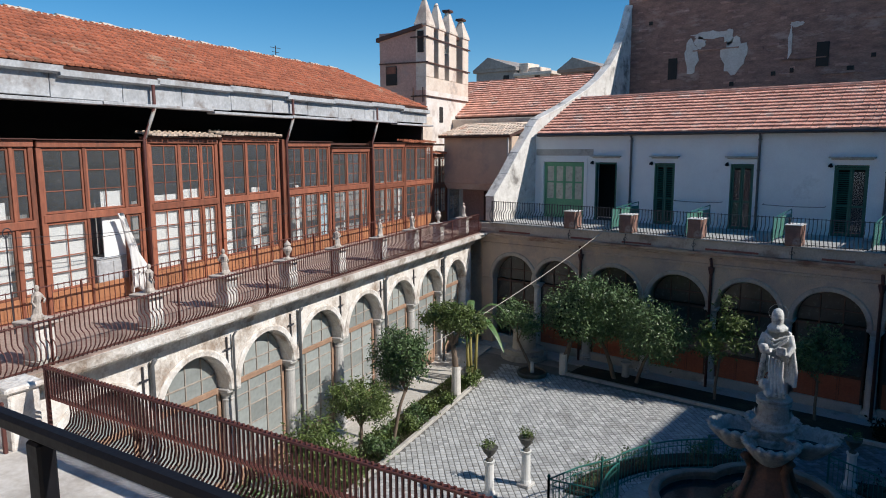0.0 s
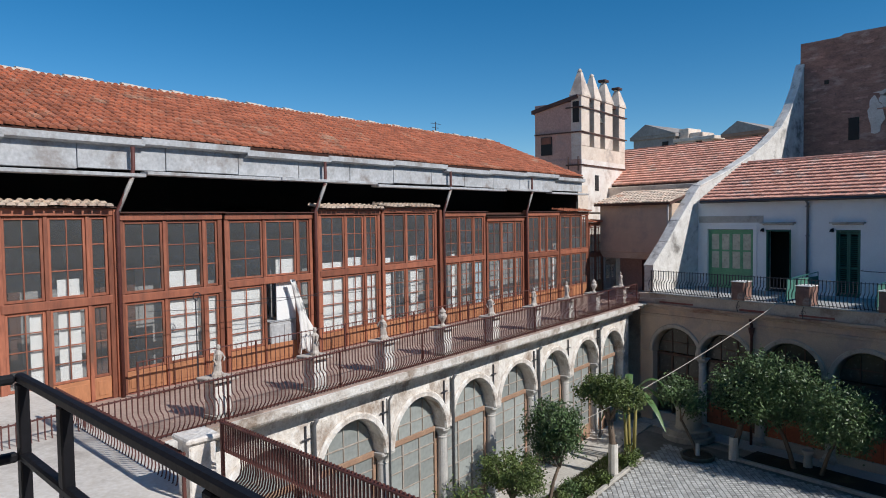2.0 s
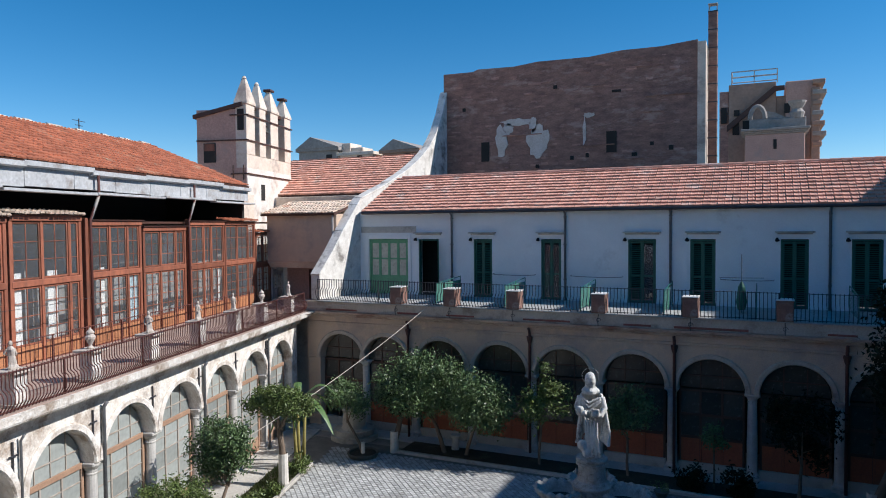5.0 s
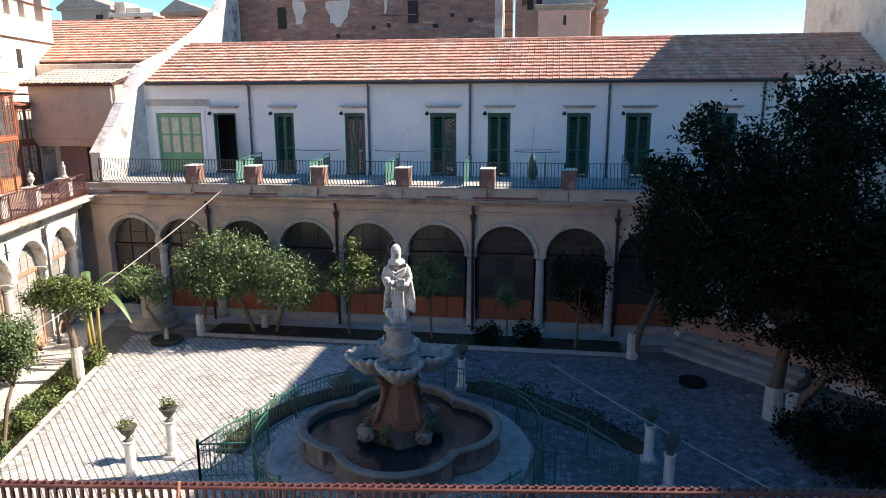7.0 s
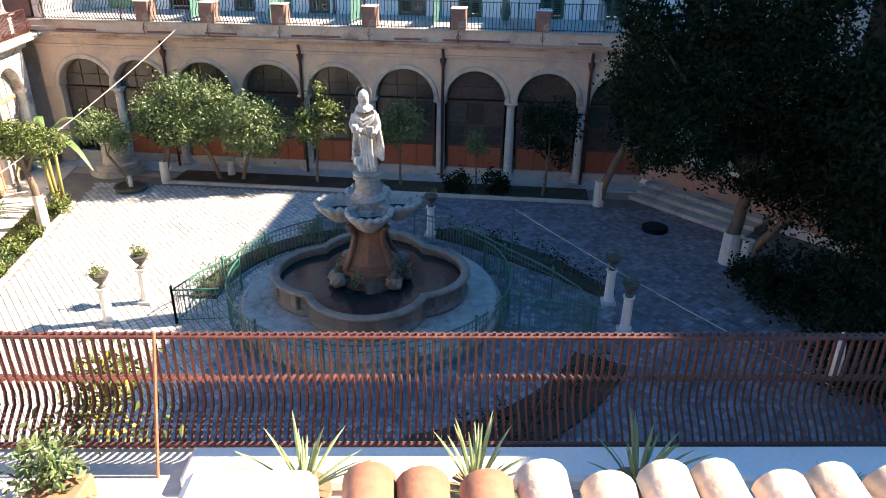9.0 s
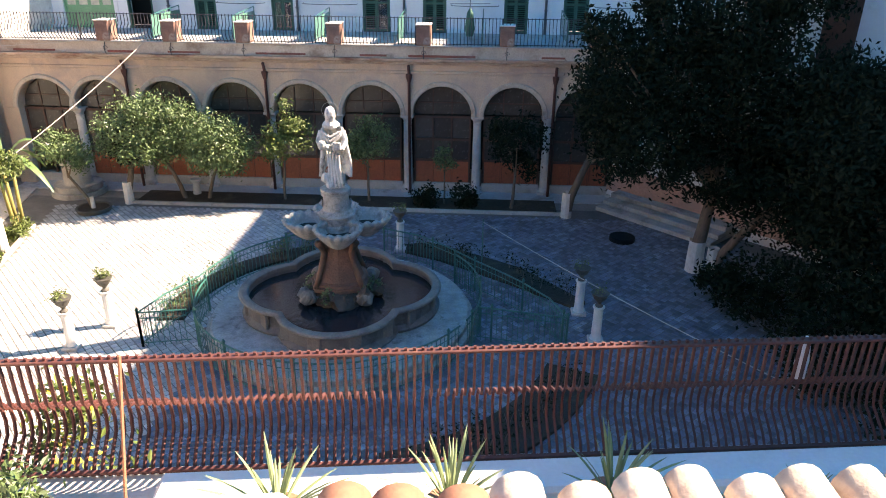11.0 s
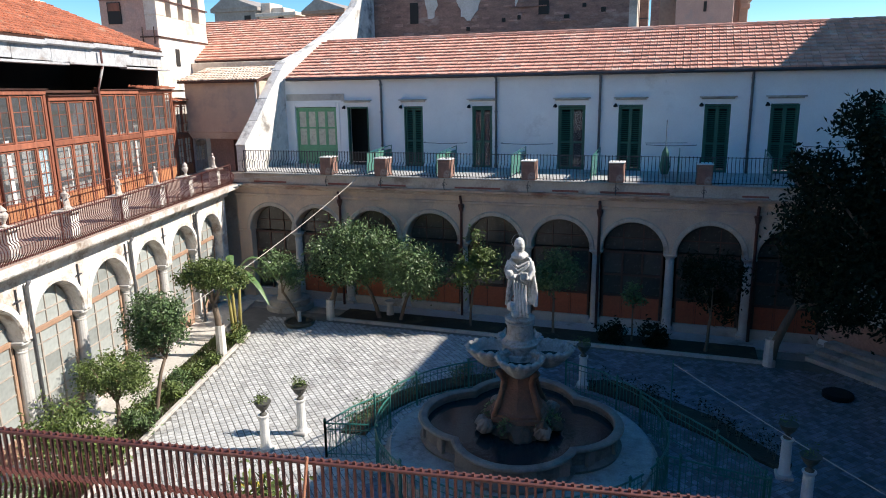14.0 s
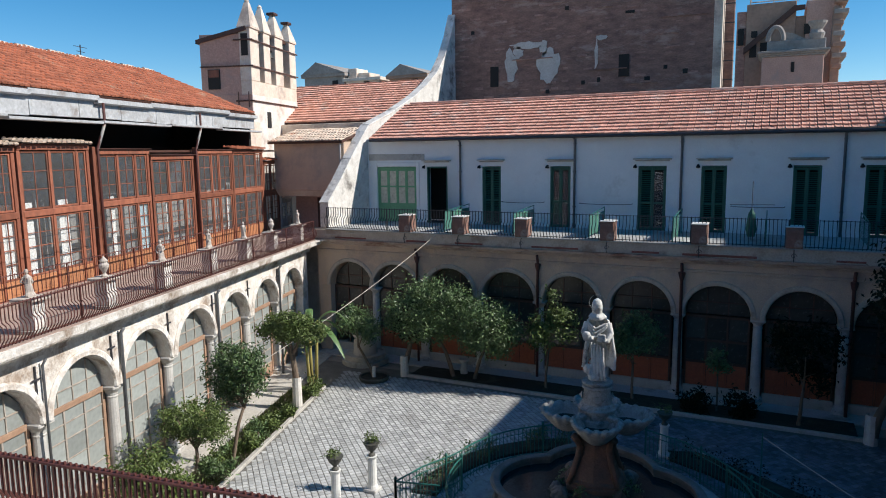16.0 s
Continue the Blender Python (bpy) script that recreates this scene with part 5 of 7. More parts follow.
part("lower_block", Geo().box(-2.3, 2.5, -2, 3, 0, 16.75, 0.05), M_PINK, fb, "pink plastered lower block")
part("window", Geo().box(0.02, 0.28, -2.06, -1.95, 15.4, 16.25), M_SHADE, fb)
for k, (a, z, h) in enumerate(((0.0, 16.75, 0.16), (0.14, 16.91, 0.14), (0.3, 17.05, 0.2))):
    part("cornice_step", Geo().box(-2.35 - a, 2.6 + a, -2.1 - a, 3, z, z + h, 0.03), M_GREYB, fb)
part("parapet", Geo().box(-1.95, 2.6, -1.6, 2.6, 17.25, 18.15, 0.05), M_GREYB, fb, "grey stone parapet")
part("scroll", Geo().tube([(-1.27 + 0.62 * math.cos(a), -1.4, 18.2 + 1.15 * math.sin(a)) for a in [math.pi * i / 12 for i in range(13)]], 0.2, 6), M_GREYB, fb, "carved stone scroll")
part("urn", Geo().lathe([(0.5, 18.1), (0.62, 18.6), (0.4, 18.9), (0.7, 19.4), (0.75, 19.6)], 12, (1.9, -1.2, 0)), M_GREYB, fb)
part("volute", Geo().prism([(-1.0, 18.15), (-0.5, 18.9), (0.2, 18.7), (0.9, 18.3), (1.2, 18.15)], -1.2, -0.4, "y"), M_GREYB, fb)
part("mid_storey", Geo().box(-3.86, 0.3, 3.05, 9, 0, 22.25, 0.05), M_BEIGE, fb)
part("link_wall", Geo().box(0.3, 1.1, 3.4, 9, 0, 20.9, 0.04), M_BEIGE, fb)
part("right_storey", Geo().box(1.1, 3.65, 3.05, 9, 0, 22.15, 0.05), M_PINK, fb)
part("left_block", Geo().box(-4.7, -3.86, 3.3, 9, 0, 21.7, 0.05), M_BROWN, fb)
for k, (x, z, w, h) in enumerate(((-4.55, 18.6, 0.5, 1.5), (-3.5, 17.4, 0.6, 1.3), (-2.6, 17.6, 0.6, 1.1), (-3.4, 19.2, 0.5, 0.6), (1.0, 19.2, 0.5, 0.9))):
    part("window", Geo().box(x, x + w, 2.96, 3.3, z, z + h), M_SHADE, fb)
for k in range(7):
    z = 15.9 + k * 0.95
    part("corner_step", Geo().box(3.3, 4.1 + 0.35 * ((k * 3) % 4) / 3, 2.2, 8.6, z, z + 0.42, 0.05), M_GREYB if k % 2 else M_BEIGE, fb)
part("corner_pier", Geo().box(3.2, 3.95, 2.4, 8.4, 0, 21.3, 0.05), M_BEIGE, fb)
part("stair", Geo().prism([(-4.0, 17.7), (-4.0, 18.3), (0.1, 21.75), (1.0, 21.75), (1.0, 21.35), (0.3, 21.3)], 2.6, 2.95, "y"), M_DARKWOOD, fb, "dark outer stair")
for z in (22.95, 23.5):
    part("frame_rail", Geo().tube([(-3.6, 3.3, z), (0.4, 3.3, z), (0.4, 6.0, z), (-3.6, 6.0, z), (-3.6, 3.3, z)], 0.06, 5), M_FASCIA, fb, "pale metal roof frame")
for x in (-3.6, -1.6, 0.4):
    part("frame_post", Geo().tube([(x, 3.3, 22.2), (x, 3.3, 23.5)], 0.05, 5), M_FASCIA, fb)
for x in (27.5,):
    an = thing("roof_aerial", FW @ T((x, GY + 6.2, 12.3)), "thin rooftop television aerial", "aerial")
    part("mast", Geo().tube([(0, 0, -0.3), (0, 0, 1.5)], 0.025, 5), M_IRON, an)
    part("arms", Geo().tube([(-0.4, 0, 1.4), (0.4, 0, 1.4)], 0.015, 4).tube([(-0.25, 0, 1.2), (0.25, 0, 1.2)], 0.015, 4), M_IRON, an)

# ---- east side: chamfered wing and a tall block that shades the courtyard ----
FE = frame_m(4.9, 25.9, radians(-45))
ew = part("wall_east", Geo().box(0, 11, 0, 0.5, 0, 5.0).box(3.6, 11, 0.0, 0.5, 5.0, 9.6), M_WHITE)
ew.matrix_basis = FE
tagged(ew, "white plastered wall of the east wing", "wall", kind="structure")
part("base_band", Geo().box(0, 11, -0.06, 0, 0.35, 1.35, 0.01), M_PINK, ew)
part("cornice", moulding([(0, 5.0), (-0.2, 5.05), (-0.25, 5.25), (0, 5.25)], 0, 11), M_STONE, ew)
for x in (4.4, 6.6, 8.8):
    part("door", Geo().box(x, x + 0.95, -0.04, 0.0, 5.7, 8.3, 0.01), M_DARKWOOD, ew, "dark brown door")
    part("hood", Geo().box(x - 0.2, x + 1.15, -0.22, 0.0, 8.55, 8.63, 0.012), M_STONE, ew)
for k, (d, h) in enumerate(((1.5, 0.16), (1.05, 0.32), (0.6, 0.48))):
    st = part("step", Geo().box(0.6, 5.2, -d, -0.08, 0.0 if k == 0 else h - 0.16, h, 0.02), M_STONE, ew)
blk = part("wall_east_block", Geo().box(12.95, 24, 10.5, 40, 0, 18.2).box(12.95, 24, 6.6, 10.498, 0, 17.0).box(12.95, 24, -8, 6.598, 0, 16.5), M_CREAM)
tagged(blk, "tall plastered block closing the courtyard to the east", "wall", kind="structure")
ew2 = part("wall_east_low", Geo().box(12.3, 12.9, -2, 18.4, 0, 9.6), M_WHITE)
tagged(ew2, "white east wing wall behind the trees", "wall", kind="structure")

# ---- south wing under and behind the camera ----
sw = part("wall_south", Geo().box(-16, 15, -0.75, -0.35, 0, 5.66), M_PEEL)
sw.matrix_basis = FS
tagged(sw, "white south arcade wall under the terrace", "wall", kind="structure")
st_floor = part("terrace_floor_south", Geo().box(-16, 15, -3.35, 0.10, 5.50, 5.70, 0.02), M_FLOOR)
st_floor.matrix_basis = FS
tagged(st_floor, "grey tiled terrace floor of the south wing", "floor", kind="structure")
par = part("parapet_kerb", Geo().box(-1.6, 14, -0.42, -0.10, 5.70, 5.83, 0.03), M_WHITE)
par.matrix_basis = FS
tagged(par, "low white plastered kerb along the terrace", "kerb", kind="structure")
# never in view; height and ochre set the sky light reaching the court
shouse = part("wall_south_house", Geo().box(-14, 15, -11, -5.2, 0, 11.5), M_OCHRE)
shouse.matrix_basis = FS
tagged(shouse, "unseen house wall behind the viewpoint, sized for the sky light", "wall", kind="structure")
bal = part("viewing_balcony", Geo().box(-2.2, 6, -5.2, -3.37, 7.32, 7.5, 0.02), M_FLOOR)
bal.matrix_basis = FS
tagged(bal, "small concrete balcony over the terrace", "balcony", kind="structure")
under = part("wall_under_balcony", Geo().box(-14, 15, -5.2, -3.36, 0, 7.3), M_WHITE)
under.matrix_basis = FS
tagged(under, "white wall below the balcony", "wall", kind="structure")
pil = thing("rail_pillar", FS @ T((-8.0, -0.12, 5.5)), "square white plastered pillar between two railings", "pillar")
part("shaft", Geo().box(-0.17, 0.17, -0.17, 0.17, 0, 0.86, 0.02), M_PEEL, pil)
part("cap", Geo().box(-0.22, 0.22, -0.22, 0.22, 0.86, 0.93, 0.02), M_PEEL, pil)
tagged(part("rail_rod", Geo().tube([(-1.80, -0.27, 5.69), (-1.75, -0.035, 6.68)], 0.012, 6), M_POT), "thin reddish rod tied to the railing", "rod").matrix_basis = FS

bk = thing("balcony_rail", FS @ T((0, -3.383, 7.5)), "plain black painted iron handrail of the viewing balcony", "railing")
part("handrail", Geo().box(-2.12, 6, -0.013, 0.013, 1.074, 1.10, 0.006), M_BLACK, bk)
part("side_handrail", Geo().box(-2.12, -2.094, -1.7, -0.013, 1.074, 1.10, 0.008), M_BLACK, bk)
part("lower_rail", Geo().box(-2.12, 6, -0.015, 0.015, 0.865, 0.89, 0.006), M_BLACK, bk)
part("side_lower_rail", Geo().box(-2.12, -2.09, -1.7, -0.015, 0.865, 0.89, 0.006), M_BLACK, bk)
for x in (-2.10, -1.75, -1.02, 0.3, 1.6, 2.9, 4.2):
    part("post", Geo().box(x - 0.018, x + 0.018, -0.014, 0.014, 0, 1.075, 0.004), M_BLACK, bk)

# tiled coping close below the viewpoint
tc_ = thing("tile_coping", FS @ T((-0.27, -2.34, 7.55)), "row of old clay barrel tiles on a coping below the balcony", "coping")
part("bed", Geo().box(-0.05, 3.6, -1.01, 0.0, -0.5, -0.02, 0.01), M_MORTAR, tc_)
rt = random.Random(5)
tile_v, tile_f = [], []
NA = 9
for j, (y, rr_) in enumerate(((0.12, 0.082), (-0.34, 0.066))):
    for o in (0.0, -0.014):
        for i in range(NA):
            a = math.pi * i / (NA - 1)
            tile_v.append(((rr_ + o) * math.cos(a), y, (rr_ + o) * math.sin(a)))
for i in range(NA - 1):
    tile_f += [(i, i + 1, 2 * NA + i + 1, 2 * NA + i), (NA + i, 3 * NA + i, 3 * NA + i + 1, NA + i + 1), (i, NA + i, NA + i + 1, i + 1), (2 * NA + i, 2 * NA + i + 1, 3 * NA + i + 1, 3 * NA + i)]
tile_me = Geo().add(tile_v, tile_f).mesh("tile", M_OLDTILE, True)
tile_red = Geo().add(tile_v, tile_f).mesh("tile", M_POT, True)
for i in range(19):
    for j in range(2):
        part("tile", tile_red if (i in (0, 1, 2) and j == 0) else tile_me, None, tc_,
             at=T((0.09 + i * 0.172 + rt.uniform(-0.012, 0.012), -0.02 - j * 0.36 + rt.uniform(-0.03, 0.03), -0.02 + j * 0.04)) @ Matrix.Rotation(rt.uniform(-0.07, 0.07), 4, "Z"))
lw = part("coping_wall", Geo().box(-0.72, -0.335, -3.34, -2.20, 6.8, 7.58, 0.03), M_WHITE)
lw.matrix_basis = FS
tagged(lw, "flat whitewashed wall top strewn with dirt", "wall", kind="structure")


# ---- paving ----
FX, FY = -3.5, 15.75          # the fountain's middle
rng = np.random.default_rng(3)
SL = 0.17


def in_court(x, y):
    c = x * WN.x + y * WN.y
    return c > -9.12 and x < 8.8 and y < 23.45 and (x + y) < 29.6 and y > 4.9 - 0.0 * x and math.hypot(x - FX, y - FY) > 3.45


slab_me = []
for k in range(3):
    w = SL / 2 - 0.007 - 0.001 * k
    slab_me.append(Geo().add([(-w, -w, -0.01), (w, -w, -0.01), (w, w, -0.01), (-w, w, -0.01), (-w + 0.008, -w + 0.006, 0.014), (w - 0.008, -w + 0.008, 0.014), (w - 0.006, w - 0.008, 0.014), (-w + 0.008, w - 0.008, 0.014)],
                            [(4, 5, 6, 7), (0, 1, 5, 4), (1, 2, 6, 5), (2, 3, 7, 6), (3, 0, 4, 7)]).mesh("slab", M_SLAB))
bulk, setts, singles = Geo(), Geo(), 0
base8 = np.array([v.co[:] for v in slab_me[0].vertices])
f8 = [tuple(p.vertices) for p in slab_me[0].polygons]
rot = RR + radians(38)
ca, sa = math.cos(rot), math.sin(rot)
slab_list = []
for i in range(-110, 110):
    for j in range(-110, 110):
        x = -3.0 + ca * i * SL - sa * j * SL
        y = 14.0 + sa * i * SL + ca * j * SL
        if not in_court(x, y):
            continue
        slab_list.append((x, y, rot + rng.uniform(-0.05, 0.05), rng.uniform(-0.003, 0.004)))
for x, y, a, dz in slab_list:
    if -12.4 < x < -8.6 and 13.4 < y < 18.9 and singles < 300:
        singles += 1
        part("slab", slab_me[singles % 3], None, paved, at=T((x, y, dz)) @ Matrix.Rotation(a, 4, "Z"))
        continue
    c, s = math.cos(a), math.sin(a)
    tx, ty = rng.uniform(-0.05, 0.05), rng.uniform(-0.05, 0.05)
    # slabs east of x = -6.5 take the copy with shade painted in
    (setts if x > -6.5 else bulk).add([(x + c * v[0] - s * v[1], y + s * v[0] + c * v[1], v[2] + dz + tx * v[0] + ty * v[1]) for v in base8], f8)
for nm, gg, mm in (("slabs", bulk, M_SLAB), ("setts", setts, M_SLAB_SHADE)):
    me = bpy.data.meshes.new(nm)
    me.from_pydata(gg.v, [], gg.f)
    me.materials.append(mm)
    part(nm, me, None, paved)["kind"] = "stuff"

# kerbs and beds
kerb = part("kerb_west", Geo().box(8.0, 24.5, -2.42, -2.27, -0.02, 0.10, 0.02), M_STONE)
kerb.matrix_basis = FW
tagged(kerb, "low stone kerb of the west flower bed", "kerb", kind="structure")
bedw = part("bed_west", Geo().box(6.0, 24.5, -2.27, -1.15, -0.02, 0.06), M_SOIL)
bedw.matrix_basis = FW
tagged(bedw, "narrow flower bed along the west arcade", "flower bed", kind="structure")
M_PALEPATH = mat("pale_worn_path", (0.58, 0.55, 0.50), (0.46, 0.43, 0.38), (0.30, 0.27, 0.23), scale=1.2, fine=14, stain=0.45, bump=0.5, dist=0.02)
pathw = part("path_west", Geo().box(4, 29, -1.15, 0.9, -0.02, 0.03), M_PALEPATH)
pathw.matrix_basis = FW
tagged(pathw, "worn path along the west arcade", "path", kind="structure")
bedn = part("bed_north", Geo().box(-12.9, 2.8, -1.95, -0.65, -0.02, 0.07), M_SOIL)
bedn.matrix_basis = FN
tagged(bedn, "dark soil bed along the north arcade", "flower bed", kind="structure")
kn = part("kerb_north", Geo().box(-13.05, 2.95, -2.1, -1.95, -0.02, 0.12, 0.02), M_STONE)
kn.matrix_basis = FN
tagged(kn, "low stone kerb of the north bed", "kerb", kind="structure")
walk_n = part("path_north", Geo().box(-18.4, 12.6, -0.65, 3.2, -0.02, 0.04), M_SLAB)
walk_n.matrix_basis = FN
tagged(walk_n, "grey stone walk under the north arcade", "path", kind="structure")

# ---- foliage helper ----
def leaf_cloud(blobs, n, size, seed, material, name="crown", hang=0.0, z_min=0.05):
    """Many small folded leaves spread through uneven clumps."""
    r = np.random.default_rng(seed)
    P = []
    tot = sum(b[3] * b[4] for b in blobs)
    for cx, cy, cz, rx, rz in blobs:
        m = max(20, int(n * rx * rz / tot))
        nc = max(5, m // 55)
        d = r.normal(size=(nc, 3))
        d /= np.linalg.norm(d, axis=1)[:, None]
        q = r.uniform(0.35, 1.06, nc)[:, None] ** 0.6
        cen = d * q * np.array([rx, rx, rz]) + np.array([cx, cy, cz])
        pick = r.integers(0, nc, m)
        spread = 0.14 * min(rx, rz) + 0.06
        P.append(cen[pick] + r.normal(size=(m, 3)) * spread)
    P = np.concatenate(P)
    P = P[P[:, 2] > z_min]
    m = len(P)
    ax = r.normal(size=(m, 3))
    ax[:, 2] -= hang
    ax /= np.linalg.norm(ax, axis=1)[:, None]
    sd = np.cross(ax, r.normal(size=(m, 3)))
    sd /= np.linalg.norm(sd, axis=1)[:, None]
    nm = np.cross(ax, sd)
    L = size * r.uniform(0.7, 1.3, m)[:, None]
    v = np.stack([P - ax * L, P + sd * L * 0.42 + nm * L * 0.12, P + ax * L, P - sd * L * 0.42 + nm * L * 0.12], 1).reshape(-1, 3)
    me = bpy.data.meshes.new(name)
    me.from_pydata(v.tolist(), [], [(4 * i, 4 * i + 1, 4 * i + 2, 4 * i + 3) for i in range(m)])
    me.materials.append(material)
    return me


# ---- fountain ----
ft = thing("fountain", T((FX, FY, 0)) @ Matrix.Rotation(RR, 4, "Z"), "baroque stone fountain with a quatrefoil basin and shell bowls", "fountain")


def foil(a, q=1.0):
    """Radius of the four-lobed basin."""
    best = 1.95
    for k in range(4):
        b = a - (k * math.pi / 2)
        d, r = 1.02, 1.45
        disc = r * r - (d * math.sin(b)) ** 2
        if disc > 0 and math.cos(b) > 0:
            best = max(best, d * math.cos(b) + math.sqrt(disc))
    return best * q


def foil_ring(prof, n=96):
    vs, fs = [], []
    for r, z in prof:
        for i in range(n):
            a = 2 * math.pi * i / n
            q = foil(a) + r
            vs.append((q * math.cos(a), q * math.sin(a), z))
    for k in range(len(prof) - 1):
        fs += [(k * n + i, k * n + (i + 1) % n, (k + 1) * n + (i + 1) % n, (k + 1) * n + i) for i in range(n)]
    return Geo().add(vs, fs)


part("platform", Geo().lathe([(3.42, 0), (3.42, 0.12), (3.3, 0.16), (3.3, 0.30), (3.26, 0.33), (0.1, 0.34)], 64, caps=False), M_SHELL, ft, "round pale stone step")
part("basin", foil_ring([(0.02, 0.33), (0.06, 0.42), (0.0, 0.47), (-0.06, 0.52), (-0.06, 0.80), (0.0, 0.86), (0.02, 0.86), (-0.12, 0.86), (-0.13, 0.40)]), M_BASIN, ft, "damp grey stone basin")
part("rim", foil_ring([(-0.02, 0.862), (0.06, 0.88), (0.10, 0.93), (0.08, 0.97), (0.02, 0.99), (-0.10, 0.985), (-0.14, 0.96), (-0.15, 0.862)]), M_RIM, ft, "worn moulded stone rim")
for k in range(16):
    a = (k + 0.5) * math.pi / 8
    q = foil(a)
    part("pilaster", Geo().box(-0.05, 0.05, -0.15, 0.15, 0.47, 0.86, 0.02), M_RIM if k % 2 else M_BASIN, ft, at=Matrix.Rotation(a, 4, "Z") @ T((q - 0.055, 0, 0)))
part("water", Geo().add([(foil(2 * math.pi * i / 96, 0.955) * math.cos(2 * math.pi * i / 96), foil(2 * math.pi * i / 96, 0.955) * math.sin(2 * math.pi * i / 96), 0.76) for i in range(96)], [tuple(range(96))]), M_WATER, ft, "dark still water")
part("rock_base", Geo().lathe([(0.90, 0.5), (0.92, 0.8), (0.80, 1.0), (0.70, 1.12), (0.62, 1.2)], 60, wave=lambda a, k: 1 + 0.10 * math.sin(4 * a + k) + 0.07 * math.sin(9 * a + 2 * k) + 0.05 * math.sin(17 * a + 3 * k)), M_FOUNT, ft)
oct_ = lambda a, k: 1.0 + 0.16 * (1 - abs(math.cos(2 * a)))
part("stem", Geo().lathe([(0.74, 1.08), (0.74, 1.18), (0.68, 1.20), (0.68, 1.26), (0.60, 1.30), (0.53, 1.48), (0.44, 1.75), (0.38, 2.0), (0.35, 2.15), (0.40, 2.24), (0.48, 2.34), (0.46, 2.45)], 8, wave=oct_), M_STEM, ft, "faceted reddish-brown stone stem")
for k in range(4):
    a = k * math.pi / 2 + math.pi / 4
    pts = [(0.80, 0, 1.2), (0.66, 0, 1.5), (0.54, 0, 1.8), (0.47, 0, 2.05), (0.55, 0, 2.22), (0.66, 0, 2.36)]
    part("bracket", Geo().tube(pts, 0.07, 8, 0.09), M_STEM, ft, "scrolled stone bracket", True, at=Matrix.Rotation(a, 4, "Z"))
rk = random.Random(31)
for k in range(22):
    a, d_, z, q = k * 2.4 + rk.uniform(-0.3, 0.3), rk.uniform(0.72, 0.98), rk.uniform(0.74, 1.08), rk.uniform(0.10, 0.18)
    ph = rk.uniform(0, 6)
    if k % 2:
        part("tuft", leaf_cloud([(0, 0, 0.0, 0.12, 0.08)], 60, 0.045, 300 + k, M_LEAF, "tuft", z_min=-9.0), None, ft, at=T((d_ * math.cos(a), d_ * math.sin(a), z + q)))["kind"] = "stuff"
    part("rock", Geo().lathe([(0.15 * q, -q), (0.75 * q, -0.7 * q), (q, -0.1 * q), (0.85 * q, 0.5 * q), (0.3 * q, 0.85 * q)], 9, wave=lambda t, j: 1 + 0.22 * math.sin(3 * t + ph + j) + 0.12 * math.sin(5 * t - ph * 2 + 2 * j)), M_FOUNT if k % 4 else M_BASIN, ft,
         at=T((d_ * math.cos(a), d_ * math.sin(a), z)) @ Matrix.Rotation(ph, 4, "X"))
for k in range(4):
    a = k * math.pi / 2 + 0.1
    vs, fs = [], []
    nr, na = 7, 78
    for i in range(nr + 1):
        q = i / nr
        for j in range(na):
            b = 2 * math.pi * j / na
            flute = 1 + 0.08 * abs(math.cos(8 * b)) * q
            vs.append((0.70 + 0.52 * q * math.cos(b) * flute, 0.48 * q * math.sin(b) * flute, 2.40 + 0.43 * q ** 3 + 0.07 * q * q * abs(math.cos(8 * b))))
    for i in range(nr):
        fs += [(i * na + j, i * na + (j + 1) % na, (i + 1) * na + (j + 1) % na, (i + 1) * na + j) for j in range(na)]
    off = len(vs)
    for i in range(nr + 1):
        q = i / nr
        for j in range(na):
            b = 2 * math.pi * j / na
            flute = 1 + 0.16 * abs(math.cos(8 * b)) * q
            vs.append((0.70 + 0.57 * q * math.cos(b) * flute, 0.53 * q * math.sin(b) * flute, 2.30 + 0.49 * q ** 2.0 + 0.05 * q * abs(math.cos(8 * b))))
    for i in range(nr):
        fs += [(off + i * na + j, off + (i + 1) * na + j, off + (i + 1) * na + (j + 1) % na, off + i * na + (j + 1) % na) for j in range(na)]
    fs += [(nr * na + j, nr * na + (j + 1) % na, off + nr * na + (j + 1) % na, off + nr * na + j) for j in range(na)]
    part("shell_bowl", Geo().add(vs, fs), M_SHELL, ft, "fluted stone shell bowl", True, at=Matrix.Rotation(a, 4, "Z"))
    part("bowl_water", Geo().lathe([(0.001, 2.60), (0.36, 2.60)], 24, (0.70, 0, 0), caps=False), M_WATER, ft, "dark standing water", at=Matrix.Rotation(a, 4, "Z"))
    part("mask", Geo().lathe([(0.04, -0.20), (0.15, -0.14), (0.20, -0.05), (0.19, 0.05), (0.14, 0.12), (0.06, 0.17)], 20, wave=lambda t, q: 1 + 0.15 * math.sin(3 * t + q) + 0.10 * math.sin(7 * t - 2 * q)), M_RIM, ft, "worn carved mask",
         at=Matrix.Rotation(a + 0.6, 4, "Z") @ T((1.0, 0, 0.98)))
part("drum", Geo().lathe([(0.46, 2.42), (0.48, 2.55), (0.47, 2.72), (0.42, 2.75), (0.42, 2.90), (0.45, 2.93), (0.45, 2.97), (0.40, 3.0), (0.385, 3.04), (0.34, 3.08), (0.31, 3.38), (0.31, 3.42), (0.36, 3.45), (0.36, 3.50), (0.33, 3.52), (0.365, 3.56), (0.365, 3.60), (0.32, 3.62)], 32), M_SHELL, ft, "round stone drum")
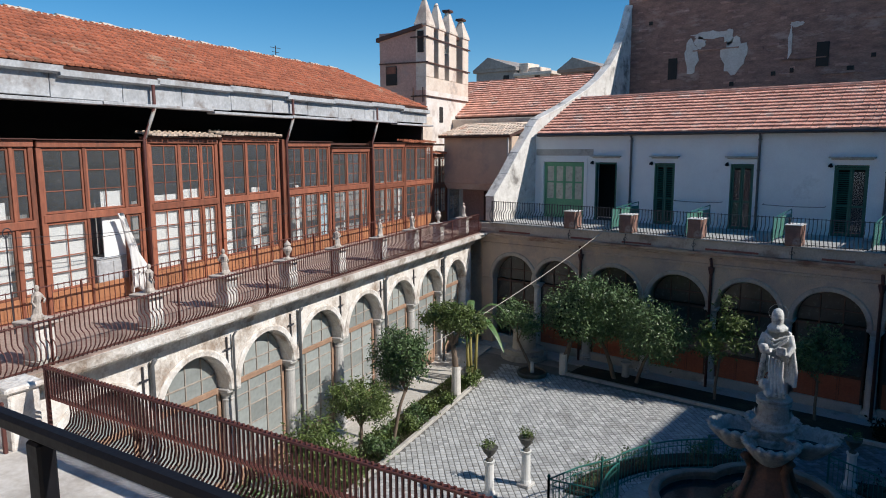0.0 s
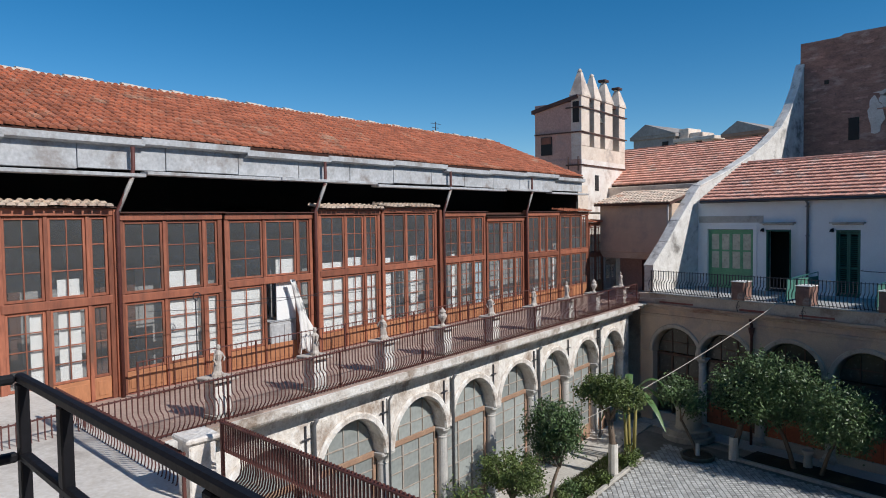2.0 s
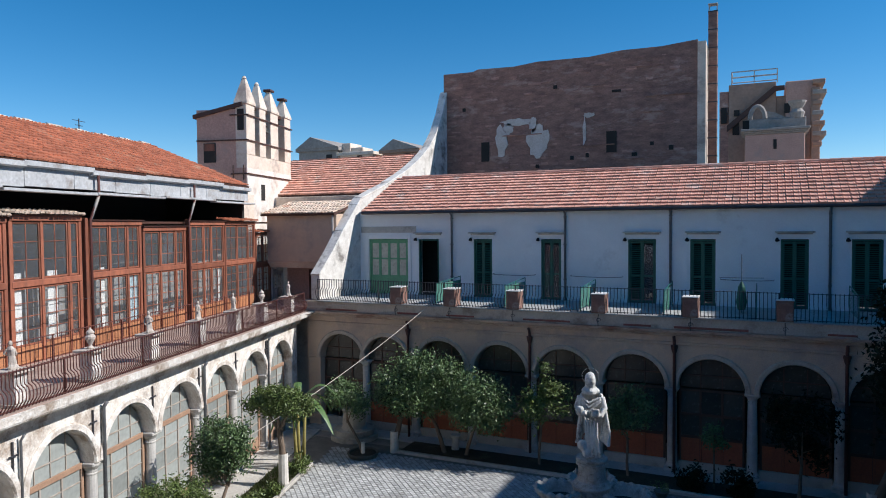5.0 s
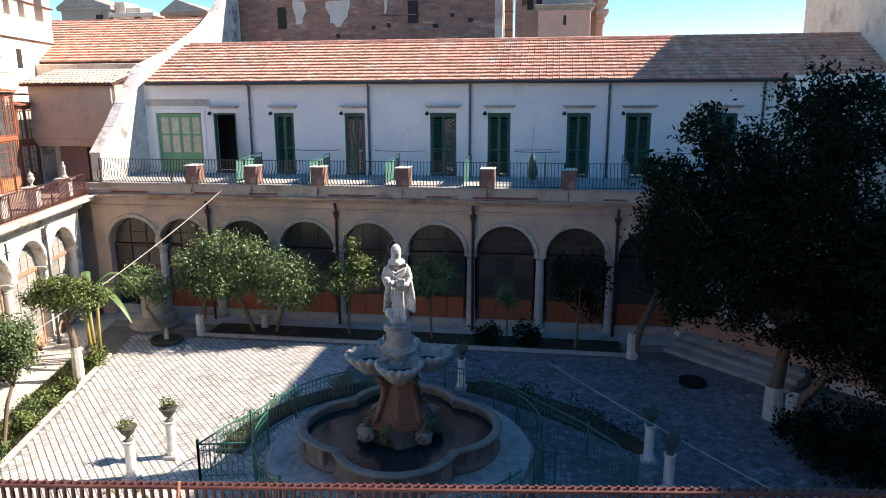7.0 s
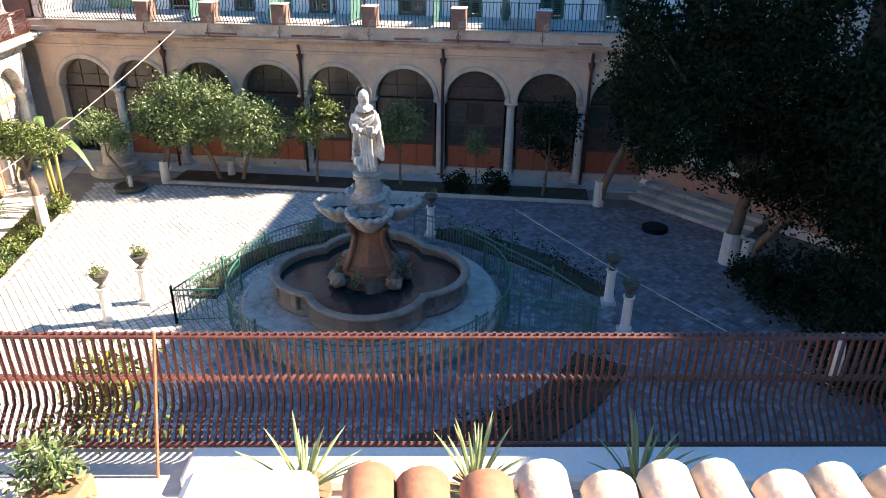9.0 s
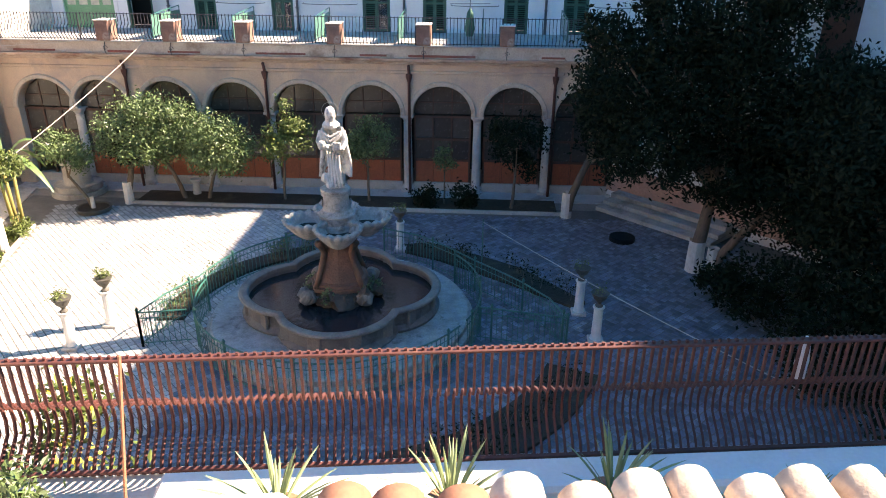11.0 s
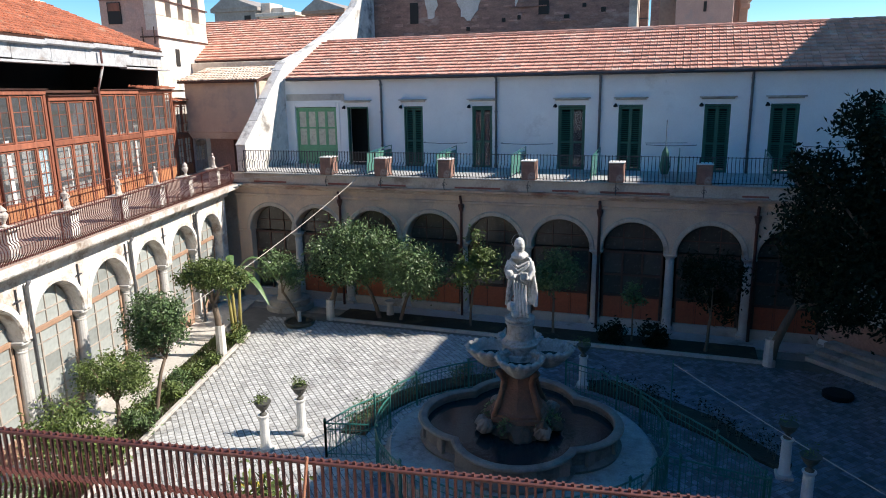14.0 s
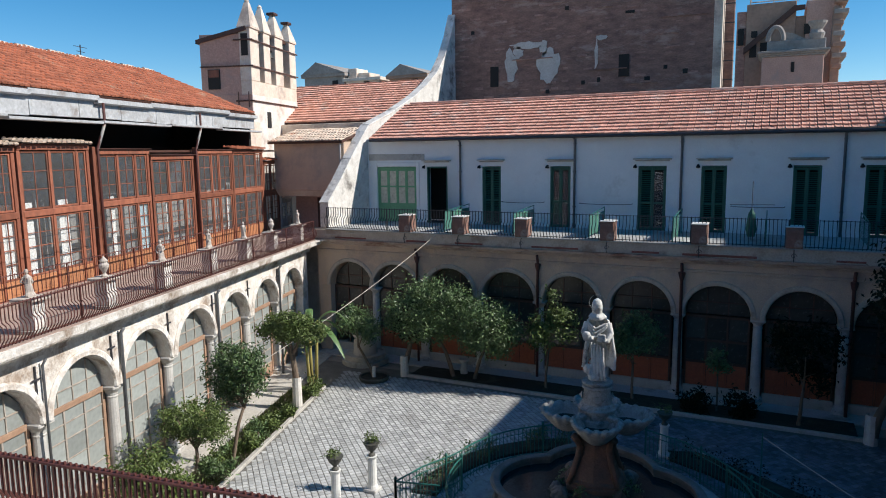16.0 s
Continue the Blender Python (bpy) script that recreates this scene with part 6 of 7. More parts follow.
for k in range(4):
    a = k * math.pi / 2 + 0.1
    part("cartouche", Geo().lathe([(0.02, -0.02), (0.06, 0.0), (0.09, 0.03), (0.05, 0.05)], 10), M_SHELL, ft, at=Matrix.Rotation(a - math.pi / 2, 4, "Z") @ T((0, 0.325, 3.24)) @ Matrix.Rotation(-math.pi / 2, 4, "X"))

# statue: one plain draped shape
sg_ = Geo()
NS = 96
body = [(0.0, 0.30, 0.28, 0, 0), (0.09, 0.30, 0.28, 0, 0), (0.11, 0.25, 0.23, 0, 0), (0.35, 0.235, 0.21, 0.03, 0), (0.60, 0.235, 0.20, 0.03, 0), (0.85, 0.245, 0.20, 0.02, 0.01), (1.05, 0.25, 0.20, 0.0, 0.02),
        (1.25, 0.265, 0.21, -0.02, 0.02), (1.42, 0.255, 0.19, -0.02, 0.0), (1.54, 0.20, 0.165, -0.02, 0), (1.62, 0.13, 0.125, -0.03, -0.01), (1.70, 0.105, 0.11, -0.03, -0.03), (1.80, 0.115, 0.125, -0.03, -0.05),
        (1.90, 0.11, 0.12, -0.03, -0.05), (1.98, 0.08, 0.09, -0.03, -0.04), (2.02, 0.02, 0.02, -0.03, -0.02)]
vs, fs = [], []
NR = 56
for k in range(NR + 1):
    z = 2.02 * k / NR
    rx, ry, cx, cy = (float(np.interp(z, [b_[0] for b_ in body], [b_[c_] for b_ in body])) for c_ in (1, 2, 3, 4))
    depth = 0.0 if z < 0.1 else 0.34 if z < 1.1 else (0.24 if z < 1.5 else 0.05)
    for i in range(NS):
        a = 2 * math.pi * i / NS
        twist = 1.6 * z + 0.5 * math.sin(2.3 * z + 2 * a)
        crease = abs(math.sin(4.5 * a + twist)) ** 0.55
        fine_ = abs(math.sin(11 * a - 2.6 * z + 1.3 * math.sin(a))) ** 0.7
        q = 1.10 - depth * (1 - crease) - 0.45 * depth * (1 - fine_)
        vs.append((cx + rx * q * math.cos(a), cy + ry * q * math.sin(a), z))
for k in range(NR):
    fs += [(k * NS + i, k * NS + (i + 1) % NS, (k + 1) * NS + (i + 1) % NS, (k + 1) * NS + i) for i in range(NS)]
fs.append(tuple(NR * NS + i for i in range(NS)))
sg_.add(vs, fs)
sg_.tube([(0.22, -0.02, 1.44), (0.29, -0.08, 1.2), (0.22, -0.22, 1.06), (0.02, -0.29, 1.10)], 0.085, 10, 0.055)
sg_.tube([(-0.24, -0.02, 1.44), (-0.32, -0.08, 1.22), (-0.27, -0.22, 1.10), (-0.1, -0.29, 1.14)], 0.085, 10, 0.055)
for k in range(4):
    sg_.tube([(0.20 + 0.03 * k, 0.10 - 0.05 * k, 1.42 - 0.04 * k), (0.25 + 0.03 * k, 0.08 - 0.06 * k, 1.0), (0.26 + 0.045 * k, 0.0 - 0.05 * k, 0.68), (0.20 + 0.06 * k, -0.06 - 0.04 * k, 0.46 - 0.03 * k)], 0.035, 7, 0.05)
for k in range(5):
    sg_.tube([(-0.14 + 0.07 * k, -0.22, 1.02 - 0.03 * k), (-0.10 + 0.06 * k, -0.235 - 0.01 * k, 0.6), (-0.12 + 0.085 * k, -0.25, 0.12)], 0.022, 6, 0.04)
for k in range(3):
    sg_.tube([(-0.22, -0.12, 1.46 - 0.07 * k), (-0.05, -0.225, 1.34 - 0.10 * k), (0.2, -0.14, 1.46 - 0.05 * k)], 0.025, 6)
sg_.lathe([(0.03, -0.1), (0.10, -0.04), (0.11, 0.05), (0.08, 0.12), (0.03, 0.15)], 10, (-0.19, -0.22, 0.34), wave=lambda t, q: 1 + 0.15 * math.sin(4 * t + q))
sg_.lathe([(0.03, -0.1), (0.11, -0.04), (0.10, 0.05), (0.04, 0.10)], 10, (-0.10, -0.24, 0.20), wave=lambda t, q: 1 + 0.15 * math.sin(3 * t + q))
sg_.lathe([(0.03, -0.1), (0.08, -0.04), (0.09, 0.05), (0.06, 0.10)], 10, (-0.24, -0.26, 1.17))
sg_.tube([(-0.03 + 0.19 * math.cos(2 * math.pi * i / 28), 0.06, 1.90 + 0.19 * math.sin(2 * math.pi * i / 28)) for i in range(29)], 0.010, 5)
cv, cf = [], []
for j in range(19):
    v = j / 18
    for i in range(25):
        u = i / 24
        a = -0.35 + u * (math.pi + 0.85)
        fl = 1 + 0.10 * math.sin(u * 26 + 3 * v) * v + 0.05 * math.sin(u * 57 - 4 * v)
        rx = (0.25 + 0.10 * v + 0.12 * v * max(0.0, 0.5 - u)) * fl
        cv.append((0.0 + rx * math.cos(a), 0.02 + (0.19 + 0.10 * v) * fl * math.sin(a), 1.50 - (1.05 + 0.12 * math.sin(u * 9)) * v))
for j in range(18):
    cf += [(j * 25 + i, j * 25 + i + 1, (j + 1) * 25 + i + 1, (j + 1) * 25 + i) for i in range(24)]
nc = len(cv)
cv += [(x * 0.80, 0.02 + (y - 0.02) * 0.80, z) for x, y, z in cv]
cf += [tuple(nc + k for k in reversed(f)) for f in cf]
edge = list(range(25)) + [j * 25 + 24 for j in range(1, 19)] + [18 * 25 + i for i in range(23, -1, -1)] + [j * 25 for j in range(17, 0, -1)]
cf += [(edge[k], edge[(k + 1) % len(edge)], nc + edge[(k + 1) % len(edge)], nc + edge[k]) for k in range(len(edge))]
sg_.add(cv, cf)
sg_.lathe([(0.12, 1.50), (0.19, 1.54), (0.20, 1.60), (0.15, 1.66), (0.10, 1.68)], 20, (-0.03, 0.0, 0), wave=lambda t, q: 1 + 0.10 * math.sin(5 * t + q))
sg_.box(0.02, 0.2, -0.36, -0.26, 1.06, 1.24, 0.02)
statue = part("statue", sg_, M_STATUE, smooth=True)
skin = statue.modifiers.new("skin", "REMESH")
skin.mode, skin.voxel_size, skin.use_smooth_shade = "VOXEL", 0.013, True
statue.matrix_basis = T((FX, FY, 3.565)) @ Matrix.Rotation(radians(8), 4, "Z")
tagged(statue, "weathered white marble statue on the fountain", "statue")


# ---- plants ----
def tree(name, at, trunk_h, lean, trunk_r, blobs, n, size, material, label, seed, limed=0.0, group=""):
    """Tapered trunk, limbs to each clump, and a crown of small leaves."""
    t = thing(name, T(at), label, "tree", group)
    r = random.Random(seed)
    top = Vector((lean[0], lean[1], trunk_h))
    pts = [Vector((0, 0, 0)), Vector((lean[0] * 0.2 + r.uniform(-.04, .04), lean[1] * 0.2, trunk_h * 0.35)), Vector((lean[0] * 0.6, lean[1] * 0.6 + r.uniform(-.04, .04), trunk_h * 0.7)), top]
    part("trunk", Geo().tube([(0, 0, -0.05)] + [tuple(p) for p in pts], trunk_r * 1.25, 9, trunk_r * 0.7), M_BARK, t, smooth=True)
    if limed:
        part("limewash", Geo().lathe([(trunk_r * 1.32, 0), (trunk_r * 1.28, limed * 0.5), (trunk_r * 1.22, limed)], 10, caps=False), M_LIME, t, "white limewashed foot")
    for b in blobs:
        tip = Vector(b[:3])
        mid = top.lerp(tip, 0.5) + Vector((r.uniform(-.15, .15), r.uniform(-.15, .15), 0.1))
        part("limb", Geo().tube([tuple(top - Vector((0, 0, 0.1))), tuple(mid), tuple(tip)], trunk_r * 0.55, 6, 0.012), M_BARK, t)
    part("crown", leaf_cloud(blobs, n, size, seed, material), None, t)
    return t


GN = "citrus trees of the north bed"
tree("citrus_tree", (-11.2, 24.35, 0.05), 1.5, (-0.5, -0.2, 0), 0.085, [(-1.0, -0.6, 2.9, 1.25, 1.05), (-0.2, -0.6, 3.3, 1.0, 0.85), (-1.8, -0.4, 2.5, 0.95, 0.8), (0.4, -0.4, 2.6, 0.9, 0.75), (-0.8, -0.9, 2.2, 1.0, 0.6)], 17000, 0.064, M_LEAF, "dense orange tree with sunlit glossy leaves", 1, group=GN)
tree("citrus_tree", (-10.3, 24.4, 0.05), 1.35, (0.55, -0.3, 0), 0.07, [(0.65, -0.6, 2.35, 1.05, 0.95), (1.3, -0.5, 2.0, 0.75, 0.65), (0.2, -0.4, 2.0, 0.7, 0.6)], 11500, 0.062, M_LEAF, "leaning orange tree with a round green crown", 2, group=GN)
tree("citrus_tree", (-7.4, 24.5, 0.05), 1.5, (0.1, 0, 0), 0.05, [(0.35, -0.3, 2.3, 0.75, 0.7), (0.5, -0.3, 3.2, 0.4, 0.75), (-0.3, -0.2, 2.1, 0.5, 0.5), (0.7, -0.3, 2.7, 0.45, 0.5)], 2600, 0.075, M_LEAFL, "thin citrus tree with sparse upright shoots", 3, group=GN)
tree("citrus_tree", (-4.2, 24.6, 0.05), 1.4, (0, 0, 0), 0.05, [(0.1, 0, 2.4, 0.85, 0.65), (-0.5, 0, 2.2, 0.5, 0.45)], 3060, 0.065, M_LEAF, "dark citrus tree in the shade of the arcade", 4, group=GN)
tree("citrus_tree", (-1.35, 24.5, 0.05), 1.3, (0, 0, 0), 0.035, [(0, 0, 1.9, 0.35, 0.55)], 500, 0.07, M_LEAF, "slender young citrus tree in the shade", 5, group=GN)
# this tree's shade is in its leaf colour, darker than its neighbours
tree("citrus_tree", (1.15, 24.2, 0.05), 1.3, (0.1, 0, 0), 0.06, [(0.1, 0, 2.5, 0.9, 0.9), (0.4, 0, 1.8, 0.6, 0.5), (-0.4, 0, 3.0, 0.5, 0.6)], 2400, 0.08, M_LEAF_SHADE, "dark citrus tree in the shade of the arcade", 6, group=GN)
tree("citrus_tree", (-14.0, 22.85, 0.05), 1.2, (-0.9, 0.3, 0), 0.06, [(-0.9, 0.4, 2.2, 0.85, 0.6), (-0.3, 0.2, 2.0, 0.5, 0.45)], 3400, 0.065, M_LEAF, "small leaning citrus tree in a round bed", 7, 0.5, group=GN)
tree("citrus_tree", (-13.1, 23.75, 0.0), 1.4, (0.2, 0.2, 0), 0.13, [(0.3, 0.2, 2.3, 0.8, 0.7)], 1500, 0.08, M_LEAF_SHADE, "citrus tree with a white limewashed trunk", 8, 0.85, group=GN)
# crowns and shrubs of the shaded side carry their shade in the leaf colour
tree("broad_tree", (3.1, 23.6, 0.0), 2.2, (0.6, -0.2, 0), 0.15, [(1.2, -0.3, 3.3, 1.0, 1.1), (0.8, -0.2, 4.3, 0.8, 0.9), (1.6, -0.5, 2.5, 0.9, 0.9), (1.3, -0.3, 5.3, 1.0, 1.1)], 9000, 0.085, M_LEAF_SHADE, "evergreen with a white limewashed trunk, leaves darkened as shade", 9, 0.95)
BIG = [(-1.9, -0.2, 4.2, 1.5, 1.3), (-0.5, 0.3, 5.6, 1.9, 1.6), (1.2, 0, 5.2, 2.0, 1.8), (2.6, -0.4, 4.4, 1.8, 1.6), (0.2, 0.2, 7.3, 1.6, 1.5), (1.5, 0.2, 8.2, 1.3, 1.2), (0.0, 0, 3.2, 1.5, 1.0), (2.2, -0.5, 2.6, 1.6, 1.2), (-1.4, 0.3, 7.0, 1.1, 1.0), (0.3, 0.2, 9.0, 0.8, 0.8),
       (-2.7, 0.0, 5.6, 1.2, 1.1), (-3.3, 0.1, 6.9, 0.8, 0.5), (-2.2, 0.1, 8.0, 0.7, 0.7), (3.2, -0.6, 5.6, 1.3, 1.0), (4.4, -1.0, 4.0, 1.5, 1.3)]
tree("broad_tree", (6.5, 19.4, 0), 2.6, (0.2, 0, 0), 0.2, BIG, 60000, 0.082, M_LEAF_SHADE, "big evergreen tree with a whitened trunk, leaves darkened as shade", 11, 1.0)
tree("broad_tree", (6.9, 19.1, 0), 2.2, (1.0, -0.6, 0), 0.14, [(1.3, -1.0, 3.6, 1.5, 1.3), (2.2, -1.6, 4.8, 1.6, 1.5), (2.6, -1.8, 2.8, 1.5, 1.3)], 16000, 0.085, M_LEAF_SHADE, "evergreen leaning beside the big tree, leaves darkened as shade", 12, 0.9)
tree("broad_tree", (9.6, 15.5, 0), 2.2, (0.1, 0, 0), 0.18, [(0, 0, 3.2, 2.0, 1.7), (-1.0, 0.3, 4.8, 1.6, 1.5), (0.8, -0.3, 5.4, 1.7, 1.6), (-0.6, -0.6, 2.0, 1.7, 1.2), (-0.4, -2.2, 2.6, 1.7, 1.6), (-0.2, -3.6, 2.4, 1.6, 1.5)], 24000, 0.09, M_LEAF_SHADE, "broad evergreen tree in deep shade, leaves darkened for it", 13)
for k, (x, y, r, h, n, m, lab) in enumerate(((-2.0, 24.2, 0.5, 0.55, 900, M_LEAF_SHADE, "clipped dark shrub in the north bed"), (-0.55, 24.25, 0.42, 0.65, 900, M_LEAF_SHADE, "clipped dark shrub in the north bed"),
                                          (7.6, 16.5, 1.3, 1.2, 3000, M_LEAF_SHADE, "low dark shrub under the trees"), (6.9, 17.8, 0.8, 0.8, 1500, M_LEAF_SHADE, "low dark shrub under the trees"), (8.2, 13.4, 1.5, 1.3, 3200, M_LEAF_SHADE, "low dark shrub under the trees"),
                                          (8.9, 10.6, 1.6, 1.6, 3200, M_LEAF_SHADE, "low dark shrub under the trees"))):
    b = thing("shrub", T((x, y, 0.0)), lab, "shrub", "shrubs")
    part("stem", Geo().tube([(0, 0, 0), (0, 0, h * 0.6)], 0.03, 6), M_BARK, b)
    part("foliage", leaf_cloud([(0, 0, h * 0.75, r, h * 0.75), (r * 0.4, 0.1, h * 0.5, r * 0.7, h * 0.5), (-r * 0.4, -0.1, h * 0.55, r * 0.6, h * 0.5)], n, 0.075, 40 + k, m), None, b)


def w_at(s, d, z=0.06):
    p = FW @ Vector((s, d, z))
    return (p.x, p.y, p.z)


tree("citrus_tree", w_at(16.25, -1.75), 1.1, (-0.1, 0.1, 0), 0.06, [(-0.2, 0.1, 1.85, 0.75, 0.42), (0.35, 0.1, 1.72, 0.55, 0.36), (-0.6, 0, 1.65, 0.45, 0.36), (-0.9, 0.3, 1.5, 0.4, 0.3), (0.7, -0.2, 1.95, 0.3, 0.3), (-0.3, -0.4, 2.15, 0.3, 0.22), (0.1, 0.5, 1.45, 0.4, 0.25)], 7500, 0.046, M_LEAFL, "low citrus tree in the west flower bed", 21)
tree("citrus_tree", w_at(17.7, -2.0), 1.7, (0.25, 0.35, 0), 0.06, [(0.15, 0.25, 2.85, 0.7, 0.62), (0.5, 0.3, 2.5, 0.5, 0.5), (-0.35, 0.1, 2.55, 0.45, 0.5), (0.0, 0.2, 2.15, 0.5, 0.35), (0.75, 0.1, 2.95, 0.3, 0.3), (-0.6, 0.3, 3.0, 0.28, 0.35), (0.3, 0.0, 3.4, 0.28, 0.25), (-0.3, -0.3, 1.8, 0.3, 0.3)], 8000, 0.052, M_LEAF, "dark green loquat tree in the west flower bed", 22)
tree("palm_like_tree", w_at(22.3, -2.15), 1.95, (-0.15, 0.0, 0), 0.13, [(-0.3, 0, 2.9, 0.85, 0.4), (0.5, 0.1, 2.75, 0.75, 0.35), (-0.95, 0.1, 2.7, 0.55, 0.35), (0.1, -0.3, 3.1, 0.6, 0.35)], 8500, 0.06, M_LEAFL, "pollarded tree with a flat yellow-green crown and whitened trunk", 23, 1.1)
for k, (s, d, r, h, n, m) in enumerate(((14.4, -1.5, 0.85, 1.35, 5200, M_LEAFL), (15.0, -2.0, 0.5, 0.6, 900, M_LEAFL), (16.6, -2.1, 0.35, 0.9, 900, M_LEAF), (18.6, -1.9, 0.4, 0.35, 700, M_LEAFL), (20.2, -1.8, 0.45, 0.35, 700, M_LEAFL),
                                       (19.3, -2.05, 0.3, 0.5, 500, M_LEAF), (23.6, -2.2, 0.4, 0.4, 900, M_LEAFL), (12.2, -1.5, 0.9, 0.9, 2200, M_LEAF), (21.2, -2.1, 0.3, 0.3, 500, M_LEAFL), (17.4, -1.5, 0.4, 0.3, 500, M_LEAFL))):
    x, y, z = w_at(s, d)
    b = thing("shrub", T((x, y, z)), "leafy green shrub in the west flower bed", "shrub", "shrubs")
    part("stem", Geo().tube([(0, 0, 0), (0, 0, h * 0.6)], 0.025, 6), M_BARK, b)
    part("foliage", leaf_cloud([(0, 0, h * 0.7, r, h * 0.7), (r * 0.4, 0.1, h * 0.45, r * 0.7, h * 0.45), (-r * 0.4, -0.1, h * 0.5, r * 0.6, h * 0.45)], n, 0.06, 60 + k, m), None, b)
gr = Geo()
rg = random.Random(8)
for i in range(9000):
    s, d = rg.uniform(8, 24.4), rg.uniform(-2.25, -1.2)
    x, y, z = w_at(s, d, 0.06)
    h, a = rg.uniform(0.06, 0.2), rg.uniform(0, 6.3)
    gr.add([(x - 0.012, y, z), (x + 0.012, y, z), (x + 0.07 * math.cos(a), y + 0.07 * math.sin(a), z + h)], [(0, 1, 2)])
gr_me = bpy.data.meshes.new("grass")
gr_me.from_pydata(gr.v, [], gr.f)
gr_me.materials.append(M_LEAFL)
tagged(new("grass", gr_me), "tufts of short grass in the west flower bed", "grass", kind="stuff")


def blade(pts, w, fold=0.2):
    """A long leaf along points, its middle sunk to a keel."""
    vs, fs = [], []
    n = len(pts)
    for k, p in enumerate(pts):
        p = Vector(p)
        d = (Vector(pts[min(k + 1, n - 1)]) - Vector(pts[max(k - 1, 0)])).normalized()
        side = d.cross(Vector((0, 0, 1)))
        side = side.normalized() if side.length > 1e-3 else Vector((1, 0, 0))
        q = w * math.sin(math.pi * (0.12 + 0.86 * k / (n - 1))) ** 0.8
        vs += [p - side * q, p - side.cross(d) * -q * fold, p + side * q]
    for k in range(n - 1):
        fs += [(3 * k, 3 * k + 1, 3 * k + 4, 3 * k + 3), (3 * k + 1, 3 * k + 2, 3 * k + 5, 3 * k + 4)]
    return vs, fs


bx, by, bz = w_at(24.2, -2.0)
ban = thing("banana_plant", T((bx, by, bz)), "banana plant with yellow stalks and torn drooping leaves", "banana plant")
for k, (a, h) in enumerate(((0.3, 2.7), (2.4, 2.4), (4.4, 2.2))):
    ox, oy = 0.14 * math.cos(a), 0.14 * math.sin(a)
    part("stalk", Geo().tube([(ox, oy, 0), (ox * 1.4, oy * 1.4, h * 0.5), (ox * 1.9, oy * 1.9, h)], 0.075, 8, 0.04), M_STALK, ban, smooth=True)
for k in range(9):
    a, L = k * 0.75, 1.25 + 0.3 * (k % 3)
    up = 0.9 if k % 2 else 0.35
    pts = [(0.1 * math.cos(a) + L * u * math.cos(a), 0.1 * math.sin(a) + L * u * math.sin(a), 2.4 + up * math.sin(u * 2.4) - 1.1 * u * u) for u in [i / 9 for i in range(10)]]
    part("leaf", Geo().add(*blade(pts, 0.14)), M_BANANA, ban)
for k, (x, y, s) in enumerate(((-0.76, -0.62, 1.1), (0.27, -0.62, 1.05), (1.26, -0.6, 1.1), (2.45, -0.7, 0.5), (0.66, -0.75, 0.45))):
    ag = thing("spiky_plant", FS @ T((x, y, 5.70)), "spiky green agave-like plant in a pot on the terrace", "plant", "terrace plants")
    part("pot", Geo().lathe([(0.11, 0), (0.15, 0.2), (0.165, 0.2), (0.165, 0.24), (0.14, 0.24)], 14), M_POT, ag)
    part("soil", Geo().lathe([(0.001, 0.215), (0.14, 0.215)], 14, caps=False), M_SOIL, ag)
    ra = random.Random(90 + k)
    for i in range(30):
        a, L, e = ra.uniform(0, 6.28), s * ra.uniform(0.32, 0.6), ra.uniform(0.5, 1.35)
        pts = [(L * u * math.cos(e) * math.cos(a), L * u * math.cos(e) * math.sin(a), 0.2 + L * u * math.sin(e) - 0.22 * L * u * u) for u in [j / 5 for j in range(6)]]
        part("blade", Geo().add(*blade(pts, 0.011 * (0.6 + s * 0.5), 0.3)), M_ALOE, ag)
fp = thing("flower_pot", FS @ T((-2.28, -0.55, 5.70)), "small leafy plant in a square clay pot on the terrace", "plant", "terrace plants")
part("pot", Geo().box(-0.17, 0.17, -0.12, 0.12, 0, 0.2, 0.015), M_POT, fp)
part("foliage", leaf_cloud([(0, 0, 0.36, 0.2, 0.16)], 500, 0.035, 77, M_LEAF), None, fp)
yb = thing("flower_bush", T((-2.1, 6.4, 0)), "tall bush with yellow flowers behind the railing", "bush")
yb.matrix_basis = FS @ T((-2.75, 0.75, 0))
part("stem", Geo().tube([(0, 0, 0), (0.05, 0, 4.6)], 0.06, 7, 0.03), M_BARK, yb)
part("foliage", leaf_cloud([(0, 0.1, 5.3, 0.36, 0.5), (0.15, 0, 4.5, 0.4, 0.6), (-0.1, 0, 3.6, 0.45, 0.6)], 2200, 0.05, 78, M_LEAFL), None, yb)
part("flowers", leaf_cloud([(0, 0.05, 5.35, 0.33, 0.42), (0.15, 0, 4.6, 0.35, 0.5)], 170, 0.04, 79, M_FLOWER), None, yb)["kind"] = "stuff"


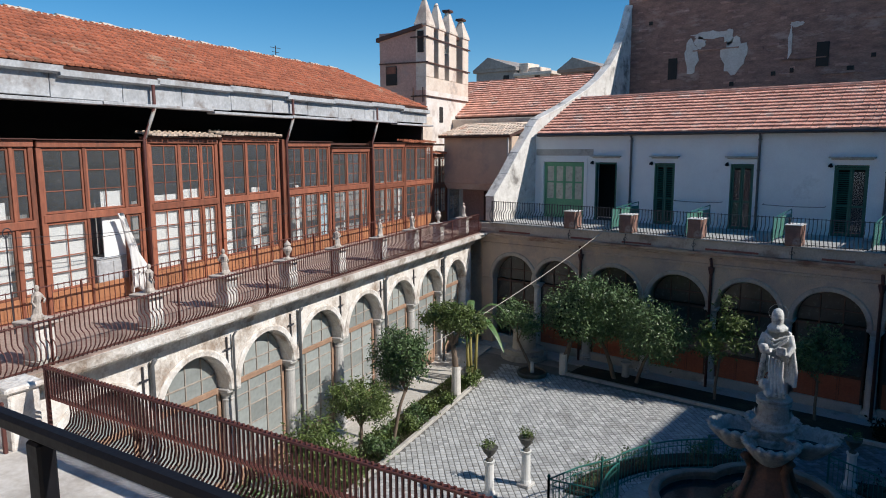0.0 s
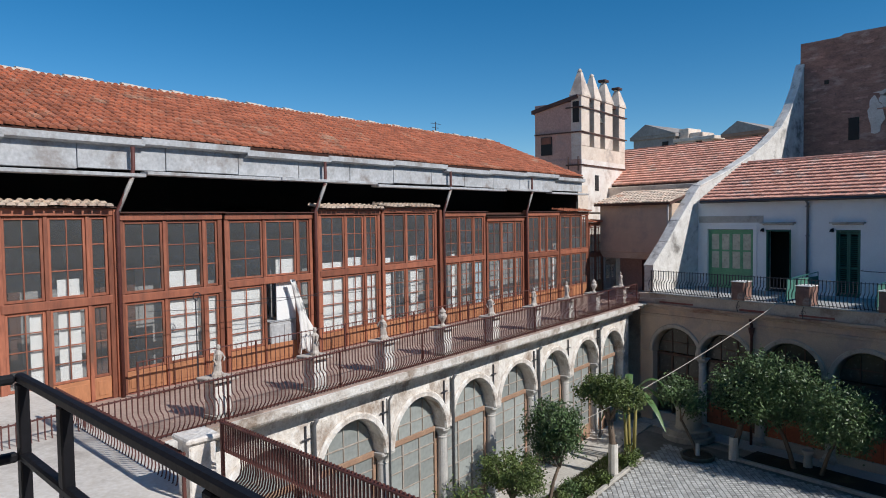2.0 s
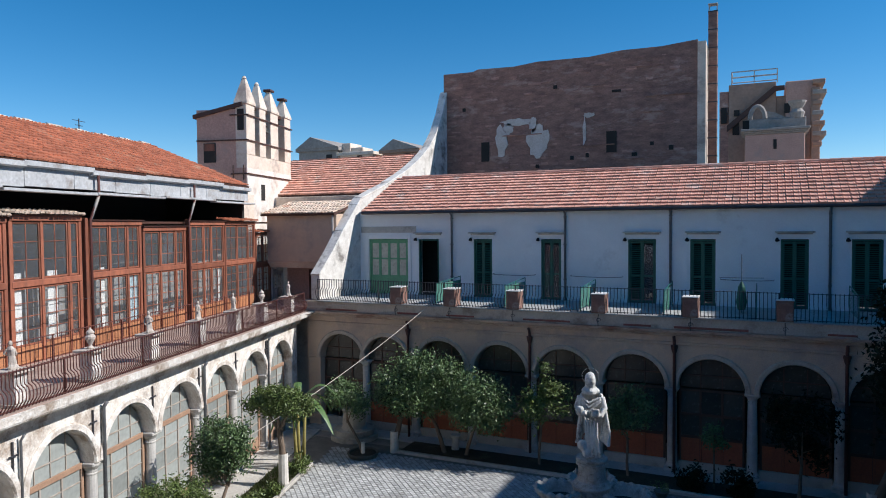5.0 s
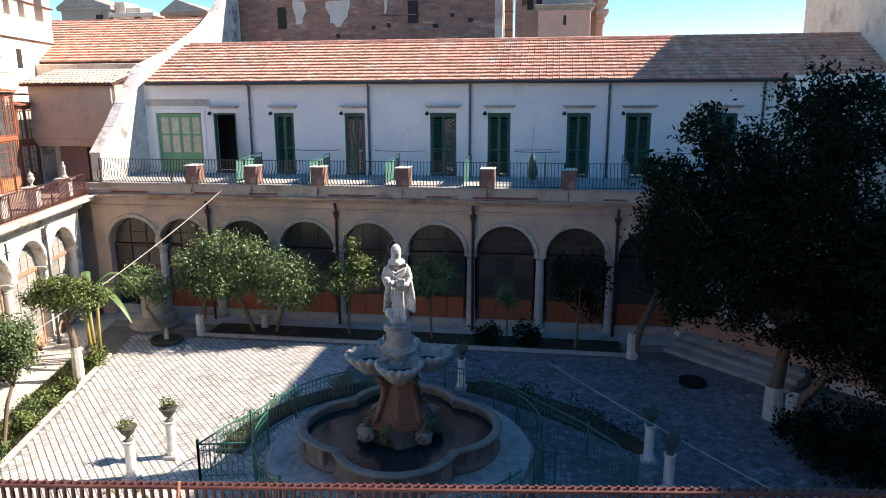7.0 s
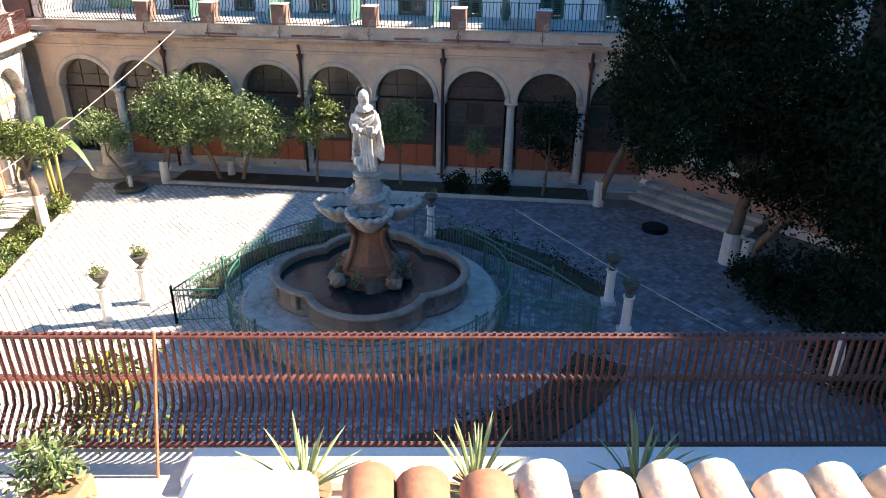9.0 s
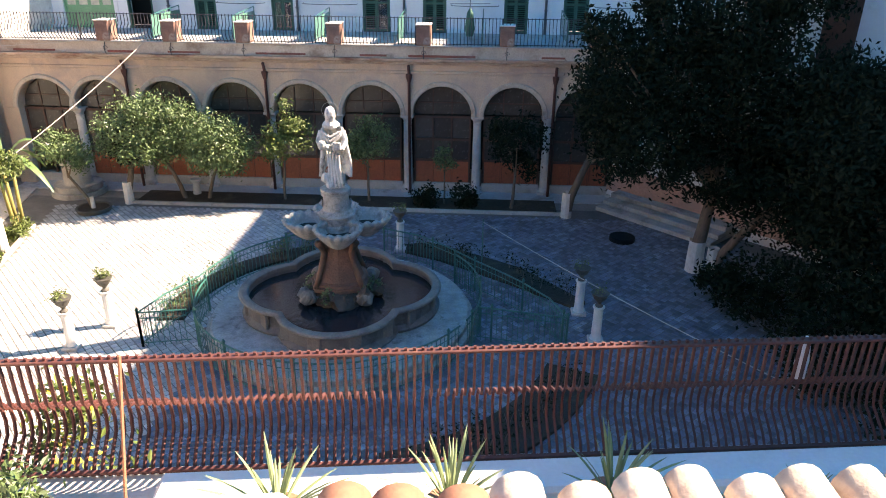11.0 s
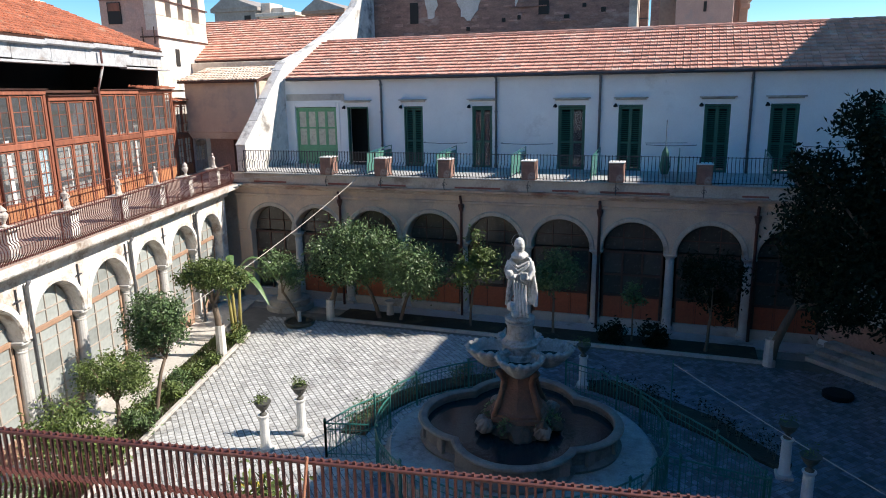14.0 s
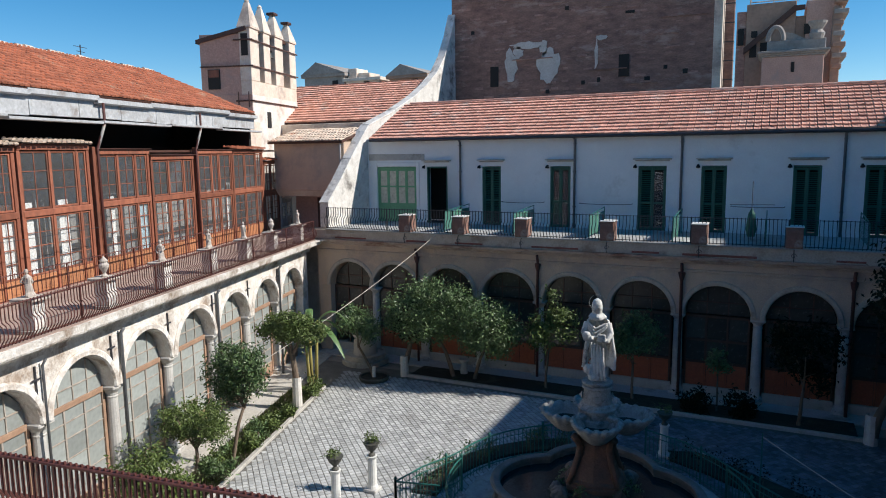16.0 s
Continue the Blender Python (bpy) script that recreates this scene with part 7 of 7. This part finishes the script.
# ---- urns on posts ----
def urn_at(x, y, plant, h=1.0):
    u = thing("urn_post", T((x, y, 0)), "dark urn on a slim white stone post", "urn", "courtyard urns")
    part("plinth", Geo().box(-0.19, 0.19, -0.19, 0.19, 0, 0.1, 0.02), M_COLUMN, u)
    part("post", Geo().lathe([(0.15, 0.1), (0.14, 0.16), (0.125, 0.2), (0.115, h - 0.08), (0.14, h - 0.04), (0.15, h)], 14), M_MARBLE, u, "whitewashed round post")
    part("urn", Geo().lathe([(0.09, h), (0.10, h + 0.03), (0.04, h + 0.08), (0.05, h + 0.11), (0.15, h + 0.22), (0.18, h + 0.30), (0.22, h + 0.35), (0.22, h + 0.37), (0.16, h + 0.36)], 16), M_BRONZE, u, "dark cast urn")
    part("plant", leaf_cloud([(0, 0, h + 0.45, 0.17, 0.10)], plant, 0.035, int(abs(x * 10)), M_LEAFL), None, u)["kind"] = "stuff"
    return u


for x, y, n in ((-9.3, 14.95, 260), (-9.72, 13.85, 200), (2.7, 16.45, 60), (2.95, 15.05, 60), (-2.5, 20.2, 120)):
    urn_at(x, y, n)
tk = thing("well_cover", T((4.75, 21.6, 0)), "dark round iron cover on the paving", "cover")
part("ring", Geo().lathe([(0.42, 0), (0.42, 0.14), (0.38, 0.16), (0.05, 0.17)], 24), M_BLACK, tk)
wb_ = thing("round_well", FN @ T((-15.6, -0.95, 0)), "round stepped stone well-head in the corner", "well")
part("steps", Geo().lathe([(1.0, 0), (1.0, 0.2), (0.85, 0.2), (0.85, 0.42), (0.7, 0.42)], 28), M_STONE, wb_)
part("drum", Geo().lathe([(0.55, 0.42), (0.5, 0.5), (0.48, 1.15), (0.56, 1.22), (0.56, 1.3), (0.4, 1.3), (0.4, 0.6)], 28), M_STONE, wb_)
stn = thing("bench_leg", FN @ T((-10.95, -0.9, 0)), "short white stone bollard in the north bed", "bollard")
part("shaft", Geo().lathe([(0.16, 0), (0.12, 0.5), (0.2, 0.6), (0.2, 0.66)], 12), M_COLUMN, stn)


# ---- green fence and rose beds round the fountain ----
def fence_run(pts, label, h=0.95):
    f = thing("garden_fence", T((pts[0][0], pts[0][1], 0)), label, "fence", "fountain fences")
    o = Vector((pts[0][0], pts[0][1], 0))
    P = [Vector((x, y, 0)) - o for x, y in pts]
    part("top_rail", Geo().tube([(p.x, p.y, h) for p in P], 0.022, 6), M_FENCE, f)
    part("mid_rail", Geo().tube([(p.x, p.y, h - 0.16) for p in P], 0.012, 5), M_FENCE, f)
    part("bottom_rail", Geo().tube([(p.x, p.y, 0.12) for p in P], 0.014, 5), M_FENCE, f)
    bar = Geo().tube([(0, 0, 0.03), (0, 0, h)], 0.009, 5).mesh("bar", M_FENCE)
    post = Geo().box(-0.025, 0.025, -0.025, 0.025, 0, h + 0.06, 0.005).lathe([(0.035, h + 0.05), (0.045, h + 0.08), (0.01, h + 0.14)], 8).mesh("post", M_FENCE)
    acc, nxt, k = 0.0, 0.0, 0
    for a, b in zip(P, P[1:]):
        L = (b - a).length
        while nxt <= acc + L:
            p = a.lerp(b, (nxt - acc) / L)
            part("post" if k % 14 == 0 else "bar", post if k % 14 == 0 else bar, None, f, at=T(p))
            nxt += 0.13
            k += 1
        acc += L
    return f


def arc(cx, cy, r, a0, a1, n=24, ry=None):
    return [(cx + r * math.cos(radians(a0 + (a1 - a0) * i / n)), cy + (ry or r) * math.sin(radians(a0 + (a1 - a0) * i / n))) for i in range(n + 1)]


GF = "green painted iron fence curving round the fountain"
fence_run([(-8.05, 14.0), (-7.8, 15.0), (-7.35, 16.0)] + arc(FX, FY, 3.82, 172, 98), GF)
fence_run(arc(FX, FY, 3.6, 178, 330), GF)
fence_run(arc(FX, FY, 3.6, 38, -25), GF)
fence_run([(-2.95, 19.72), (-1.8, 19.24), (-0.9, 18.45), (-0.06, 17.53), (0.55, 16.95), (1.12, 16.35), (1.8, 15.45), (2.15, 14.5)], "green painted iron fence beside the rose bed")
fence_run([(-8.05, 14.0), (-6.95, 14.25)], "short green iron fence closing the bed")
fence_run([(2.15, 14.5), (0.0, 14.9)], "short green iron fence closing the bed")
rg = random.Random(21)
side_in, side_out = [(-2.3, 19.95), (-1.2, 19.44), (0.02, 18.62), (1.23, 17.75), (2.75, 16.55)], [(-2.6, 20.45), (-1.62, 20.75), (-0.41, 20.09), (1.28, 19.03), (2.95, 17.0)]
for k, (inner, outer) in enumerate(((arc(FX, FY, 4.1, 112, 186), arc(FX, FY, 4.8, 112, 186)), (side_in, side_out), (arc(FX, FY, 5.5, -72, -20), arc(FX, FY, 6.7, -72, -20)))):
    b = part("rose_bed", Geo().prism(inner + outer[::-1], 0.0, 0.09, "z"), M_SOIL)
    tagged(b, "curved bed of dark soil with low roses", "flower bed", kind="structure")
    for i in range(16):
        f = rg.uniform(0.03, 0.96) * (len(inner) - 1)
        j, f, q = int(f), f % 1.0, rg.uniform(0.2, 0.8)
        pi, po = Vector(inner[j]).lerp(Vector(inner[j + 1]), f), Vector(outer[j]).lerp(Vector(outer[j + 1]), f)
        p = pi.lerp(po, q)
        s = thing("rose_bush", T((p.x, p.y, 0.08)), "thin rose bush in the curved bed", "rose bush", "rose bushes")
        part("cane", Geo().tube([(0, 0, 0), (0.04, 0.02, 0.3), (0.1, 0.0, 0.5)], 0.008, 4), M_BARK, s)
        part("cane", Geo().tube([(0, 0, 0), (-0.05, 0.04, 0.25), (-0.1, 0.02, 0.42)], 0.008, 4), M_BARK, s)
        # beds after the first get leaves darkened as shade
        part("foliage", leaf_cloud([(0, 0, 0.34, 0.2, 0.2)], 90 if k == 0 else 45, 0.042, 200 + i + 40 * k, M_LEAF if k == 0 else M_LEAF_SHADE), None, s)

# ---- cables ----
def cable(a, b, sag, r, label, bulbs=False):
    a, b = Vector(a), Vector(b)
    pts = [a.lerp(b, i / 20) - Vector((0, 0, sag * 4 * (i / 20) * (1 - i / 20))) for i in range(21)]
    c = part("cable", Geo().tube([tuple(p) for p in pts], r, 5), M_ROPE)
    return tagged(c, label, "cable")


tub = thing("round_tub", T((-14.0, 22.85, 0)), "low dark round planting tub under a small tree", "tub")
part("wall", Geo().lathe([(0.55, 0), (0.62, 0.16), (0.60, 0.18), (0.54, 0.17), (0.52, 0.1)], 24), M_BRONZE, tub)
part("soil", Geo().lathe([(0.001, 0.13), (0.53, 0.13)], 24, caps=False), M_SOIL, tub)
cable((-12.35, YN - 0.05, 5.75), w_at(18.5, -0.3, 1.5), 0.35, 0.014, "pale cable slung across the courtyard corner")
cable((-12.35, YN - 0.05, 5.95), (-19.0, YN - 0.6, 5.4), 0.1, 0.012, "thin wire strung along the balcony")
cable((0.1, 18.6, 1.7), (6.5, 12.0, 0.9), 0.12, 0.012, "thin cord from a pole across the paving")
pl_ = thing("garden_pole", T((0.1, 18.6, 0)), "thin green metal pole in the rose bed", "pole")
part("shaft", Geo().tube([(0, 0, 0), (0, 0, 1.8)], 0.018, 6), M_FENCE, pl_)
